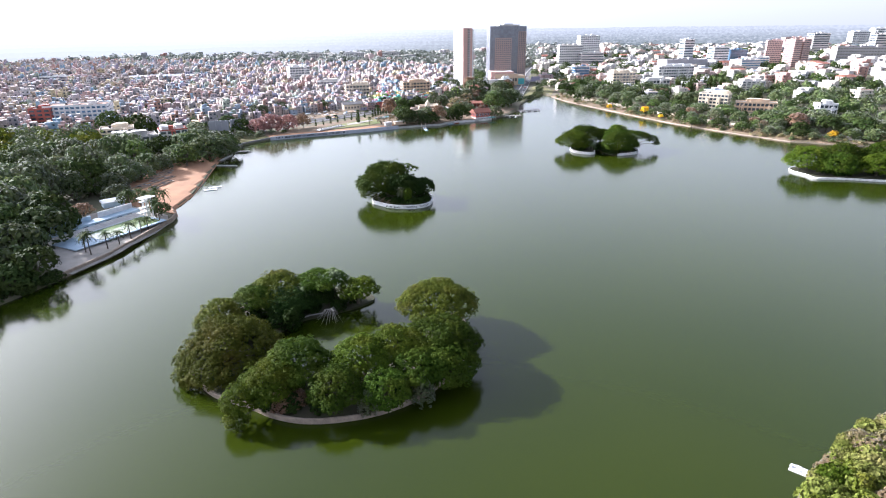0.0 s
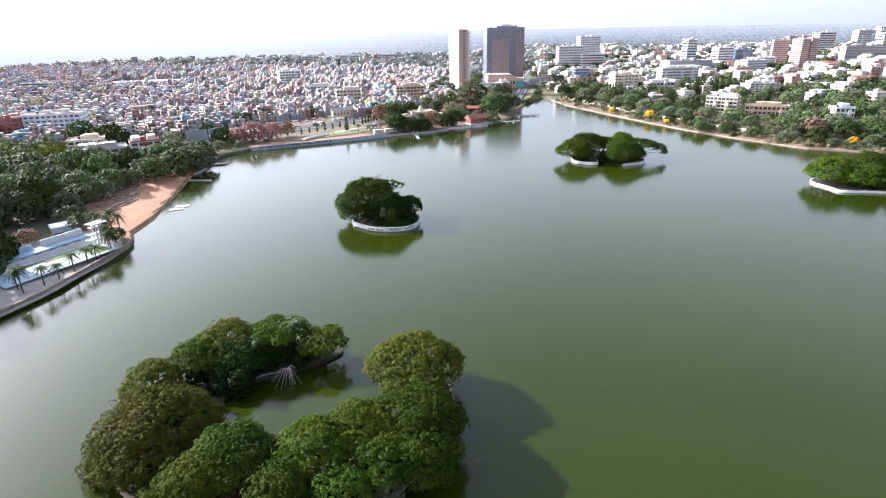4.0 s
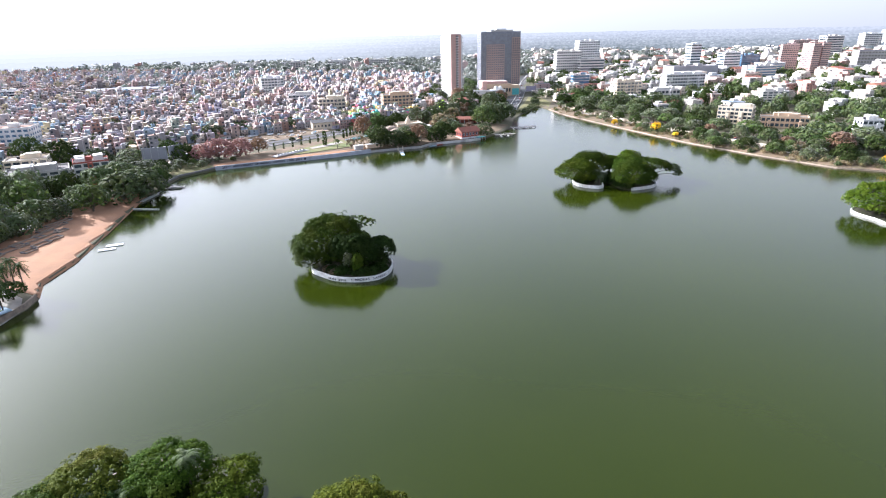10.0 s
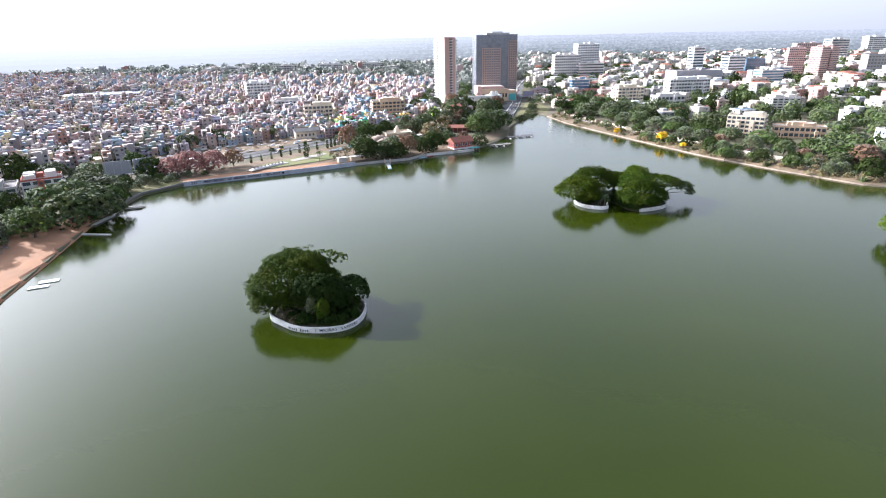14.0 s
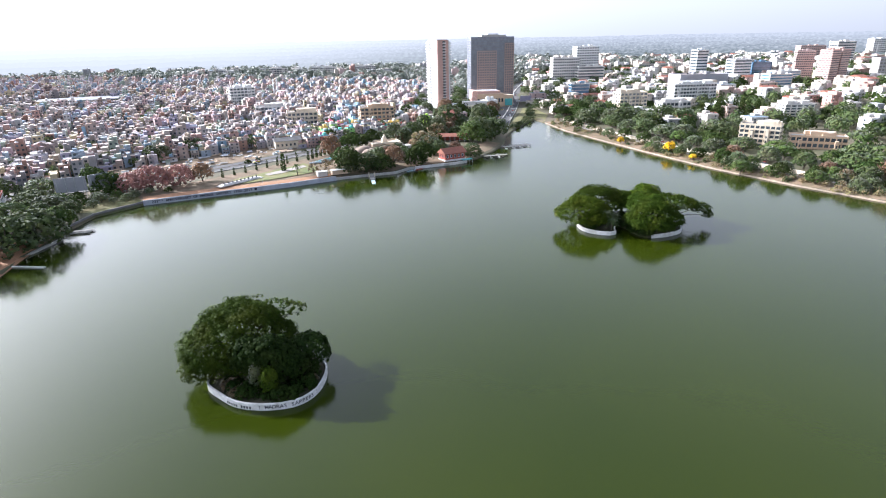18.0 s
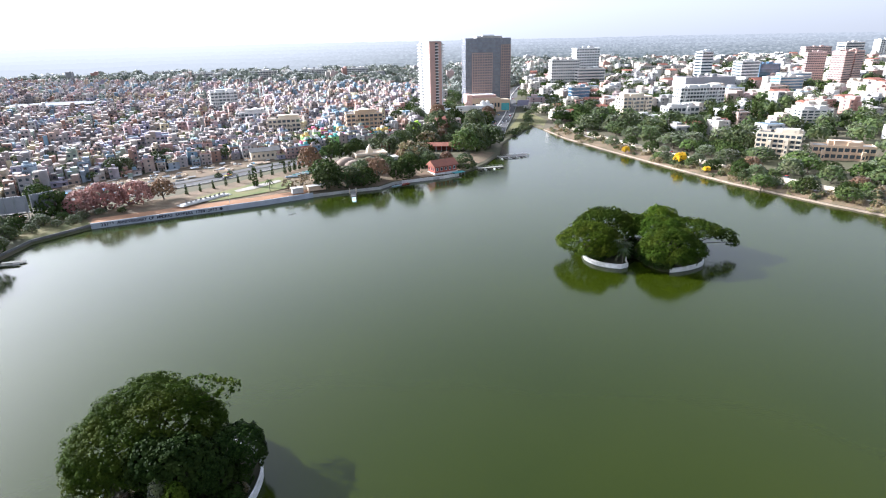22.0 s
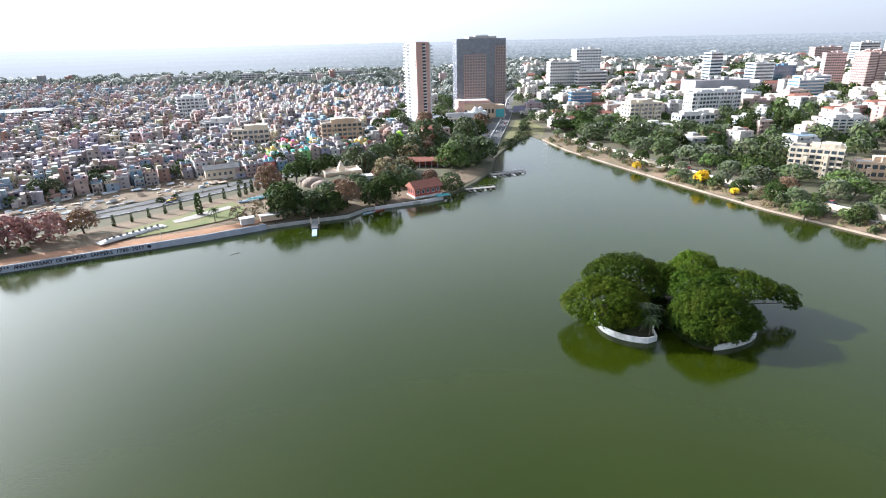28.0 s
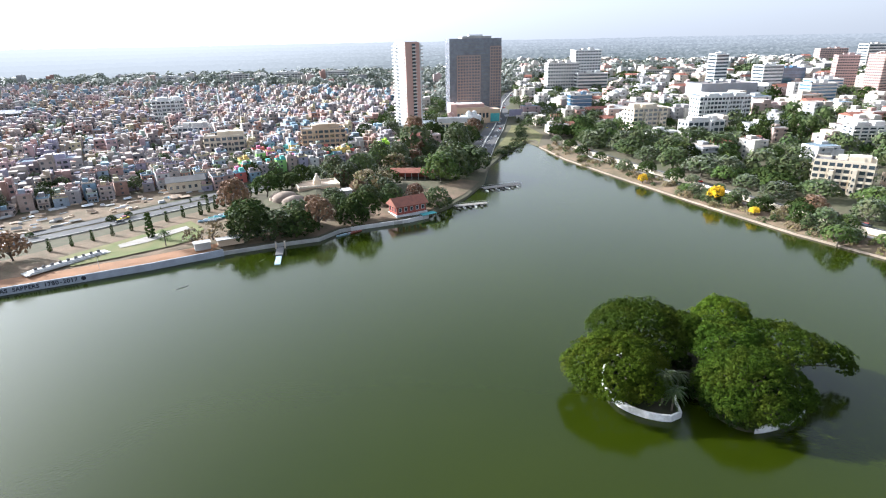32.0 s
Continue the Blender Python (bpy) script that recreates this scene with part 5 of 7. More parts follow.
for k in range(7):
    make_boat(99 + 3.1 * k, 588 + 1.05 * k - 4.4, 110 + rnd.uniform(-12, 12), 4.0, DARK_CONCRETE if k % 2 else WHITE)
for k in range(5):
    make_boat(80 + 3 * k, 549.8 + 0.8 * k, 100 + rnd.uniform(-15, 15), 4.0, WHITE if k % 2 else BLACK_TANK)
for k in range(4):
    make_boat(24.5 + 2.2 * k, 513.5 + 1.7 * k, 35, 4.6, [POOL_BLUE, POOL_BLUE, BRICK_RED, BRICK_RED][k])
make_boat(13, 508.8, 24, 5, WHITE)
ramp = thing("boat_ramp", "concrete slip with pale blue floating deck", "ramp", 2, 490, 0, -82)
part("slip", Geo().box(-5, 0, -0.5, 9, 3, 1.4), DARK_CONCRETE, ramp)
part("float_deck", Geo().box(4, 0, -0.05, 10, 2.2, 0.4), POOL_BLUE, ramp)
part("gate_post", Geo().box(-10, 1.8, 0, 0.6, 0.6, 3.2), CREAM, ramp)
part("gate_post", Geo().box(-10, -1.8, 0, 0.6, 0.6, 3.2), CREAM, ramp)
# canoes laid out on racks by the promenade
for k in range(9):
    make_boat(-40 + 1.6 * k, 533 + 2.4 * k, 12 + rnd.uniform(-4, 4), 8.0, [POOL_BLUE, WHITE, TEAL][k % 3], "long upturned racing canoe on the grass").location.z = ground_z(-40 + 1.6 * k, 533 + 2.4 * k) + 0.7

# ---- near east bank in the corner of the first view ----
nb = [(60, 74), (68, 81), (78, 89), (90, 97), (104, 104), (130, 119), (180, 142)]
drape("near_bank", [(64, 78), (75, 87.5), (87, 96), (101, 103), (133, 121), (140, 108), (112, 84), (84, 60), (60, 50), (56, 66)], SCRUB_GROUND, "rocky brown lake bank", "ground", 0.12, 5)
cat = thing("catamaran", "white twin-hulled boat moored at the bank", "boat", 72.0, 88.4, 0, -42)
cat.scale = (0.7, 0.7, 0.7)
for s in (-1, 1):
    g = Geo()
    g.box(0, s * 0.85, -0.15, 6.4, 0.95, 0.75, taper=0.92)
    i = g.points([(3.2, s * 0.85 - 0.47, -0.1), (3.2, s * 0.85 + 0.47, -0.1), (3.1, s * 0.85 + 0.43, 0.6), (3.1, s * 0.85 - 0.43, 0.6), (4.4, s * 0.85, 0.55), (4.2, s * 0.85, 0.0)])
    for q in ((0, 5, 4, 3), (5, 1, 2, 4), (3, 4, 2)):
        g.face(*(i + k for k in q))
    part("hull", g, WHITE, cat)
    part("seat", Geo().box(-1.2, s * 0.85, 0.6, 1.4, 0.6, 0.25), PALE_SHEET, cat)
    part("hatch", Geo().box(1.4, s * 0.85, 0.6, 1.0, 0.5, 0.05), PALE_WOOD, cat)
part("crossbeam", Geo().box(-2.4, 0, 0.45, 0.4, 1.4, 0.2), METAL, cat)
part("crossbeam", Geo().box(1.8, 0, 0.45, 0.4, 1.4, 0.2), METAL, cat)
spots = []
for k in range(150):
    s = rnd.uniform(0, 0.8)
    a, b = nb[min(int(s * 5), 4)], nb[min(int(s * 5), 4) + 1]
    q = s * 5 - int(s * 5)
    off = rnd.uniform(0.4, 24)
    x, y = a[0] + (b[0] - a[0]) * q + off * 0.55, a[1] + (b[1] - a[1]) * q - off * 0.8
    spots.append((x, y, ground_z(x, y), rnd.uniform(1.4, 3.0), rnd.uniform(1.6, 4.5)))
bushes("bank_scrub", "light green and dry scrub covering the near bank", spots[:95], LEAF["scrub"], 221, 0.5, per=10)
bushes("dry_scrub", "dry straw-coloured scrub on the near bank", spots[95:115], LEAF["dry"], 223, 0.45, per=9)
bushes("bank_bush", "dense bright green bush beside the moored boat", [(74.5, 84.5, 1.0, 2.6, 3.2), (77, 84, 1.2, 2.2, 3.0)], LEAF["light"], 225, 0.34, kind="", per=34)
edge = []
for k in range(70):
    s = rnd.uniform(0.4, 3.9)
    a, b, q = nb[int(s)], nb[int(s) + 1], s - int(s)
    off = rnd.uniform(-1.2, 4.5)
    x, y = a[0] + (b[0] - a[0]) * q + off * 0.55, a[1] + (b[1] - a[1]) * q - off * 0.8
    edge.append((x, y, max(ground_z(x, y), 0.2), rnd.uniform(0.8, 1.9), rnd.uniform(0.8, 2.4)))
bushes("edge_scrub", "yellow-green scrub hanging over the water's edge", edge[:54], LEAF["scrub"], 229, 0.32, per=13)
bushes("edge_scrub", "dry straw tufts at the water's edge", edge[54:], LEAF["dry"], 230, 0.32, per=10)
bushes("grey_bush", "olive bush at the water's edge", spots[115:], LEAF["olive"], 227, 0.45, per=9)
g = Geo()
for k in range(70):
    s = rnd.uniform(0, 4.99)
    a, b = nb[int(s)], nb[int(s) + 1]
    q = s - int(s)
    off = rnd.uniform(0.0, 3.5)
    g.box(a[0] + (b[0] - a[0]) * q + off * 0.55 + 0.8, a[1] + (b[1] - a[1]) * q - off * 0.8 - 0.2, 0.05 + off * 0.22, rnd.uniform(0.4, 1.3), rnd.uniform(0.4, 1.1), rnd.uniform(0.3, 0.8), rnd.uniform(0, 90), taper=0.75)
tagged(put("shore_stones", g, ROCK), "loose pale stones along the near bank", "stones", kind="stuff")
# floating poles
for x, y in ((-27, 462), (-25.5, 463), (-4, 487)):
    t = thing("floating_pole", "thin pale bamboo pole floating on the water", "pole", x, y, 0, 60, group="floating poles")
    part("pole", Geo().tube([(-1.6, 0, 0.05), (1.6, 0, 0.08)], [0.07, 0.07], 5), PALE_WOOD, t)


# ---- town trees: a stock of grown shapes, planted many times ----
TREE_LABEL = {
    "rain": "mature spreading green rain tree", "olive": "mature olive-green street tree", "dark": "dense dark green broadleaf tree",
    "light": "bright green leafy roadside tree", "dusty": "dusty grey-green street tree", "rust": "rust-brown tree in dry leaf", "pink": "pinkish-brown flowering roadside tree",
    "flower": "small tree covered in yellow blossom", "cas": "tall feathery dark casuarina tree", "cypress": "slim clipped dark green cypress", "bare": "thin grey-brown tree with sparse leaves",
}
stock = {}


def grow(kind, seed):
    r = np.random.default_rng(900 + seed)
    if kind == "cas":
        lobes = [(r.uniform(-0.6, 0.6), r.uniform(-0.6, 0.6), z, w, w, 2.6) for z, w in ((3.5, 2.6), (6.5, 2.4), (9.5, 1.9), (12.2, 1.2))]
        return make_tree("casuarina_tree", TREE_LABEL[kind], 0, 0, 0, lobes, LEAF["dark"], seed, spacing=1.5, reach=1.0, per=9, size=0.95, low=-0.8, thick=0.3)
    if kind == "cypress":
        return make_tree("cypress", TREE_LABEL[kind], 0, 0, 0, [(0, 0, 1.9, 0.75, 0.75, 1.9), (0, 0, 4.2, 0.55, 0.55, 2.0)], LEAF["dark"], seed, spacing=0.55, reach=0.3, per=12, size=0.42, low=-0.95, thick=0.12)
    mat = {"bare": "dry", "rain": "street", "light": "fresh", "olive": "street"}.get(kind, kind)
    R, top, flat = r.uniform(5.2, 6.6), r.uniform(8.0, 9.6), r.uniform(0.62, 0.85)
    if kind == "flower":
        R, top = 2.8, 5.5
    lobes = umbrella(R, top, r, flat, int(r.integers(4, 7)))
    name = {"dark": "broadleaf_tree", "dusty": "street_tree", "rain": "spreading_tree", "light": "spreading_tree", "flower": "flowering_tree", "pink": "flowering_tree", "bare": "dry_tree", "rust": "dry_tree"}.get(kind, "shade_tree")
    return make_tree(name, TREE_LABEL[kind], 0, 0, 0, lobes, LEAF[mat], seed, spacing=1.35, reach=0.95, per=8, size=0.84, low=-0.5, thin=0.5 if kind == "bare" else 0.0, thick=0.32)


def plant(kind, x, y, scale=1.0, group="", tall=1.0, z=None):
    n = {"rain": 3, "dark": 3, "dusty": 3, "olive": 2, "light": 2}.get(kind, 1)
    key = (kind, rnd.randrange(n))
    m = pose(x, y, ground_z(x, y) if z is None else z, 0, 0, rnd.uniform(0, 360)) @ Matrix.Diagonal((scale, scale, scale * tall, 1))
    if key not in stock:
        t = grow(kind, hash_of(key))
        stock[key] = t
        t.matrix_basis = m
    else:
        t = copy_thing(stock[key], pose(x, y, 0))
        t.matrix_basis = m
    return tagged(t, group=group)


def hash_of(key):
    return sum(ord(c) for c in key[0]) * 7 + key[1] * 31


# ---- buildings ----
BLOCKS = []  # footprints kept free of houses and trees: x, y, half width, half depth


def building(name, label, x, y, w, d, ztop, floors, bays, wall, style="flats", rot=0.0, z0=None, glass=None, cap=None, category="building", group="", tank=True):
    z0 = ground_z(x, y) if z0 is None else z0
    c, q = abs(math.cos(radians(rot))), abs(math.sin(radians(rot)))
    BLOCKS.append((x, y, (w * c + d * q) / 2 + 4, (d * c + w * q) / 2 + 5))
    H = ztop - z0
    t = thing(name, label, category, x, y, z0, rot, group)
    part("body", Geo().box(0, 0, -2, w, d, H + 2), wall, t)
    g = Geo()
    for s in (-1, 1):
        g.box(0, s * (d / 2 - 0.1), H, w + 0.1, 0.3, 0.9)
        g.box(s * (w / 2 - 0.1), 0, H, 0.3, d - 0.6, 0.9)
    part("parapet", g, cap or wall, t)
    part("roof_terrace", Geo().box(0, 0, H, w - 0.7, d - 0.7, 0.06), ROOF, t)
    fh = H / floors
    glass = glass or PANE
    bw = w / bays
    db = max(2, int(d / bw))
    dw = d / db
    for k in range(floors):
        z = k * fh
        g = Geo()
        if style == "ribbon":
            g.box(0, -d / 2, z + fh * 0.32, w * 0.96, 0.16, fh * 0.5)
            for s in (-1, 1):
                g.box(s * w / 2, 0, z + fh * 0.32, 0.16, d * 0.92, fh * 0.5)
        else:
            for i in range(bays):
                g.box(-w / 2 + bw * (i + 0.5), -d / 2, z + fh * 0.3, bw * (0.74 if style == "flats" else 0.66), 0.16, fh * (0.56 if style == "flats" else 0.48))
            for s in (-1, 1):
                for i in range(db):
                    g.box(s * w / 2, -d / 2 + dw * (i + 0.5), z + fh * 0.3, 0.16, dw * 0.5, fh * 0.48)
        tagged(part("glazing", g, glass, t), kind="stuff")
        if style == "flats":
            g = Geo()
            for i in range(bays):
                if (i * 2 + k) % 3 or bays < 4:
                    cx = -w / 2 + bw * (i + 0.5)
                    g.box(cx, -d / 2 - 0.7, z, bw * 0.8, 1.4, 0.18, bottom=True)
                    g.box(cx, -d / 2 - 1.36, z + 0.18, bw * 0.8, 0.1, 0.9)
            for s in (-1, 1):
                g.box(s * (w / 2 + 0.5), 0, z, 1.0, d * 0.4, 0.18, bottom=True)
                g.box(s * (w / 2 + 0.95), 0, z + 0.18, 0.1, d * 0.4, 0.9)
            tagged(part("balcony_tier", g, wall, t), kind="stuff")
        elif style in ("office", "ribbon"):
            g = Geo()
            g.box(0, -d / 2 - 0.15, z, w + 0.5, 0.5, fh * 0.16, bottom=True)
            for s in (-1, 1):
                g.box(s * (w / 2 + 0.1), 0, z, 0.5, d, fh * 0.16, bottom=True)
            part("floor_band", g, cap or wall, t)
    if style == "flats":
        rv = random.Random(int(x * 7 + y))
        for k in range(2 + int(w / 14)):
            cx, ww = rv.uniform(-0.36, 0.36) * w, rv.uniform(0.14, 0.3) * w
            part("penthouse", Geo().box(cx, rv.uniform(-0.16, 0.2) * d, H, ww, d * rv.uniform(0.35, 0.6), rv.uniform(2.3, 3.4)), wall, t)
        for k in range(max(1, int(w / 13))):
            cx, hh = (k + 0.5 + rv.uniform(-0.25, 0.25)) * w / max(1, int(w / 13)) - w / 2, H * rv.uniform(0.72, 1.08)
            part("bay_tower", Geo().box(cx, -d / 2 - 0.8, -2, bw * 0.62, 2.0, hh + 2), cap or wall, t)
            g = Geo()
            for f in range(int(hh / fh)):
                g.box(cx, -d / 2 - 1.82, f * fh + fh * 0.3, bw * 0.3, 0.1, fh * 0.45)
            tagged(part("glazing", g, glass, t), kind="stuff")
    if tank:
        part("stair_room", Geo().box(w * 0.22, d * 0.1, H, min(6, w * 0.25), min(5, d * 0.4), 3.0), wall, t)
        part("water_tank", Geo().disc(-w * 0.2, d * 0.1, H + 0.1, 0.9, 1.6, 10), BLACK_TANK, t)
        part("lift_room", Geo().box(-w * 0.05, d * 0.15, H, min(4, w * 0.2), min(4, d * 0.3), 2.4), cap or wall, t)
    return t


# the tall white and terracotta apartment tower
tw = thing("apartment_tower", "tall white apartment tower with terracotta side and stacked balconies", "tower", 58.5, 808, 6, 0)
BLOCKS.append((60, 806, 22, 22))
A, B_, C = Vector((44, 813, 0)), Vector((55, 795.5, 0)), Vector((68.5, 803, 0))
D = A + (C - B_)
o = Vector((58.5, 808, 0))


def local(*pts):
    return [((p - o).x, (p - o).y) for p in pts]


part("core", Geo().prism(local(A, B_, C, D), -3, 73), WHITE, tw)
ab, bc = (B_ - A).normalized(), (C - B_).normalized()
na, nb_ = Vector((ab.y, -ab.x, 0)), Vector((bc.y, -bc.x, 0))
Q = [B_ - ab * 1.0 + na * 0.3, B_ + na * 0.3 + nb_ * 0.3, B_ + bc * 13.9 + nb_ * 0.3, B_ + bc * 13.9 - nb_ * 1.0, B_ - ab * 1.0 - na * 1.0 + bc * 1.0]
part("terracotta_side", Geo().prism(local(*Q), -3, 74.2), TERRACOTTA, tw, "terracotta-coloured side wall")
part("roof_frame", Geo().prism(local(A + ab * 2, B_ - ab * 2, C - ab * 2 - bc * 2, D + ab * 2 - bc * 2), 73, 74.6), OFFWHITE, tw)
angle_ab, angle_bc = math.degrees(math.atan2(ab.y, ab.x)), math.degrees(math.atan2(bc.y, bc.x))
slab_ab, bal = Geo().box(0, 0, 0, 4.2, 1.8, 0.35, bottom=True).mesh("balcony", WHITE), Geo().box(0, 0, 0, 3.6, 1.7, 0.35, bottom=True).mesh("balcony", WHITE)
rail_ab, rail_bc = Geo().box(0, -0.85, 0.35, 4.2, 0.1, 0.75).mesh("railing", OFFWHITE), Geo().box(0, -0.8, 0.35, 3.6, 0.1, 0.75).mesh("railing", OFFWHITE)
strip_pane = Geo().box(0, 0, 0, 1.3, 0.12, 1.6).mesh("window", PANE)
dark_bay = Geo().box(0, 0, 0, 3.4, 0.14, 1.7).mesh("window", PANE)
for k in range(24):
    z = 1.2 + 3.0 * k
    p = A + ab * 1.6 + na * 0.7
    part("railing", rail_ab, None, part("balcony", slab_ab, None, tw, m=pose(*(p - o)[:2], z, 0, 0, angle_ab)))
    for s in (5.6, 7.4, 18.6):
        p = A + ab * s + na * 0.02
        part("window", strip_pane, None, tw, m=pose(*(p - o)[:2], z + 0.9, 0, 0, angle_ab))
    p = B_ + bc * 8.0 + nb_ * 0.33
    part("window", dark_bay, None, tw, m=pose(*(p - o)[:2], z + 0.9, 0, 0, angle_bc))
    for s in (8.0, 16.0):
        p = B_ + bc * s + nb_ * (0.9 if s < 10 else -0.6)
        part("railing", rail_bc, None, part("balcony", bal, None, tw, m=pose(*(p - o)[:2], z, 0, 0, angle_bc)))

# the dark glass hotel tower with its terracotta grid and podium
ht = thing("glass_tower", "wide dark glass tower with terracotta window grid", "tower", 124, 880, 6, 8)
BLOCKS.append((124, 880, 34, 34))
part("glass_body", Geo().prism([(-27, -9), (-14, -11), (0, -11.6), (14, -11), (27, -9), (27, 12), (-27, 12)], -3, 76.5), TOWER_GLASS, ht, "dark reflective glass")
part("crown_rim", Geo().prism([(-14, -10), (0, -10.8), (16, -10), (16, 8), (-14, 8)], 76.5, 78.5), CONCRETE, ht)
part("plant_room", Geo().box(2, 2, 78.5, 14, 8, 1.6), PALE_SHEET, ht)
colm, beam = Geo().box(0, 0, 0, 0.9, 0.5, 44).mesh("column", TOWER_GRID), Geo().box(0, 0, 0, 24, 0.45, 1.1).mesh("spandrel", TOWER_GRID)
for k in range(9):
    part("column", colm, None, ht, m=pose(-19.5 + 2.95 * k, -11.15 - 0.035 * k, 16))
for k in range(16):
    part("spandrel", beam, None, ht, m=pose(-7.7, -11.3, 16 + 2.9 * k, 0, 0, -1.5))
beam2, colm2 = Geo().box(0, 0, 0, 12, 0.45, 1.1).mesh("spandrel", TOWER_GRID), Geo().box(0, 0, 0, 0.9, 0.5, 58).mesh("column", TOWER_GRID)
for k in range(21):
    part("spandrel", beam2, None, ht, m=pose(20.6, -10.6, 10 + 2.9 * k, 0, 0, 8.7))
for k in range(5):
    part("column", colm2, None, ht, m=pose(15 + 2.9 * k, -11.35 + 0.44 * k, 10))
flr = Geo().prism([(-27.15, -9.1), (-14, -11.12), (0, -11.72), (14, -11.12), (27.15, -9.1), (27.15, 12), (-27.15, 12)], 0, 0.28).mesh("floor_line", DARK_CONCRETE)
for k in range(25):
    part("floor_line", flr, None, ht, m=pose(0, 0, 3.0 + 2.9 * k))
pod = thing("podium_block", "tan stone podium block with flat white canopies", "building", 120, 845, 5, 6)
BLOCKS.append((120, 845, 28, 28))
part("hall", Geo().box(-3, 0, -2, 34, 22, 16), TAN, pod)
part("corner_tower", Geo().box(-22, -3, -2, 6, 20, 20), TERRACOTTA, pod)
part("upper_hall", Geo().box(-4, 0, 14, 27, 16, 3), TERRACOTTA, pod)
part("skylight_roof", Geo().box(-4, 1, 17, 24, 11, 0.5), PALE_SHEET, pod)
part("side_wing", Geo().box(19.5, -2, -2, 11, 18, 14), TAN, pod)
part("teal_screen", Geo().box(19.5, -11.4, 0, 9, 0.6, 8), TEAL, pod, "teal glass screen")
for k in range(9):
    part("window", Geo().box(-17 + 3.6 * k, -11.05, 4, 2.2, 0.15, 4.5), PANE, pod)

# temple-like hall and domes in front of the podium
hall = thing("cream_hall", "long cream hall with domes and arched arcade", "hall", 76, 792, 5, 4)
BLOCKS.append((92, 795, 28, 28))
part("wing", Geo().box(16, 0, -2, 50, 14, 8), CREAM, hall)
part("upper_floor", Geo().box(20, 1, 6, 28, 10, 4.0), OFFWHITE, hall)
part("dome", Geo().disc(18, -2, 11.5, 3.4, 1.6, 14).disc(18, -2, 13.1, 2.7, 1.2, 14).disc(18, -2, 14.3, 1.6, 0.9, 14), TERRACOTTA, hall, "pinkish dome")
for x in (38, 43):
    part("dome", Geo().disc(x, 20, 9, 3, 2, 14).disc(x, 20, 11, 2.4, 1.3, 14).disc(x, 20, 12.3, 1.3, 1.0, 12), WHITE, hall, "white dome")
part("dome_base", Geo().box(40, 20, -2, 18, 10, 11), WHITE, hall)
for k in range(14):
    part("arch_window", Geo().box(-7 + 3.4 * k, -7.05, 1.2, 2.2, 0.15, 3.8), PANE, hall)
part("gable_roof", Geo().gable(-3, -1, 6.2, 12, 12, 2.6), PALE_SHEET, hall)

# named blocks of the east side
GB = "office and apartment blocks"
building("office_block", "white and brown gridded office block with red roof room", 248, 1000, 39, 18, 52, 9, 12, OFFWHITE, "office", 2, group=GB)
building("white_tower", "tall white office tower with corner windows", 288, 1035, 34, 22, 66, 13, 9, WHITE, "office", 3, group=GB)
building("office_block", "white ribbon-windowed office in front of the tower", 281, 985, 38, 14, 40, 6, 8, OFFWHITE, "ribbon", 2, cap=OFFWHITE, group=GB)
building("glass_office", "blue glass office block with white bands", 232, 862, 20, 16, 26, 5, 6, BLUE_GLASS, "ribbon", 6, glass=BLUE_GLASS, cap=OFFWHITE, group=GB)
building("long_block", "long low grey arcaded building", 432, 1100, 76, 16, 36, 3, 24, CONCRETE, "office", 0, group=GB)
building("white_tower", "slim white office tower with stepped top", 440, 985, 17, 16, 59, 9, 6, WHITE, "ribbon", 8, group=GB)
building("mall_block", "wide grey panelled shopping block", 384, 868, 62, 30, 34, 3, 8, GREY_PANEL, "office", 4, glass=GREY_PANEL, group=GB)
building("apartment_block", "long white apartment block with many balconies", 329, 766, 48, 15, 31, 6, 14, WHITE, "flats", 5, group=GB)
building("white_tower", "white office block with stacked strips", 452, 900, 24, 18, 49, 8, 6, WHITE, "ribbon", 6, group=GB)
building("glass_office", "blue glass office block", 493, 925, 28, 18, 44, 6, 8, BLUE_GLASS, "ribbon", 4, glass=BLUE_GLASS, group=GB)
building("office_block", "white and blue glass office block", 490, 862, 34, 16, 36, 5, 10, WHITE, "ribbon", 5, glass=BLUE_GLASS, group=GB)
building("office_block", "white office block with curved front", 458, 824, 30, 15, 35, 5, 9, OFFWHITE, "ribbon", 8, glass=BLUE_GLASS, group=GB)
building("apartment_block", "cream apartment block with stepped terraces", 252, 740, 30, 16, 26, 6, 7, CREAM, "flats", 8, group=GB)
building("hotel_tower", "tall pink stone hotel tower with slanted wings", 528, 885, 20, 18, 58, 12, 9, PINK_STONE, "office", -22, group=GB)
building("hotel_tower", "tall pink stone hotel tower with red bands", 528, 838, 14, 16, 60, 14, 8, PINK_STONE, "office", 18, cap=TERRACOTTA, group=GB)
building("hotel_tower", "tall pink stone hotel tower beside its twins", 546, 846, 14, 16, 60, 14, 8, PINK_STONE, "office", 18, cap=TERRACOTTA, group=GB)
building("far_tower", "distant pink slab block", 846, 1340, 50, 20, 54, 8, 12, PINK_STONE, "office", -6, group=GB)
building("slab_block", "cream five-storey slab block facing the lake", 277.5, 546, 26, 13, 19.8, 5, 8, CREAM, "flats", -40, group=GB)
building("low_block", "cream flat-roofed institute building", 309, 530, 34, 12, 13.2, 2, 10, TAN, "flats", -26, group=GB)
building("apartment_block", "pale apartment block among trees", 364, 640, 24, 14, 22, 5, 5, OFFWHITE, "flats", -10, group=GB)
building("apartment_block", "white apartment block with red-tiled annex", 280, 700, 30, 14, 20, 3, 7, OFFWHITE, "flats", 6, group=GB)
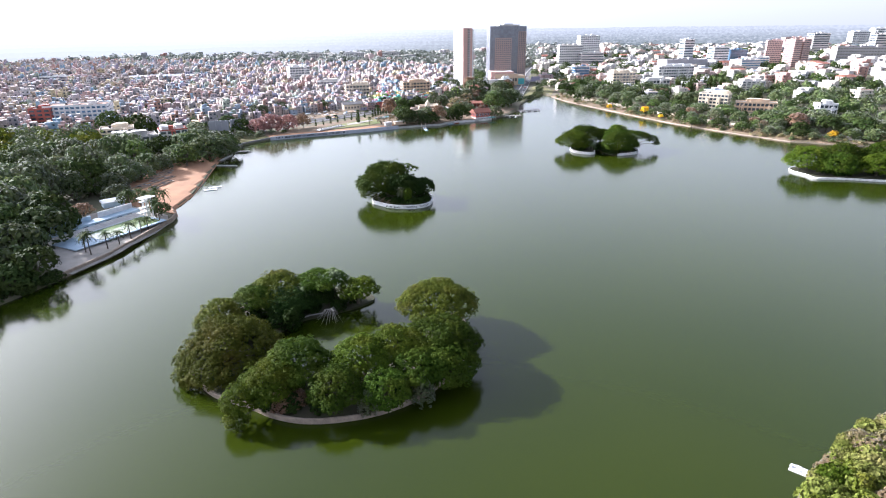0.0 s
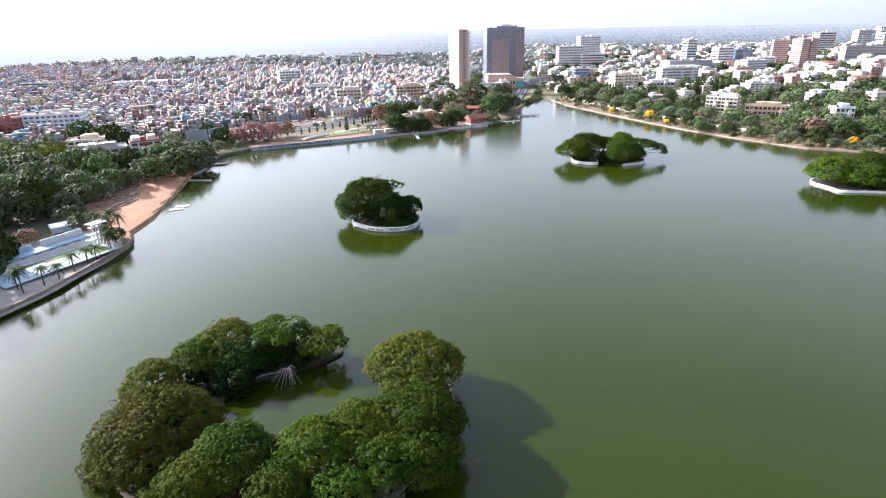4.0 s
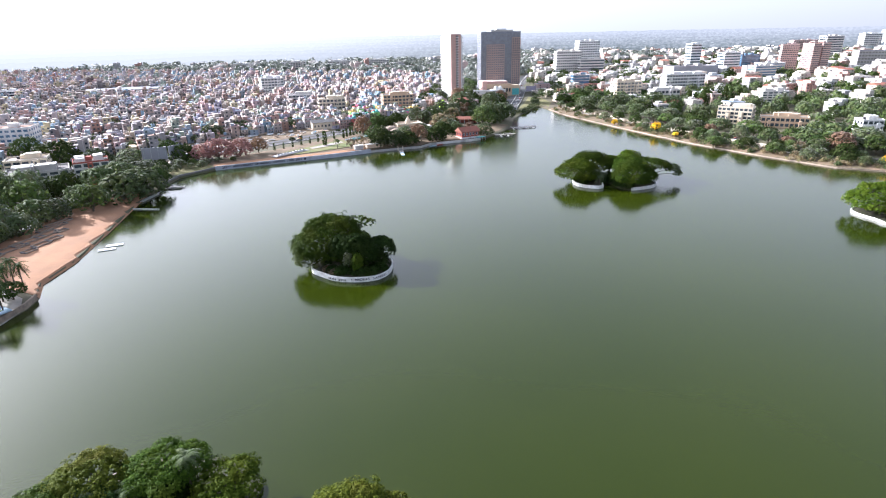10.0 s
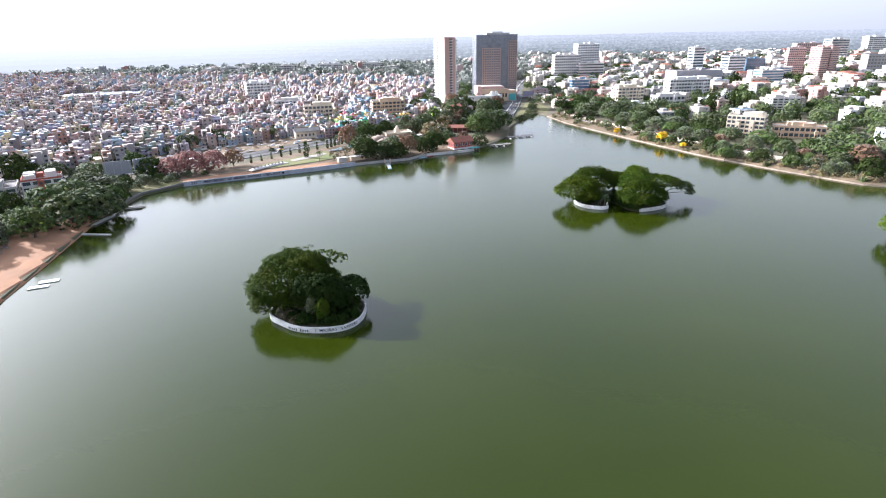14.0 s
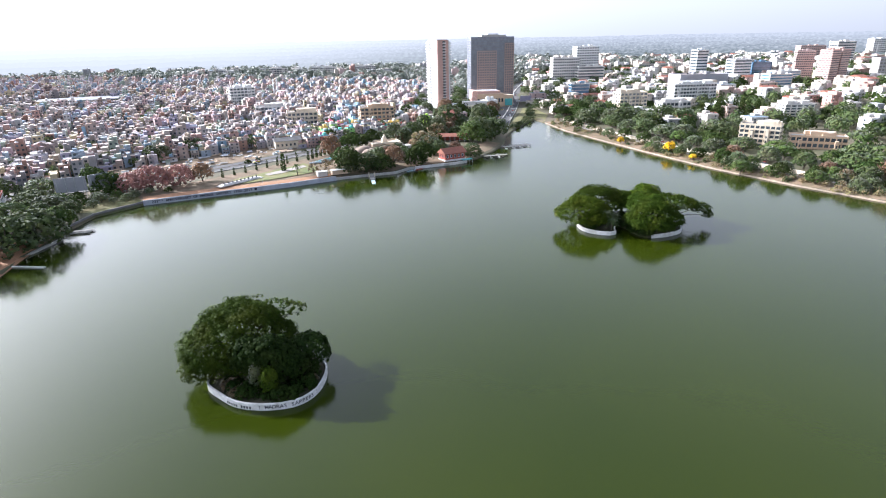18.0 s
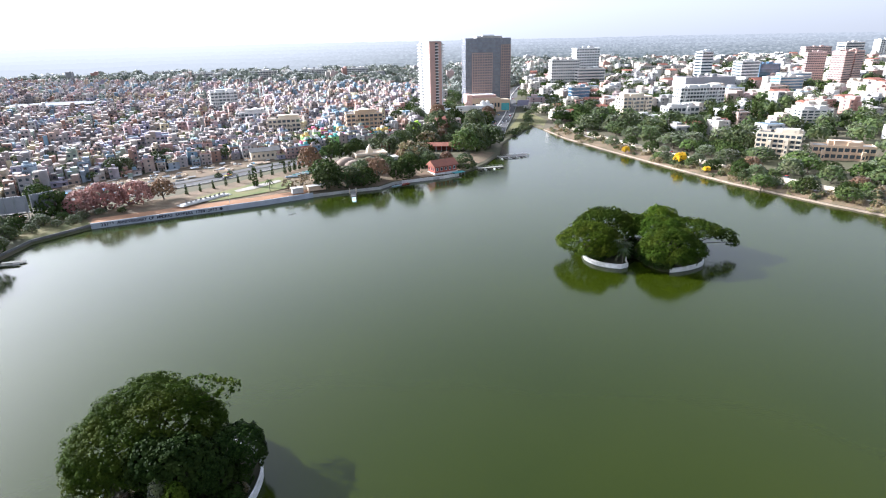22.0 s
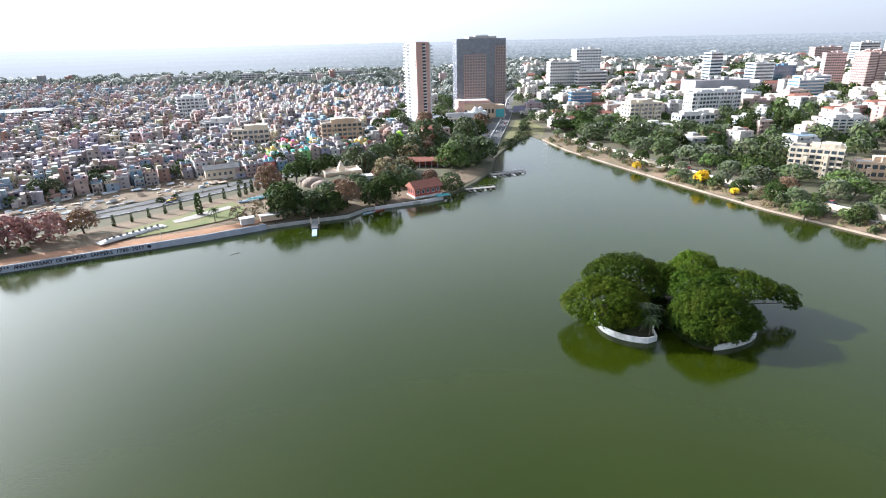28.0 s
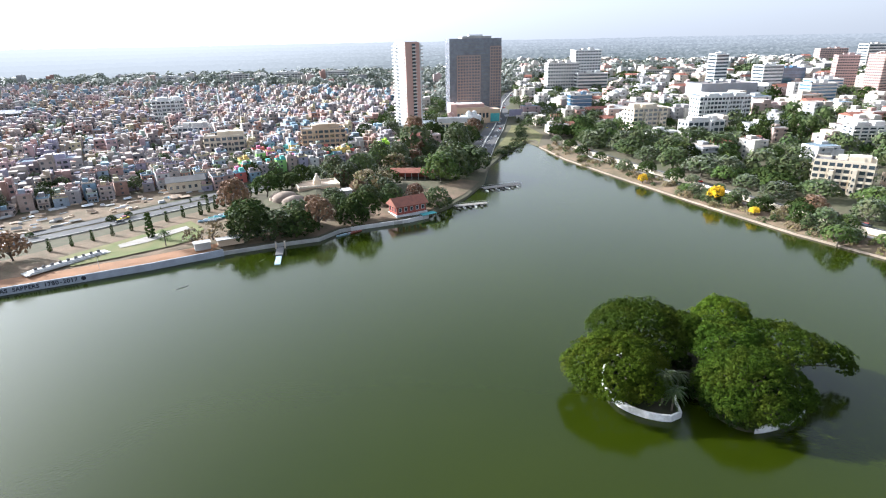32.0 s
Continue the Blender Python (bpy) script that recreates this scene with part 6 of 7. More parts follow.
building("villa", "low white villa with flat roof", 327, 694, 30, 12, 17, 2, 7, WHITE, "flats", -4, group=GB)
building("villa", "white villa with tall windows", 341, 482, 14, 12, 17, 3, 4, WHITE, "flats", -10, group=GB)
building("long_block", "long brown stone block with columns", 644, 850, 80, 22, 49, 6, 22, CONCRETE, "office", -16, glass=DARK_CONCRETE, cap=GREY_PANEL, group=GB)
building("far_tower", "distant white round-cornered tower", 772, 1150, 32, 22, 64, 9, 6, OFFWHITE, "ribbon", 0, group=GB)
building("far_tower", "distant white apartment tower", 1015, 1370, 36, 24, 64, 9, 8, WHITE, "flats", -8, group=GB)
building("far_tower", "distant white apartment tower with blue strips", 1075, 1380, 40, 24, 70, 10, 8, WHITE, "flats", -8, group=GB)
building("far_tower", "distant pale office tower", 845, 1080, 30, 20, 62, 8, 6, OFFWHITE, "ribbon", -8, group=GB)
# west side
building("apartment_block", "white eight-storey apartment block above small houses", -176, 845, 28, 20, 32, 7, 7, WHITE, "flats", 24, group=GB)
building("apartment_block", "cream apartment block among small houses", -77, 690, 27, 16, 20, 4, 7, CREAM, "flats", 14, group=GB)
building("apartment_block", "beige apartment block with plain front", -9, 706, 32, 18, 21, 5, 8, TAN, "flats", 12, group=GB)
building("long_block", "long purple-grey hall with sheet roof", -172, 640, 30, 13, 15, 3, 9, PURPLE_GREY, "office", 22, group=GB)
building("green_house", "lime green narrow house", 38, 668, 6.5, 8, 15, 4, 2, LIME, "plain", 15, group=GB)
building("hospital_block", "white and red hospital block with blue glazing", -296, 512, 48, 22, 22, 5, 12, WHITE, "office", 14, glass=BLUE_GLASS, group=GB)
building("hospital_block", "red brick end of the hospital block", -318, 497, 16, 14, 21, 5, 3, BRICK_RED, "plain", 14, group=GB)
building("apartment_block", "grey-white lakeside apartment block", -200, 402, 30, 18, 13, 4, 6, CONCRETE, "flats", 30, group=GB)
building("apartment_block", "white stair tower and flats with red roof edge", -178, 416, 18, 14, 15, 4, 4, OFFWHITE, "flats", 30, cap=BRICK_RED, group=GB)
building("apartment_block", "cream flats near the road", -225, 432, 22, 16, 14, 4, 5, CREAM, "flats", 25, group=GB)
building("apartment_block", "pale flats beyond the trees", -118, 742, 28, 16, 20, 4, 7, OFFWHITE, "flats", 10, group=GB)
building("white_block", "white block with rounded corner tower", -505, 832, 36, 18, 24, 3, 8, WHITE, "ribbon", 10, group=GB)
for x, y, w in ((-240, 1290, 50), (-150, 1310, 46), (-70, 1330, 40), (-330, 1250, 40)):
    building("apartment_block", "distant pale apartment slab above trees", x, y, w, 16, ground_z(x, y) + 17, 5, 10, OFFWHITE, "flats", 6, group=GB)
st = thing("station_roofs", "long grey railway platform roofs", "station", -385, 868, ground_z(-385, 868), 24)
for k in range(3):
    part("platform_roof", Geo().gable(6 * k, 14 * k, 7, 100, 9, 1.2), GREY_PANEL, st)
    for s in range(8):
        part("post", Geo().box(-46 + 13 * s + 6 * k, 14 * k, -0.5, 0.5, 0.5, 7.6), METAL, st)
BLOCKS.append((-385, 875, 52, 34))
mos = thing("mosque", "white mosque with two slim minarets", "mosque", -160, 975, ground_z(-160, 975), 8)
BLOCKS.append((-160, 975, 20, 20))
part("prayer_hall", Geo().box(8, 0, -1, 26, 16, 8), WHITE, mos)
for s in (-9, -4):
    part("minaret", Geo().tube([(s, 0, 0), (s, 0, 15), (s, 0, 21)], [1.1, 0.95, 0.85], 10), WHITE, mos)
    part("minaret_cap", Geo().disc(s, 0, 21, 1.4, 0.5, 10).tube([(s, 0, 21.5), (s, 0, 23), (s, 0, 25)], [1.0, 0.8, 0.05], 8), WHITE, mos)
long_house = thing("workshop", "long cream workshop with rusty pitched roof", "workshop", -72, 596, ground_z(-72, 596), 24)
BLOCKS.append((-72, 596, 13, 13))
part("body", Geo().box(0, 0, -0.5, 20, 9, 6.5), CREAM, long_house)
part("roof", Geo().gable(0, 0, 6, 21, 10.5, 2.2), DARK_CONCRETE, long_house)
for k in range(6):
    part("window", Geo().box(-8 + 3.2 * k, -4.55, 2, 1.4, 0.1, 1.8), PANE, long_house)


# ---- small houses ----
def make_house(w, d, floors, seed, wall):
    r = random.Random(seed)
    t = thing("house", "small flat-roofed town house with painted walls", "house", group="small town houses")
    H = floors * 2.9
    part("body", Geo().box(0, 0, -1, w, d, H + 1), wall, t)
    g = Geo()
    for s in (-1, 1):
        g.box(0, s * (d / 2 - 0.08), H, w, 0.18, 0.85)
        g.box(s * (w / 2 - 0.08), 0, H, 0.18, d - 0.36, 0.85)
    part("parapet", g, wall, t)
    part("roof_terrace", Geo().box(0, 0, H, w - 0.4, d - 0.4, 0.05), ROOF, t)
    part("stair_room", Geo().box(w * r.uniform(-0.25, 0.25), d * 0.22, H, 2.6, d * 0.4, 2.3), wall, t)
    part("water_tank", Geo().disc(w * 0.3, -d * 0.2, H + 0.05, 0.6, 1.2, 8), BLACK_TANK, t)
    win = Geo().box(0, 0, 0, 1.25, 0.12, 1.25).mesh("window", PANE)
    for k in range(floors):
        for s in (-0.27, 0.27):
            part("window", win, None, t, m=pose(s * w, -d / 2, k * 2.9 + 1.0))
        for sx in (-1, 1):
            part("window", win, None, t, m=pose(sx * w / 2, 0, k * 2.9 + 1.0, 0, 0, 90))
        if k and r.random() < 0.6:
            part("balcony", Geo().box(0, -d / 2 - 0.5, k * 2.9 - 0.1, w * 0.8, 1.0, 0.15, bottom=True).box(0, -d / 2 - 0.95, k * 2.9, w * 0.8, 0.1, 0.9), wall, t)
    part("door", Geo().box(0, -d / 2, 0, 1.0, 0.12, 2.1), BARK, t)
    return t


DISTRICT = [(-1150, 560), (-420, 480), (-330, 450), (-230, 466), (-186, 490), (-124, 528), (-92, 558), (-60, 590), (-30, 624), (10, 660), (46, 692), (30, 770), (20, 830), (36, 900), (60, 1080), (-60, 1160), (-300, 1180), (-700, 1260), (-1150, 1300)]
DUMP = [(-176, 500), (-124, 520), (-92, 550), (-60, 588), (-68, 600), (-90, 594), (-120, 572), (-160, 538), (-186, 520)]


def free(x, y, margin=0.0):
    return all(abs(x - a) > p + margin or abs(y - b) > q + margin for a, b, p, q in BLOCKS)


ROT = 27.0
c0, s0 = math.cos(radians(ROT)), math.sin(radians(ROT))
cells = []
for i in range(-138, 138):
    for j in range(-106, 110):
        if (j + i // 9) % 11 == 0 and rnd.random() < 0.8:
            continue
        u, v = i * 7.1 + rnd.uniform(-0.9, 0.9), j * 7.3 + rnd.uniform(-0.9, 0.9)
        cells.append((-350 + c0 * u - s0 * v, 850 + s0 * u + c0 * v))
cells = np.array(cells)
ok = inside(DISTRICT, cells) & ~inside(DUMP, cells) & (line_distance(ROAD_A, cells, False) > 16) & (np.hypot(cells[:, 0], cells[:, 1] - 350) < 1190)
cells = cells[ok]
cz = land_height(cells)
near_rank = np.hypot(cells[:, 0] + 10, cells[:, 1] - 560)
order = np.argsort(near_rank)
house_stock = [make_house(*a) for a in ((6.8, 6.4, 2, 1, HOUSE_WALL), (7.0, 7.2, 3, 2, HOUSE_WALL), (5.8, 7.4, 2, 3, HOUSE_WALL), (7.6, 6.4, 3, 4, HOUSE_WALL), (6.4, 6.0, 1, 5, HOUSE_WALL), (7.0, 7.6, 2, 6, HOUSE_WALL), (6.2, 6.6, 3, 7, STRONG_WALL), (6.0, 7.0, 2, 8, STRONG_WALL))]
used = set()
NEAR_HOUSES = 170
near, far_cells, town_tree_spots = [], [], []
for n, k in enumerate(order):
    x, y, z = cells[k, 0], cells[k, 1], cz[k]
    if not free(x, y, -2):
        continue
    if rnd.random() < 0.10:
        town_tree_spots.append((x, y))
        continue
    (near if len(near) < NEAR_HOUSES else far_cells).append((x, y, z))
for x, y, z in near:
    strong = x > -50 and y < 730
    i = rnd.choice([6, 7]) if strong and rnd.random() < 0.4 else rnd.randrange(6)
    m = pose(x, y, z, 0, 0, ROT + rnd.choice((0, 0, -90, 90)) + rnd.uniform(-5, 5)) @ Matrix.Diagonal((0.9, 0.9, rnd.uniform(0.8, 1.05), 1))
    if i in used:
        copy_thing(house_stock[i], m).matrix_basis = m
    else:
        used.add(i)
        house_stock[i].matrix_basis = m
for i, t in enumerate(house_stock):
    if i not in used:
        for ob in (*t.children_recursive, t):
            bpy.data.objects.remove(ob)


def part_by_slot(g, mats, names, parent):
    """Splits a house into one mesh for each material."""
    for k, (mat, name) in enumerate(zip(mats, names)):
        faces = [(f, t) for f, m, t in zip(g.f, g.m, g.t) if m == k]
        if faces:
            h, place = Geo(), {}
            for f, t in faces:
                for i in f:
                    if i not in place:
                        place[i] = h.points([g.v[i]])
                h.tone = t
                h.face(*(place[i] for i in f))
            ob = part(name, h, mat, parent)
            if name in ("glazing", "balcony_ledge"):
                tagged(ob, kind="stuff")


def joined_houses(name, label, spots, wall, smin, smax, fmin, fmax, rot, villas=False, apart=0):
    """A dense quarter: boxes with wings, roof rooms, ledges, windows and tanks; villas have balcony ledges and some tiled roofs."""
    g = Geo()
    whole = g
    for n, (x, y, z) in enumerate(spots):
        g = Geo() if n < apart else whole
        w, d, fl = rnd.uniform(smin, smax) * (1.35 if rnd.random() < 0.12 else 1.0), rnd.uniform(smin, smax), rnd.choices(range(fmin, fmax + 1), [4, 6, 3, 1, 0.5, 0.5][: fmax - fmin + 1])[0]
        H = fl * rnd.uniform(2.9, 3.3)
        a = rot + rnd.uniform(-7, 7)
        ca, sa = math.cos(radians(a)), math.sin(radians(a))

        def at(px, py):
            return x + ca * px - sa * py, y + sa * px + ca * py

        g.tone, g.slot = rnd.random(), 0
        paint = g.tone
        tiled = villas and rnd.random() < 0.16
        g.box(x, y, z - 2, w, d, H + (2.0 if tiled else 2.6), a)
        if not tiled and rnd.random() < 0.75:
            g.slot = 5
            g.box(*at(rnd.uniform(-0.2, 0.2) * w, 0.2 * d), z + H, w * 0.34, d * 0.4, rnd.uniform(2.0, 3.2), a)
        if not tiled and rnd.random() < 0.5:
            k, g.slot = rnd.uniform(0.3, 0.6), 6
            g.box(*at((1 - k) / 2 * w, 0), z + H, w * k, d, 3.0, a)
        if math.hypot(x, y - 350) < 800 and rnd.random() < 0.55:
            # a lower or taller wing in its own paint
            k, side, h2 = rnd.uniform(0.35, 0.6), rnd.choice((-1, 1)), H * rnd.uniform(0.45, 1.2)
            if rnd.random() < 0.5:
                g.tone = rnd.random()
            g.slot = 7
            g.box(*at(side * w * 0.3, -d * 0.5 - 0.8), z - 2, w * k, 2.6, h2 + 2, a)
            g.tone = paint
        g.slot = 8
        if villas or rnd.random() < 0.3:
            for f in range(1, fl + (0 if tiled else 1)):
                g.box(*at(0, -d / 2 - 0.5), z + f * H / fl - 0.3, w * rnd.uniform(0.7, 1.04), 1.2, 0.3 if f == fl else 1.0, a, bottom=True)
        g.slot, g.tone = 1, rnd.random()
        if tiled:
            g.slot = 4
            g.gable(x, y, z + H, w + 0.9, d + 0.9, rnd.uniform(1.6, 2.6), a)
        else:
            g.box(x, y, z + H + 0.3, w - 0.5, d - 0.5, 0.34, a)
        g.slot = 2
        for k in range(fl if math.hypot(x, y - 350) < 800 else 0):
            zz, side = z + k * H / fl + 0.9, 1 if x < 0 else -1
            for q in (-0.27, 0.27):
                i = g.points([(*at(q * w + e, -d / 2 - 0.06), zz + h) for e, h in ((-0.75, 0), (0.75, 0), (0.75, 1.4), (-0.75, 1.4))])
                g.face(i, i + 1, i + 2, i + 3)
            i = g.points([(*at(side * (w / 2 + 0.06), e), zz + h) for e, h in ((-0.8, 0), (0.8, 0), (0.8, 1.4), (-0.8, 1.4))])
            g.face(i, i + 1, i + 2, i + 3)
        if rnd.random() < 0.3:
            g.slot = 3
            g.disc(*at(0.3 * w, -0.2 * d), z + H + 0.6, 0.6, 1.2, 6)
        if n < apart:
            g.v = [(a - x, b - y, c - z) for a, b, c in g.v]
            part_by_slot(g, [wall, FAR_ROOF, PANE, BLACK_TANK, RED_TILE, wall, wall, wall, wall], ["body", "roof_terrace", "glazing", "water_tank", "tiled_roof", "roof_room", "upper_room", "wing", "balcony_ledge"],
                         thing("villa", "plain villa with clay-tiled pitched roof among trees" if tiled else "pale flat-roofed villa with balcony ledges among trees", "house", x, y, z, group="villas of the east side"))
    return tagged(put(name, whole, [wall, FAR_ROOF, PANE, BLACK_TANK, RED_TILE, wall, wall, wall, wall]), label, "houses", kind="stuff")


joined_houses("town_houses", "dense pastel small town houses with flat roofs", far_cells, FAR_WALL, 4.4, 7.6, 1, 4, ROT)

# open ground with stacked timber and tarpaulins
drape("waste_ground", DUMP, BANK_EARTH, "trampled waste ground beside the road", "ground", 0.15, 8)
pile_geo = [Geo().box(0, 0, 0, 4.6, 0.9, 0.7, taper=0.7), Geo().box(0, 0, 0, 2.6, 1.7, 1.1, taper=0.8), Geo().gable(0, 0, 1.0, 3.4, 2.6, 0.7)]
pile_mesh = [[g.mesh("cover", mt) for mt in (PALE_SHEET, BLUE_SHEET, CONCRETE, TAN)] for g in pile_geo]
dump_pts = [(rnd.uniform(-190, -62), rnd.uniform(502, 612)) for _ in range(700)]
dump_pts = [p for p, q in zip(dump_pts, inside(DUMP, np.array(dump_pts))) if q][:120]
for x, y in dump_pts:
    t = thing("goods_pile", "stack of goods under a pale tarpaulin", "pile", x, y, ground_z(x, y) + 0.1, rnd.uniform(20, 60), group="piles on the waste ground")
    part("cover", rnd.choices(rnd.choice(pile_mesh), [3, 0.6, 4, 5])[0], None, t, m=Matrix.Diagonal((rnd.uniform(0.5, 1.6), rnd.uniform(0.6, 1.5), rnd.uniform(0.5, 1.2), 1)))

# ---- cars on the roads ----
def make_car(L=4.0, W=1.7, Hh=1.45):
    t = thing("car", "small parked or driving passenger car", "car", group="cars")
    g = Geo().box(0, 0, 0.35, L, W, 0.55, taper=0.96)
    part("body", g, CAR_PAINT, t)
    part("cabin", Geo().box(-0.15, 0, 0.9, L * 0.58, W * 0.9, Hh - 0.9, taper=0.78), PANE, t)
    part("roof", Geo().box(-0.15, 0, Hh, L * 0.44, W * 0.7, 0.06), CAR_PAINT, t)
    for sx in (-0.31, 0.31):
        for sy in (-0.46, 0.46):
            wheel = part("wheel", Geo().tube([(sx * L, sy * W - 0.1, 0.32), (sx * L, sy * W + 0.1, 0.32)], [0.32, 0.32], 8), TYRE, t)
            part("hub", Geo().tube([(sx * L, sy * W, 0.32), (sx * L, sy * W + math.copysign(0.13, sy), 0.32)], [0.18, 0.16], 6), METAL, wheel, "grey wheel hub")
    return t


first = make_car()
jobs = []
for line, offs, n, lift in ((ROAD_B, (-6.3, -3.2, 3.2, 6.3), 44, 0.47), (ROAD_A, (-2.0, 2.0), 22, 0.3), (offset_line(EAST_SHORE, -27), (-1.6, 1.6), 8, 0.32)):
    pts = line_points(line, 1.0)
    for k in range(n):
        i = rnd.randrange(4, len(pts) - 4)
        o_ = rnd.choice(offs)
        p = offset_line(pts[i - 2:i + 3], o_)[2]
        jobs.append((p, math.degrees(math.atan2(pts[i + 1][1] - pts[i - 1][1], pts[i + 1][0] - pts[i - 1][0])), lift))
kept = []
for p, a, lift in jobs:
    if all(math.hypot(p[0] - q[0], p[1] - q[1]) > 5.2 for q in kept):
        m = pose(p[0], p[1], ground_z(*p) + lift, 0, 0, a)
        if kept:
            copy_thing(first, m)
        else:
            first.matrix_basis = m
        kept.append(p)
for x, y, a in ((-152, 464, 28), (-146, 467.5, 30), (-139, 471, 30), (-131, 475.5, 32), (-158, 461, 25), (-116, 484, 35)):
    copy_thing(first, pose(x, y, ground_z(x, y) + 0.05, 0, 0, a))
for k in range(10):
    p = (-146 - k * 1.0, 326 + 5 * (k % 5)) if k < 5 else (-165, 300 + 7 * (k - 5))
    copy_thing(first, pose(p[0] - 14, p[1], ground_z(p[0] - 14, p[1]) + 0.05, 0, 0, 75 + rnd.uniform(-10, 10)))


def scatter(poly, n, gap, seed):
    r = random.Random(seed)
    q = np.array(poly)
    out = []
    pts = np.stack([np.array([r.uniform(q[:, 0].min(), q[:, 0].max()) for _ in range(n * 5)]), np.array([r.uniform(q[:, 1].min(), q[:, 1].max()) for _ in range(n * 5)])], 1)
    pts = pts[inside(poly, pts)]
    for x, y in pts:
        if len(out) >= n:
            break
        if all((x - a) ** 2 + (y - b) ** 2 > gap * gap for a, b in out):
            out.append((float(x), float(y)))
    return out


# ---- trees of the banks and the town ----
GP, GE, GW, GT = "trees on the wooded point", "trees of the east bank", "trees of the west park", "trees among houses"
for kind, x, y, s, tall in [
    ("rust", -31, 548, 1.45, 1.2), ("bare", -29, 507, 1.0, 1.0), ("bare", -36, 503, 0.8, 1.0), ("dark", -14, 509, 1.6, 0.85), ("rain", -4, 512, 1.5, 0.85), ("dark", 6, 514, 1.4, 0.8), ("dark", -18, 522, 1.6, 0.85),
    ("dark", -17, 585, 1.5, 0.95), ("dark", -22, 575, 1.3, 0.95), ("rust", 14, 522, 1.3, 1.1), ("dusty", 3, 524, 1.2, 1.1), ("dark", 33, 530, 1.55, 1.1), ("dark", 28, 527, 1.2, 1.1), ("olive", 27, 603, 1.7, 1.2), ("bare", 33, 570, 1.7, 1.0), ("bare", 40, 580, 1.4, 1.0),
    ("dusty", 20, 592, 1.3, 1.2), ("dark", 44, 590, 1.2, 1.0), ("rain", 59, 672, 2.7, 0.95), ("rain", 80, 612, 2.2, 1.0), ("light", 74, 602, 1.7, 1.0), ("rain", 95, 622, 2.1, 0.95), ("dark", 88, 634, 2.0, 0.95), ("dark", 100, 716, 2.2, 0.85), ("dusty", 92, 700, 1.8, 1.2),
    ("rain", 69, 552, 1.2, 0.9), ("rust", 58, 566, 0.9, 0.9), ("dark", 45, 553, 0.8, 0.8), ("dusty", 12, 600, 1.3, 1.4), ("olive", 36, 640, 1.4, 1.3), ("dusty", 48, 648, 1.4, 1.2), ("bare", 46, 625, 1.5, 1.0), ("rust", 60, 750, 1.7, 1.2), ("dusty", 40, 738, 1.5, 1.2), ("dark", 75, 735, 1.8, 1.1),
    ("dark", 20, 735, 1.3, 1.2), ("rust", 112, 770, 1.5, 1.0), ("dark", 96, 752, 1.5, 1.1), ("dark", -6, 592, 1.2, 1.2), ("olive", 16, 555, 1.0, 1.0), ("rust", 8, 540, 1.0, 1.0)]:
    plant(kind, x, y, s, GP, tall)
POINT = [(-24, 505), (-6, 506), (14, 514), (24, 524), (36, 532), (46, 560), (40, 600), (70, 640), (96, 660), (90, 700), (50, 690), (10, 640), (-20, 600)]
for x, y in scatter(POINT, 46, 7.5, 21):
    if not (-18 < x < 12 and 546 < y < 580) and math.hypot(x - 5, y - 578) > 13 and math.hypot(x - 54, y - 541) > 13 and math.hypot((x - 57) / 1.6, y - 608) > 8:
        plant(rnd.choices(["dark", "dusty", "rain", "bare", "rust", "olive"], [2, 4, 3, 2, 3, 3])[0], x, y, rnd.uniform(0.8, 1.25), GP, rnd.uniform(0.85, 1.1))
for k in range(8):
    plant("cypress", -92 + 5.4 * k, 499 + 6.1 * k, 0.8 + 0.3 * rnd.random(), "cypress row by the road")
for k in range(9):
    plant("cypress", -47 + 2.2 * k, 545 + 4.6 * k, 1.0 + 0.3 * rnd.random(), "cypress row by the road")
plant("cypress", -57, 512, 1.9, "cypress row by the road")
# west park and far corner
for kind, x, y, s, tall in [
    ("light", -145, 352, 1.5, 1.0), ("dusty", -158, 290, 1.3, 0.9), ("rain", -160, 304, 1.4, 0.9), ("dusty", -157, 318, 1.2, 0.9), ("olive", -158, 330, 1.4, 0.9), ("dusty", -156, 340, 1.2, 0.9), ("rain", -154, 360, 1.5, 0.9), ("dusty", -150, 277, 1.0, 0.9), ("olive", -141, 270, 0.9, 0.9), ("rain", -141, 374, 2.1, 0.8), ("rain", -138, 388, 2.1, 0.75), ("rain", -156, 384, 1.9, 0.95), ("dark", -136, 401, 1.5, 0.8), ("olive", -152, 396, 1.7, 0.9),
    ("pink", -124, 474, 1.7, 0.95), ("pink", -112, 482, 1.5, 0.95), ("pink", -134, 470, 1.4, 0.9), ("rust", -101, 490, 1.2, 1.0), ("dark", -146, 468, 1.4, 1.0), ("dark", -160, 480, 1.3, 1.0), ("dusty", -128, 452, 0.6, 0.8), ("dusty", -140, 448, 0.7, 0.8),
    ("dark", -222, 456, 2.2, 0.9), ("olive", -196, 455, 1.8, 0.8), ("dusty", -180, 462, 1.6, 0.7), ("rain", -170, 440, 1.6, 0.7), ("dusty", -160, 436, 1.4, 0.6), ("dark", -250, 470, 1.8, 1.0),
    ("dark", -129, 184, 1.2, 1.0), ("dark", -136, 178, 1.1, 0.9), ("olive", -140, 190, 1.1, 0.9), ("dark", -146, 172, 1.2, 1.0), ("dark", -118, 253, 0.8, 0.8), ("rust", -152, 252, 0.9, 0.7)]:
    plant(kind, x, y, s, GW, tall)
palm_stock = None
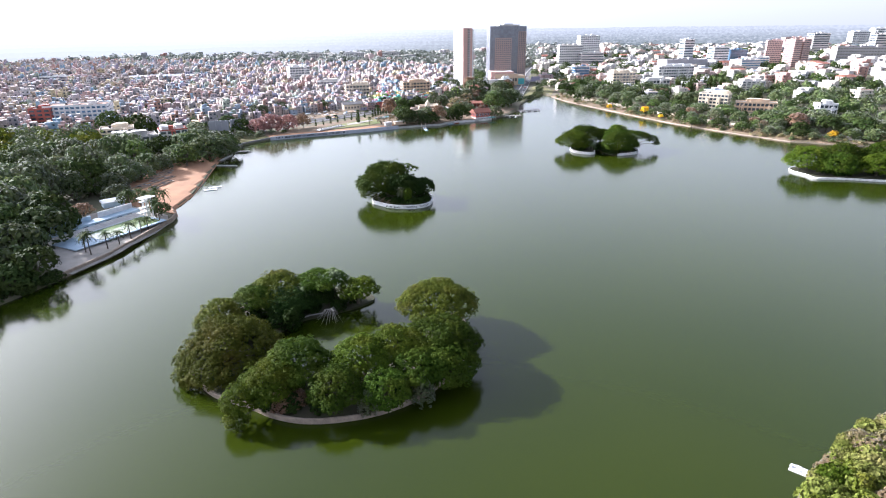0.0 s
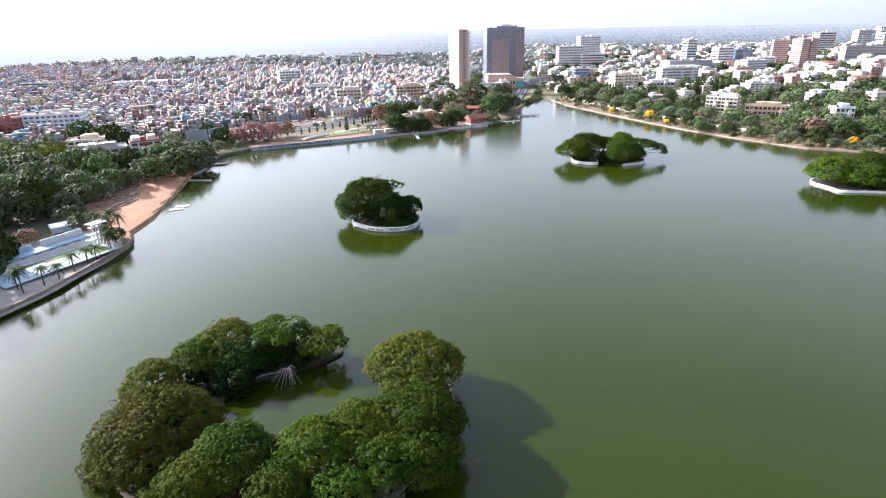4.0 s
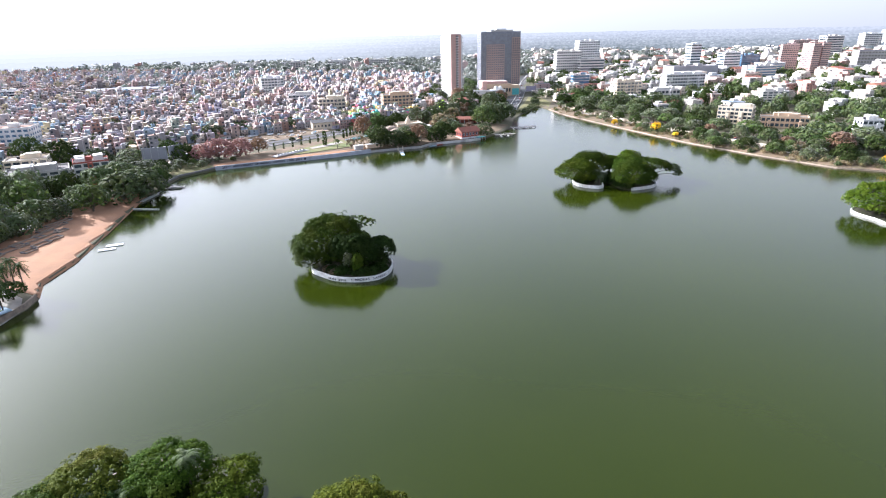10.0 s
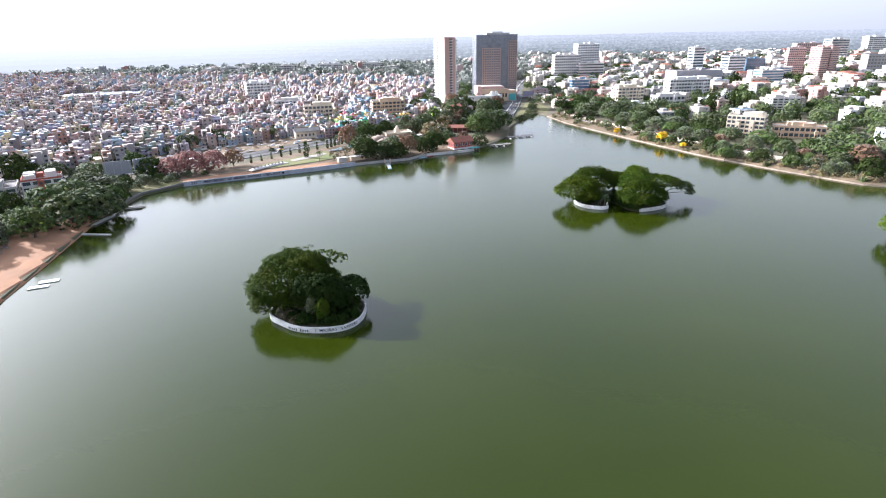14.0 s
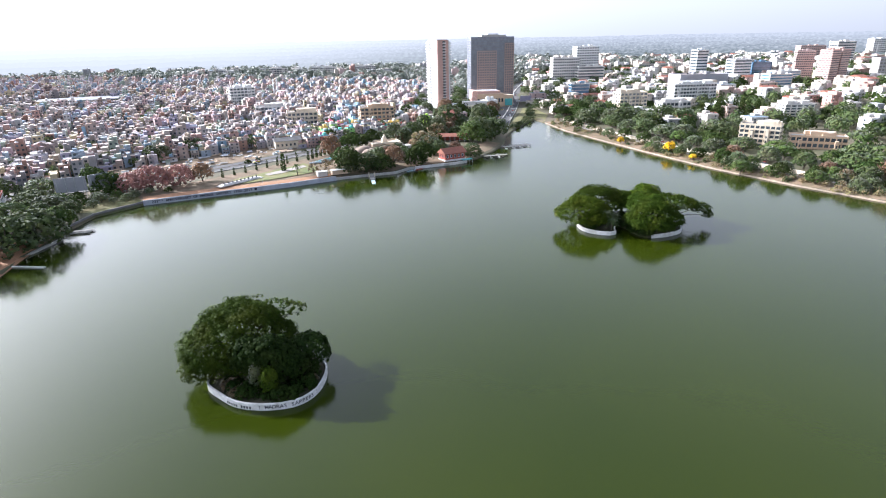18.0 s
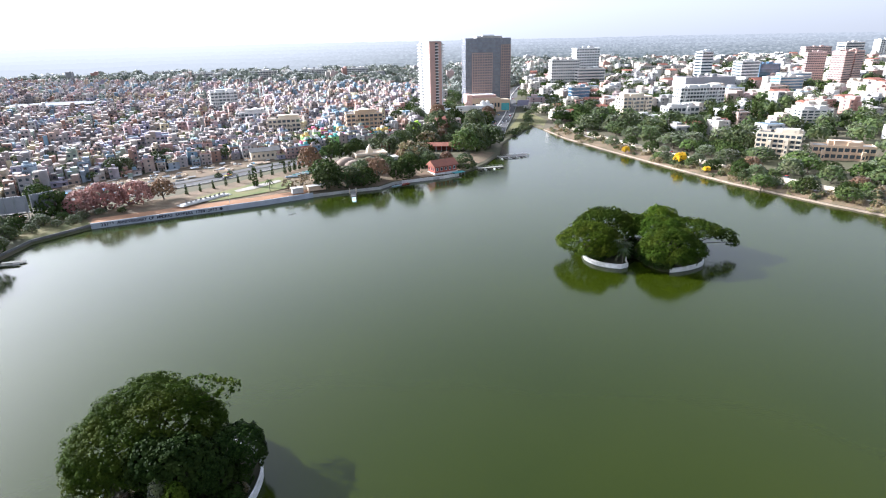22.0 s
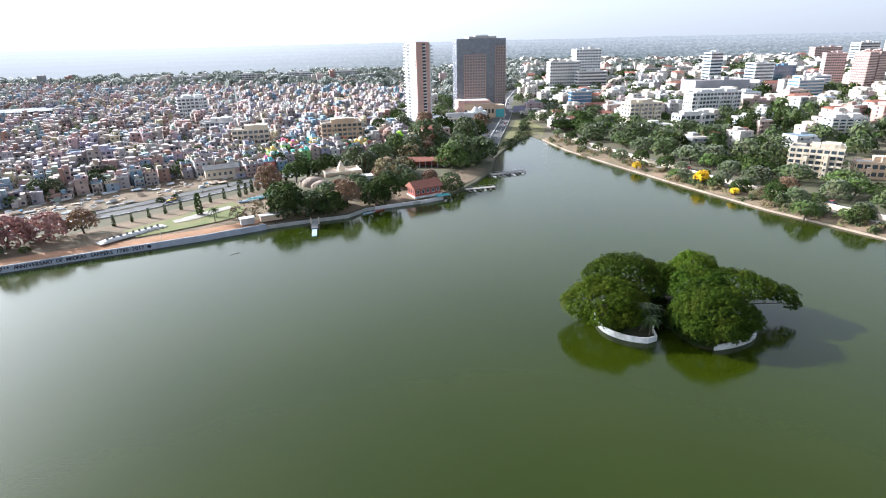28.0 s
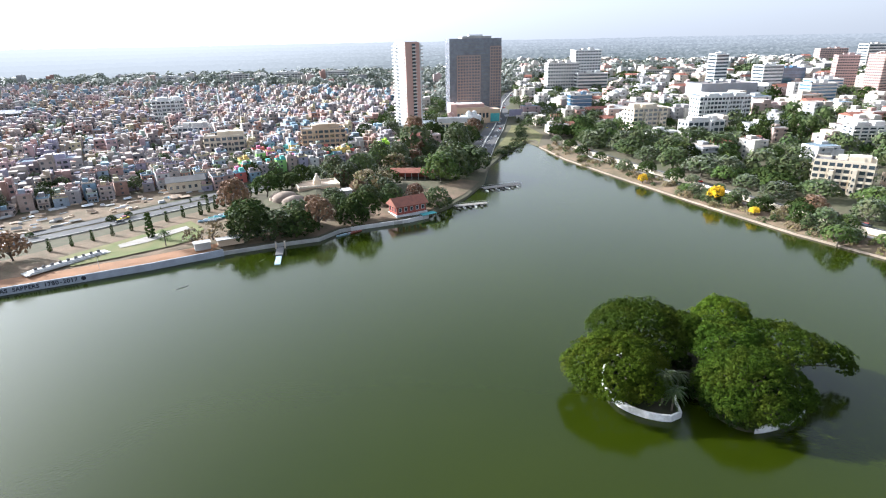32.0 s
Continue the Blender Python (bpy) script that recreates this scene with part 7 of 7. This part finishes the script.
for x, y, h in [(-124, 206, 9), (-121, 212, 7), (-119, 217, 6), (-118, 224, 7), (-117, 231, 6.5), (-116, 235, 6), (-114.5, 243, 9), (-117, 246, 9.5), (-120, 251, 10), (-122, 257, 10), (-125, 255, 9), (-119, 260, 10), (-128, 261, 9), (-124, 263, 10.5), (-132, 264, 9), (-127, 208, 7), (-136, 262, 9.5), (-46, 500, 7), (-17, 512, 9), (-3, 506, 9), (246, 700, 9), (255, 716, 10), (205, 716, 10), (231, 690, 9), (-170, 458, 10)]:
    if palm_stock is None:
        palm_stock = make_palm(8.0, pr, 20, 3.0, LEAF["dark"])
        t = palm_stock
    else:
        t = copy_thing(palm_stock, pose(0, 0, 0))
    t.matrix_basis = pose(x, y, ground_z(x, y), 0, 0, rnd.uniform(0, 360)) @ Matrix.Diagonal((1, 1, h / 8, 1))
    tagged(t, group="palms by the lake")
WEST_PARK = [(-160, 150), (-138, 200), (-150, 232), (-168, 250), (-160, 285), (-168, 330), (-165, 372), (-190, 392), (-240, 410), (-330, 420), (-420, 400), (-420, 150)]


park = [p for p in scatter(WEST_PARK, 330, 7.5, 3) if free(p[0], p[1], 2)]
park.sort(key=lambda p: math.hypot(p[0] + 140, p[1] - 290))
for x, y in park[:62]:
    plant(rnd.choices(["dark", "dusty", "rain", "olive", "light", "pink"], [2.5, 6, 4, 4, 1, 0.3])[0], x, y, rnd.uniform(1.3, 2.0), GW, rnd.uniform(0.95, 1.25))
PARK_REST = park[62:]
# east bank front row, then the wooded quarter behind
for kind, x, y, s, tall in [
    ("rain", 251, 655, 2.4, 0.85), ("rain", 262, 640, 2.2, 0.85), ("olive", 218, 660, 1.9, 0.9), ("dark", 207, 582, 1.0, 1.0), ("flower", 210, 542, 1.3, 1.0), ("flower", 216, 518, 0.8, 0.8), ("flower", 190, 586, 0.9, 1.0), ("light", 226, 477, 1.15, 0.9),
    ("rain", 262, 564, 2.0, 0.9), ("olive", 259, 536, 1.9, 0.6), ("light", 272, 514, 1.8, 0.7), ("dusty", 257, 500, 1.2, 0.9), ("dark", 229, 504, 1.0, 0.9), ("rust", 240, 512, 1.1, 0.9), ("dusty", 234, 496, 1.0, 0.9), ("dark", 222, 523, 0.9, 0.8), ("dusty", 218, 535, 0.9, 0.9), ("light", 205, 560, 0.7, 0.7), ("light", 196, 592, 0.6, 0.7), ("dark", 198, 600, 1.0, 0.9), ("dusty", 190, 615, 0.9, 0.9), ("bare", 186, 630, 0.8, 0.9), ("dark", 184, 645, 0.8, 0.8), ("light", 176, 655, 0.6, 0.6), ("dark", 180, 672, 0.8, 0.9), ("dark", 176, 690, 0.9, 0.9), ("dusty", 172, 715, 0.8, 0.9),
    ("rain", 230, 640, 1.9, 0.9), ("dark", 206, 690, 1.6, 0.9), ("rain", 214, 720, 1.7, 0.9), ("dark", 200, 740, 1.6, 0.9), ("rain", 238, 680, 1.7, 0.9), ("dark", 242, 450 + 14, 0.9, 0.9), ("light", 252, 446, 0.9, 0.8), ("dusty", 263, 428, 0.9, 0.8), ("rain", 276, 440, 1.2, 0.9), ("dark", 284, 424, 1.2, 0.9), ("flower", 296, 404, 1.1, 0.9), ("light", 308, 402, 1.0, 0.8), ("rain", 320, 396, 1.2, 0.8), ("rust", 270, 462, 1.0, 0.8)]:
    plant(kind, x, y, s, GE, tall)
for k in range(22):
    plant("cas", 290 + rnd.uniform(0, 62), 668 + rnd.uniform(-10, 14), rnd.uniform(0.85, 1.15), "casuarina row", rnd.uniform(0.9, 1.1))
EAST_WOOD = [(246, 476), (236, 510), (222, 560), (206, 610), (190, 665), (178, 730), (186, 800), (230, 830), (330, 760), (420, 720), (520, 700), (560, 640), (600, 520), (520, 420), (380, 392), (320, 402), (280, 426)]
wood = [p for p in scatter(EAST_WOOD, 620, 8.0, 5) if free(p[0], p[1], 1)]
wd = line_distance(EAST_SHORE, wood, False)
wood = [p for d, p in sorted(zip(wd, wood)) if d > 33 and not (244 < p[0] < 300 and 505 < p[1] < 546) and (p[1] < 640 or p[0] < 250 or rnd.random() < 0.55)]
for x, y in wood[:62]:
    plant(rnd.choices(["dark", "dusty", "rain", "olive", "light", "rust", "cas"], [6, 4, 4, 2, 1.2, 0.5, 0.6])[0], x, y, rnd.uniform(1.2, 2.0), GE, rnd.uniform(0.6, 0.85))
WOOD_REST = [p for k, p in enumerate(wood[62:]) if k % 5 < 3]
TOWN_REST = town_tree_spots[25:]
# planting between the corner of the lake and the road
for kind, x, y, s in [("dusty", -139, 438, 0.6), ("rain", -146, 430, 0.9), ("dark", -150, 444, 0.8), ("dusty", -144, 452, 0.7), ("light", -136, 457, 0.6), ("dusty", -128, 459, 0.55), ("dark", -155, 452, 0.8), ("rain", -160, 444, 1.0),
                      ("dusty", -142, 418, 0.8), ("dark", -148, 412, 1.0), ("olive", -158, 425, 1.0), ("dusty", -121, 463, 0.5), ("dark", -112, 466, 0.4), ("dusty", -133, 447, 0.45), ("rain", -166, 434, 1.0), ("dark", -140, 466, 0.7)]:
    plant(kind, x, y, s, GW, 0.8)
# a loose row of low trees between the bank's slope and its road
for k in range(0, len(east) - 1):
    for off in (-rnd.uniform(7, 13), -rnd.uniform(19, 24)):
        if rnd.random() < (0.42 if east[k][1] < 590 else 0.04):
            p = offset_line(east, off)[k]
            plant(rnd.choices(["dark", "dusty", "rain", "bare", "olive", "light"], [4, 4, 3, 2, 2, 1])[0], p[0] + rnd.uniform(-2, 2), p[1] + rnd.uniform(-2, 2), rnd.uniform(0.45, 0.95), GE, rnd.uniform(0.75, 1.0))
for x, y in line_points(offset_line(ROAD_A[3:9], -4.9), 7.0):
    if rnd.random() < 0.5:
        plant(rnd.choice(["dusty", "dark", "cypress"]), x, y, rnd.uniform(0.3, 0.5), "hedge between the carriageways", 0.8)
for x, y in town_tree_spots[:25]:
    plant(rnd.choice(["dark", "dusty", "olive", "dusty"]), x, y, rnd.uniform(0.6, 1.2), GT, rnd.uniform(0.8, 1.1))

spots = [(x + rnd.uniform(-2, 2), y + rnd.uniform(-3, 3), 0.6, rnd.uniform(1.5, 3.0), rnd.uniform(1.5, 3.5)) for x, y in line_points([(-152, 142), (-134, 170), (-126, 187)], 2.2)]
bushes("shore_scrub", "dark scrub hanging over the western shore", spots, LEAF["dark"], 235, 0.6, per=14)
for x, y, s in ((-139, 166, 1.2), (-146, 152, 1.4), (-150, 160, 1.5), (-133, 178, 1.0), (-156, 140, 1.5), (-160, 168, 1.6), (-150, 185, 1.4)):
    plant("dark", x, y, s, GW, 0.95)

# scrub on the earth slopes
spots = []
for k in range(330):
    s = rnd.uniform(len(east) * rnd.choice((0.0, 0.35)), len(east) - 2)
    p = offset_line(east, -rnd.uniform(1.2, 15))[int(s)]
    spots.append((p[0] + rnd.uniform(-2, 2), p[1] + rnd.uniform(-2, 2), ground_z(*p), rnd.uniform(0.9, 2.2), rnd.uniform(0.9, 2.8)))
bushes("bank_scrub", "dry brown and green scrub on the east bank", spots[:165], LEAF["dry"], 231, 0.7, per=7)
bushes("bank_scrub", "green shrubs on the east bank", spots[250:], LEAF["street"], 233, 0.7, per=8)

# ---- villas of the east side and the wide distance ----
VILLAS = [(250, 590), (330, 560), (420, 520), (620, 560), (800, 760), (1000, 1000), (1200, 1300), (700, 1500), (300, 1400), (200, 1150), (190, 900), (210, 800), (250, 780), (240, 690)]
vs = [(x, y) for x, y in scatter(VILLAS, 900, 14.5, 9) if free(x, y, 5)]
wood2 = [p for p in scatter(VILLAS, 1500, 9, 10) if free(p[0], p[1], 1)]
keep = rng.uniform(0, 1, len(vs)) < [0.95 if 600 < y < 1050 and x < 620 else 0.6 for x, y in vs]
vs = [p for p, k in zip(vs, keep) if k and not (p[1] < 620 and rnd.random() < 0.5)]
vs.sort(key=lambda p: math.hypot(p[0] - 240, p[1] - 560))
joined_houses("villa_rows", "white and cream villas and small apartment houses", [(x, y, z) for (x, y), z in zip(vs, land_height(vs))], VILLA_WALL, 9, 16, 2, 4, 8, True, 48)


def far_woods(name, label, spots, size, mat, seed, per=46, leaf=2.0):
    r = np.random.default_rng(seed)
    spots = np.array(spots)
    z = land_height(spots)
    R = size * r.uniform(0.6, 1.3, len(spots))
    n = len(spots)
    i = np.arange(per) + 0.5
    zz = 1 - 1.15 * i / per
    rad = np.sqrt(np.maximum(1 - zz**2, 0))
    t = i * 2.399963
    d = np.stack([rad * np.cos(t), rad * np.sin(t), zz], 1)[None] + r.normal(0, 0.13, (n, per, 3))
    flat = r.uniform(0.7, 1.1, (n, 1))
    c = d * R[:, None, None] * np.stack([np.ones((n, 1)), np.ones((n, 1)), flat], -1) * r.uniform(0.8, 1.12, (n, per, 1))
    c += np.stack([spots[:, 0], spots[:, 1], z + R * 0.75], 1)[:, None]
    up = unit(d + r.normal(0, 0.35, d.shape))
    u = unit(np.cross(up, r.normal(0, 1, d.shape)))
    w = np.cross(up, u)
    s = leaf * (R / size)[:, None, None] * r.uniform(0.7, 1.3, (n, per, 1))
    q = np.stack([c - u * s, c - w * s * 0.8, c + u * s, c + w * s * 0.8], 2).reshape(-1, 4, 3)
    return tagged(put(name, quads_mesh(name, q, mat), None), label, "woods", kind="stuff")


def split(spots, names):
    for k, mat in enumerate(names):
        yield [p for i, p in enumerate(spots) if i % len(names) == k], mat


CENTRE = [(10, 700), (60, 690), (98, 705), (112, 760), (126, 830), (100, 850), (150, 905), (160, 960), (190, 1060), (140, 1080), (60, 1060), (30, 900), (20, 800)]
CENTRE2 = [(178, 745), (205, 770), (240, 790), (330, 800), (360, 940), (300, 1080), (210, 1060), (172, 940), (176, 860), (166, 800)]
mid_spots = [p for p in scatter(CENTRE, 170, 8, 91) + scatter(CENTRE2, 190, 9, 92) if free(p[0], p[1], -3) and line_distance(ROAD_B, [p], False)[0] > 12]
for sp, mat in split(mid_spots, ("dark", "street", "dusty")):
    far_woods("street_trees", "street trees round the tall buildings", sp, 5.6, LEAF[mat], 77, 110, 1.0)
low_spots = [p for p in scatter(CENTRE, 60, 14, 93) + scatter(CENTRE2, 110, 13, 94) if free(p[0], p[1], 2) and line_distance(ROAD_B, [p], False)[0] > 16]
joined_houses("shop_houses", "low mixed shop houses and offices", [(x, y, z) for (x, y), z in zip(low_spots, land_height(low_spots))], VILLA_WALL, 8, 14, 1, 4, 10, True)
for sp, mat in split(PARK_REST, ("street", "olive", "dusty")):
    far_woods("park_trees", "dense canopy of the wooded park beyond the beach", sp, 8.6, LEAF[mat], 71, 230, 1.15)
for sp, mat in split(WOOD_REST, ("dark", "street", "dusty", "street")):
    far_woods("quarter_trees", "dense garden trees of the wooded quarter", sp, 6.0, LEAF[mat], 73, 150, 1.0)
far_woods("town_trees", "small trees between the town houses", TOWN_REST, 4.0, LEAF["dusty"], 75, 44, 1.35)
gaps = np.array(wood2)
hit_house = np.array([min([(x - a) ** 2 + (y - b) ** 2 for a, b in vs] + [1e9]) < 81 for x, y in wood2])
for k, mat in enumerate(("street", "dark", "street")):
    far_woods("garden_trees", "garden trees between the villas", gaps[~hit_house][k::3], 5.4, LEAF[mat], 41 + k, 84, 1.3)
yard = [p for p in scatter([tuple(p) for p in DISTRICT], 640, 11, 12) if line_distance(ROAD_A, [p], False)[0] > 12]
far_woods("yard_trees", "small dusty trees between the town houses", yard, 3.8, LEAF["street"], 43, 44, 1.2)
BELTS = [
    [(-1400, 1240), (-700, 1230), (-300, 1170), (-60, 1150), (40, 1090), (110, 960), (190, 1050), (260, 1130), (330, 1500), (0, 1640), (-900, 1700), (-1500, 1500)],
    [(330, 1120), (700, 1250), (1250, 1450), (1300, 1700), (900, 2000), (200, 2000), (250, 1500)],
    [(620, 560), (800, 700), (1250, 1150), (1700, 1300), (1500, 900), (900, 450)],
    [(-560, 480), (-1150, 560), (-1500, 700), (-1400, 1250), (-1150, 1250), (-1150, 600)],
]
# far belts in the paled leaf colour that stands in for haze
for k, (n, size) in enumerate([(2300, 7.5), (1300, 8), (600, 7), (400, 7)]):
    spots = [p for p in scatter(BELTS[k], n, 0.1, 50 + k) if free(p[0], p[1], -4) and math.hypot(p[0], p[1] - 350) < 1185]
    far_woods("far_woods", "distant woods and avenue trees with haze in their leaf colour", spots, size, LEAF["far"], 60 + k, 34, size * 0.34)
spread = []
for k, n in enumerate([200, 420, 150, 260]):
    spread += [p for p in scatter(BELTS[k], n, 0.1, 80 + k) if math.hypot(p[0], p[1] - 350) < 1180]
joined_houses("far_houses", "scattered pale distant houses", [(x, y, z + 2.5) for (x, y), z in zip(spread, land_height(spread))], VILLA_WALL, 9, 18, 2, 5, 12)

# ---- the hazy distance ----
def haze_ridge(R, top, dark, light, sunny, seed):
    """A glowing ring of far wooded country with specks of houses and a ragged skyline; the haze before it is painted
    into its colours, paler towards the sun.
    """
    m = bpy.data.materials.new("painted_haze_glow")
    m.use_nodes = True
    n, l = m.node_tree.nodes, m.node_tree.links
    em, geo, mp, tex, ramp = (n.new("ShaderNode" + k) for k in ("Emission", "NewGeometry", "Mapping", "TexNoise", "ValToRGB"))
    mp.inputs["Scale"].default_value = (0.11, 0.11, 0.22)
    mp.inputs["Location"].default_value = (seed, 0, 0)
    tex.inputs["Scale"].default_value, tex.inputs["Detail"].default_value, tex.inputs["Roughness"].default_value = 1.0, 6, 0.62
    l.new(geo.outputs["Position"], mp.inputs["Vector"])
    l.new(mp.outputs["Vector"], tex.inputs["Vector"])
    l.new(tex.outputs["Fac"], ramp.inputs["Fac"])
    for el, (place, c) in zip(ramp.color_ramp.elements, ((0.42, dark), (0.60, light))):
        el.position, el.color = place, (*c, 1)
    spot, few, house = n.new("ShaderNodeTexVoronoi"), n.new("ShaderNodeMapRange"), n.new("ShaderNodeMix")
    spot.inputs["Scale"].default_value = 0.55
    l.new(mp.outputs["Vector"], spot.inputs["Vector"])
    l.new(spot.outputs["Distance"], few.inputs["Value"])
    few.inputs["From Min"].default_value, few.inputs["From Max"].default_value = 0.26, 0.16
    few.inputs["To Max"].default_value = 0.75
    house.data_type = "RGBA"
    l.new(few.outputs[0], house.inputs["Factor"])
    l.new(ramp.outputs["Color"], house.inputs["A"])
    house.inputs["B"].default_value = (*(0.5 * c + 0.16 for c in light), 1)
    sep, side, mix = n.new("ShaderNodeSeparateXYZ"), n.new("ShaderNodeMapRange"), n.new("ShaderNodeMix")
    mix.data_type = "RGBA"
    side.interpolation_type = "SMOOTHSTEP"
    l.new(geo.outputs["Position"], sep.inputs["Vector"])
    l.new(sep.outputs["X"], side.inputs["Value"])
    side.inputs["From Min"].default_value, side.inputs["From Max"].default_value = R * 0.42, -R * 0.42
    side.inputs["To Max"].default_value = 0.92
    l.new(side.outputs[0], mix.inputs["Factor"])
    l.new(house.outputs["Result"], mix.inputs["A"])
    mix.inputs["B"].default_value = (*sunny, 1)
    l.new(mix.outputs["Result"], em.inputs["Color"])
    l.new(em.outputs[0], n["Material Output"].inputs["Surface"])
    g, N = Geo(), 1600
    lo, hi = [], []
    for k in range(N + 1):
        a = 2 * math.pi * k / N
        c = Vector((math.cos(a), math.sin(a), 0))
        z = top + 2.2 * noise.noise(c * 7 + Vector((0, 0, seed))) + 2.0 * noise.noise(c * 45 + Vector((0, 0, seed))) + 2.2 * noise.noise(c * 170 + Vector((0, 0, seed)))
        lo.append((R * c.x, 350 + R * c.y, -20))
        hi.append((R * c.x, 350 + R * c.y, z))
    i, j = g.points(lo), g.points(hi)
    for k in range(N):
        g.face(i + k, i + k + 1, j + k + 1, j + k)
    tagged(put("backdrop", g, m), "glowing backdrop of wooded country with haze painted in", "distance", kind="structure")


# each farther ring is painted paler, as through more haze
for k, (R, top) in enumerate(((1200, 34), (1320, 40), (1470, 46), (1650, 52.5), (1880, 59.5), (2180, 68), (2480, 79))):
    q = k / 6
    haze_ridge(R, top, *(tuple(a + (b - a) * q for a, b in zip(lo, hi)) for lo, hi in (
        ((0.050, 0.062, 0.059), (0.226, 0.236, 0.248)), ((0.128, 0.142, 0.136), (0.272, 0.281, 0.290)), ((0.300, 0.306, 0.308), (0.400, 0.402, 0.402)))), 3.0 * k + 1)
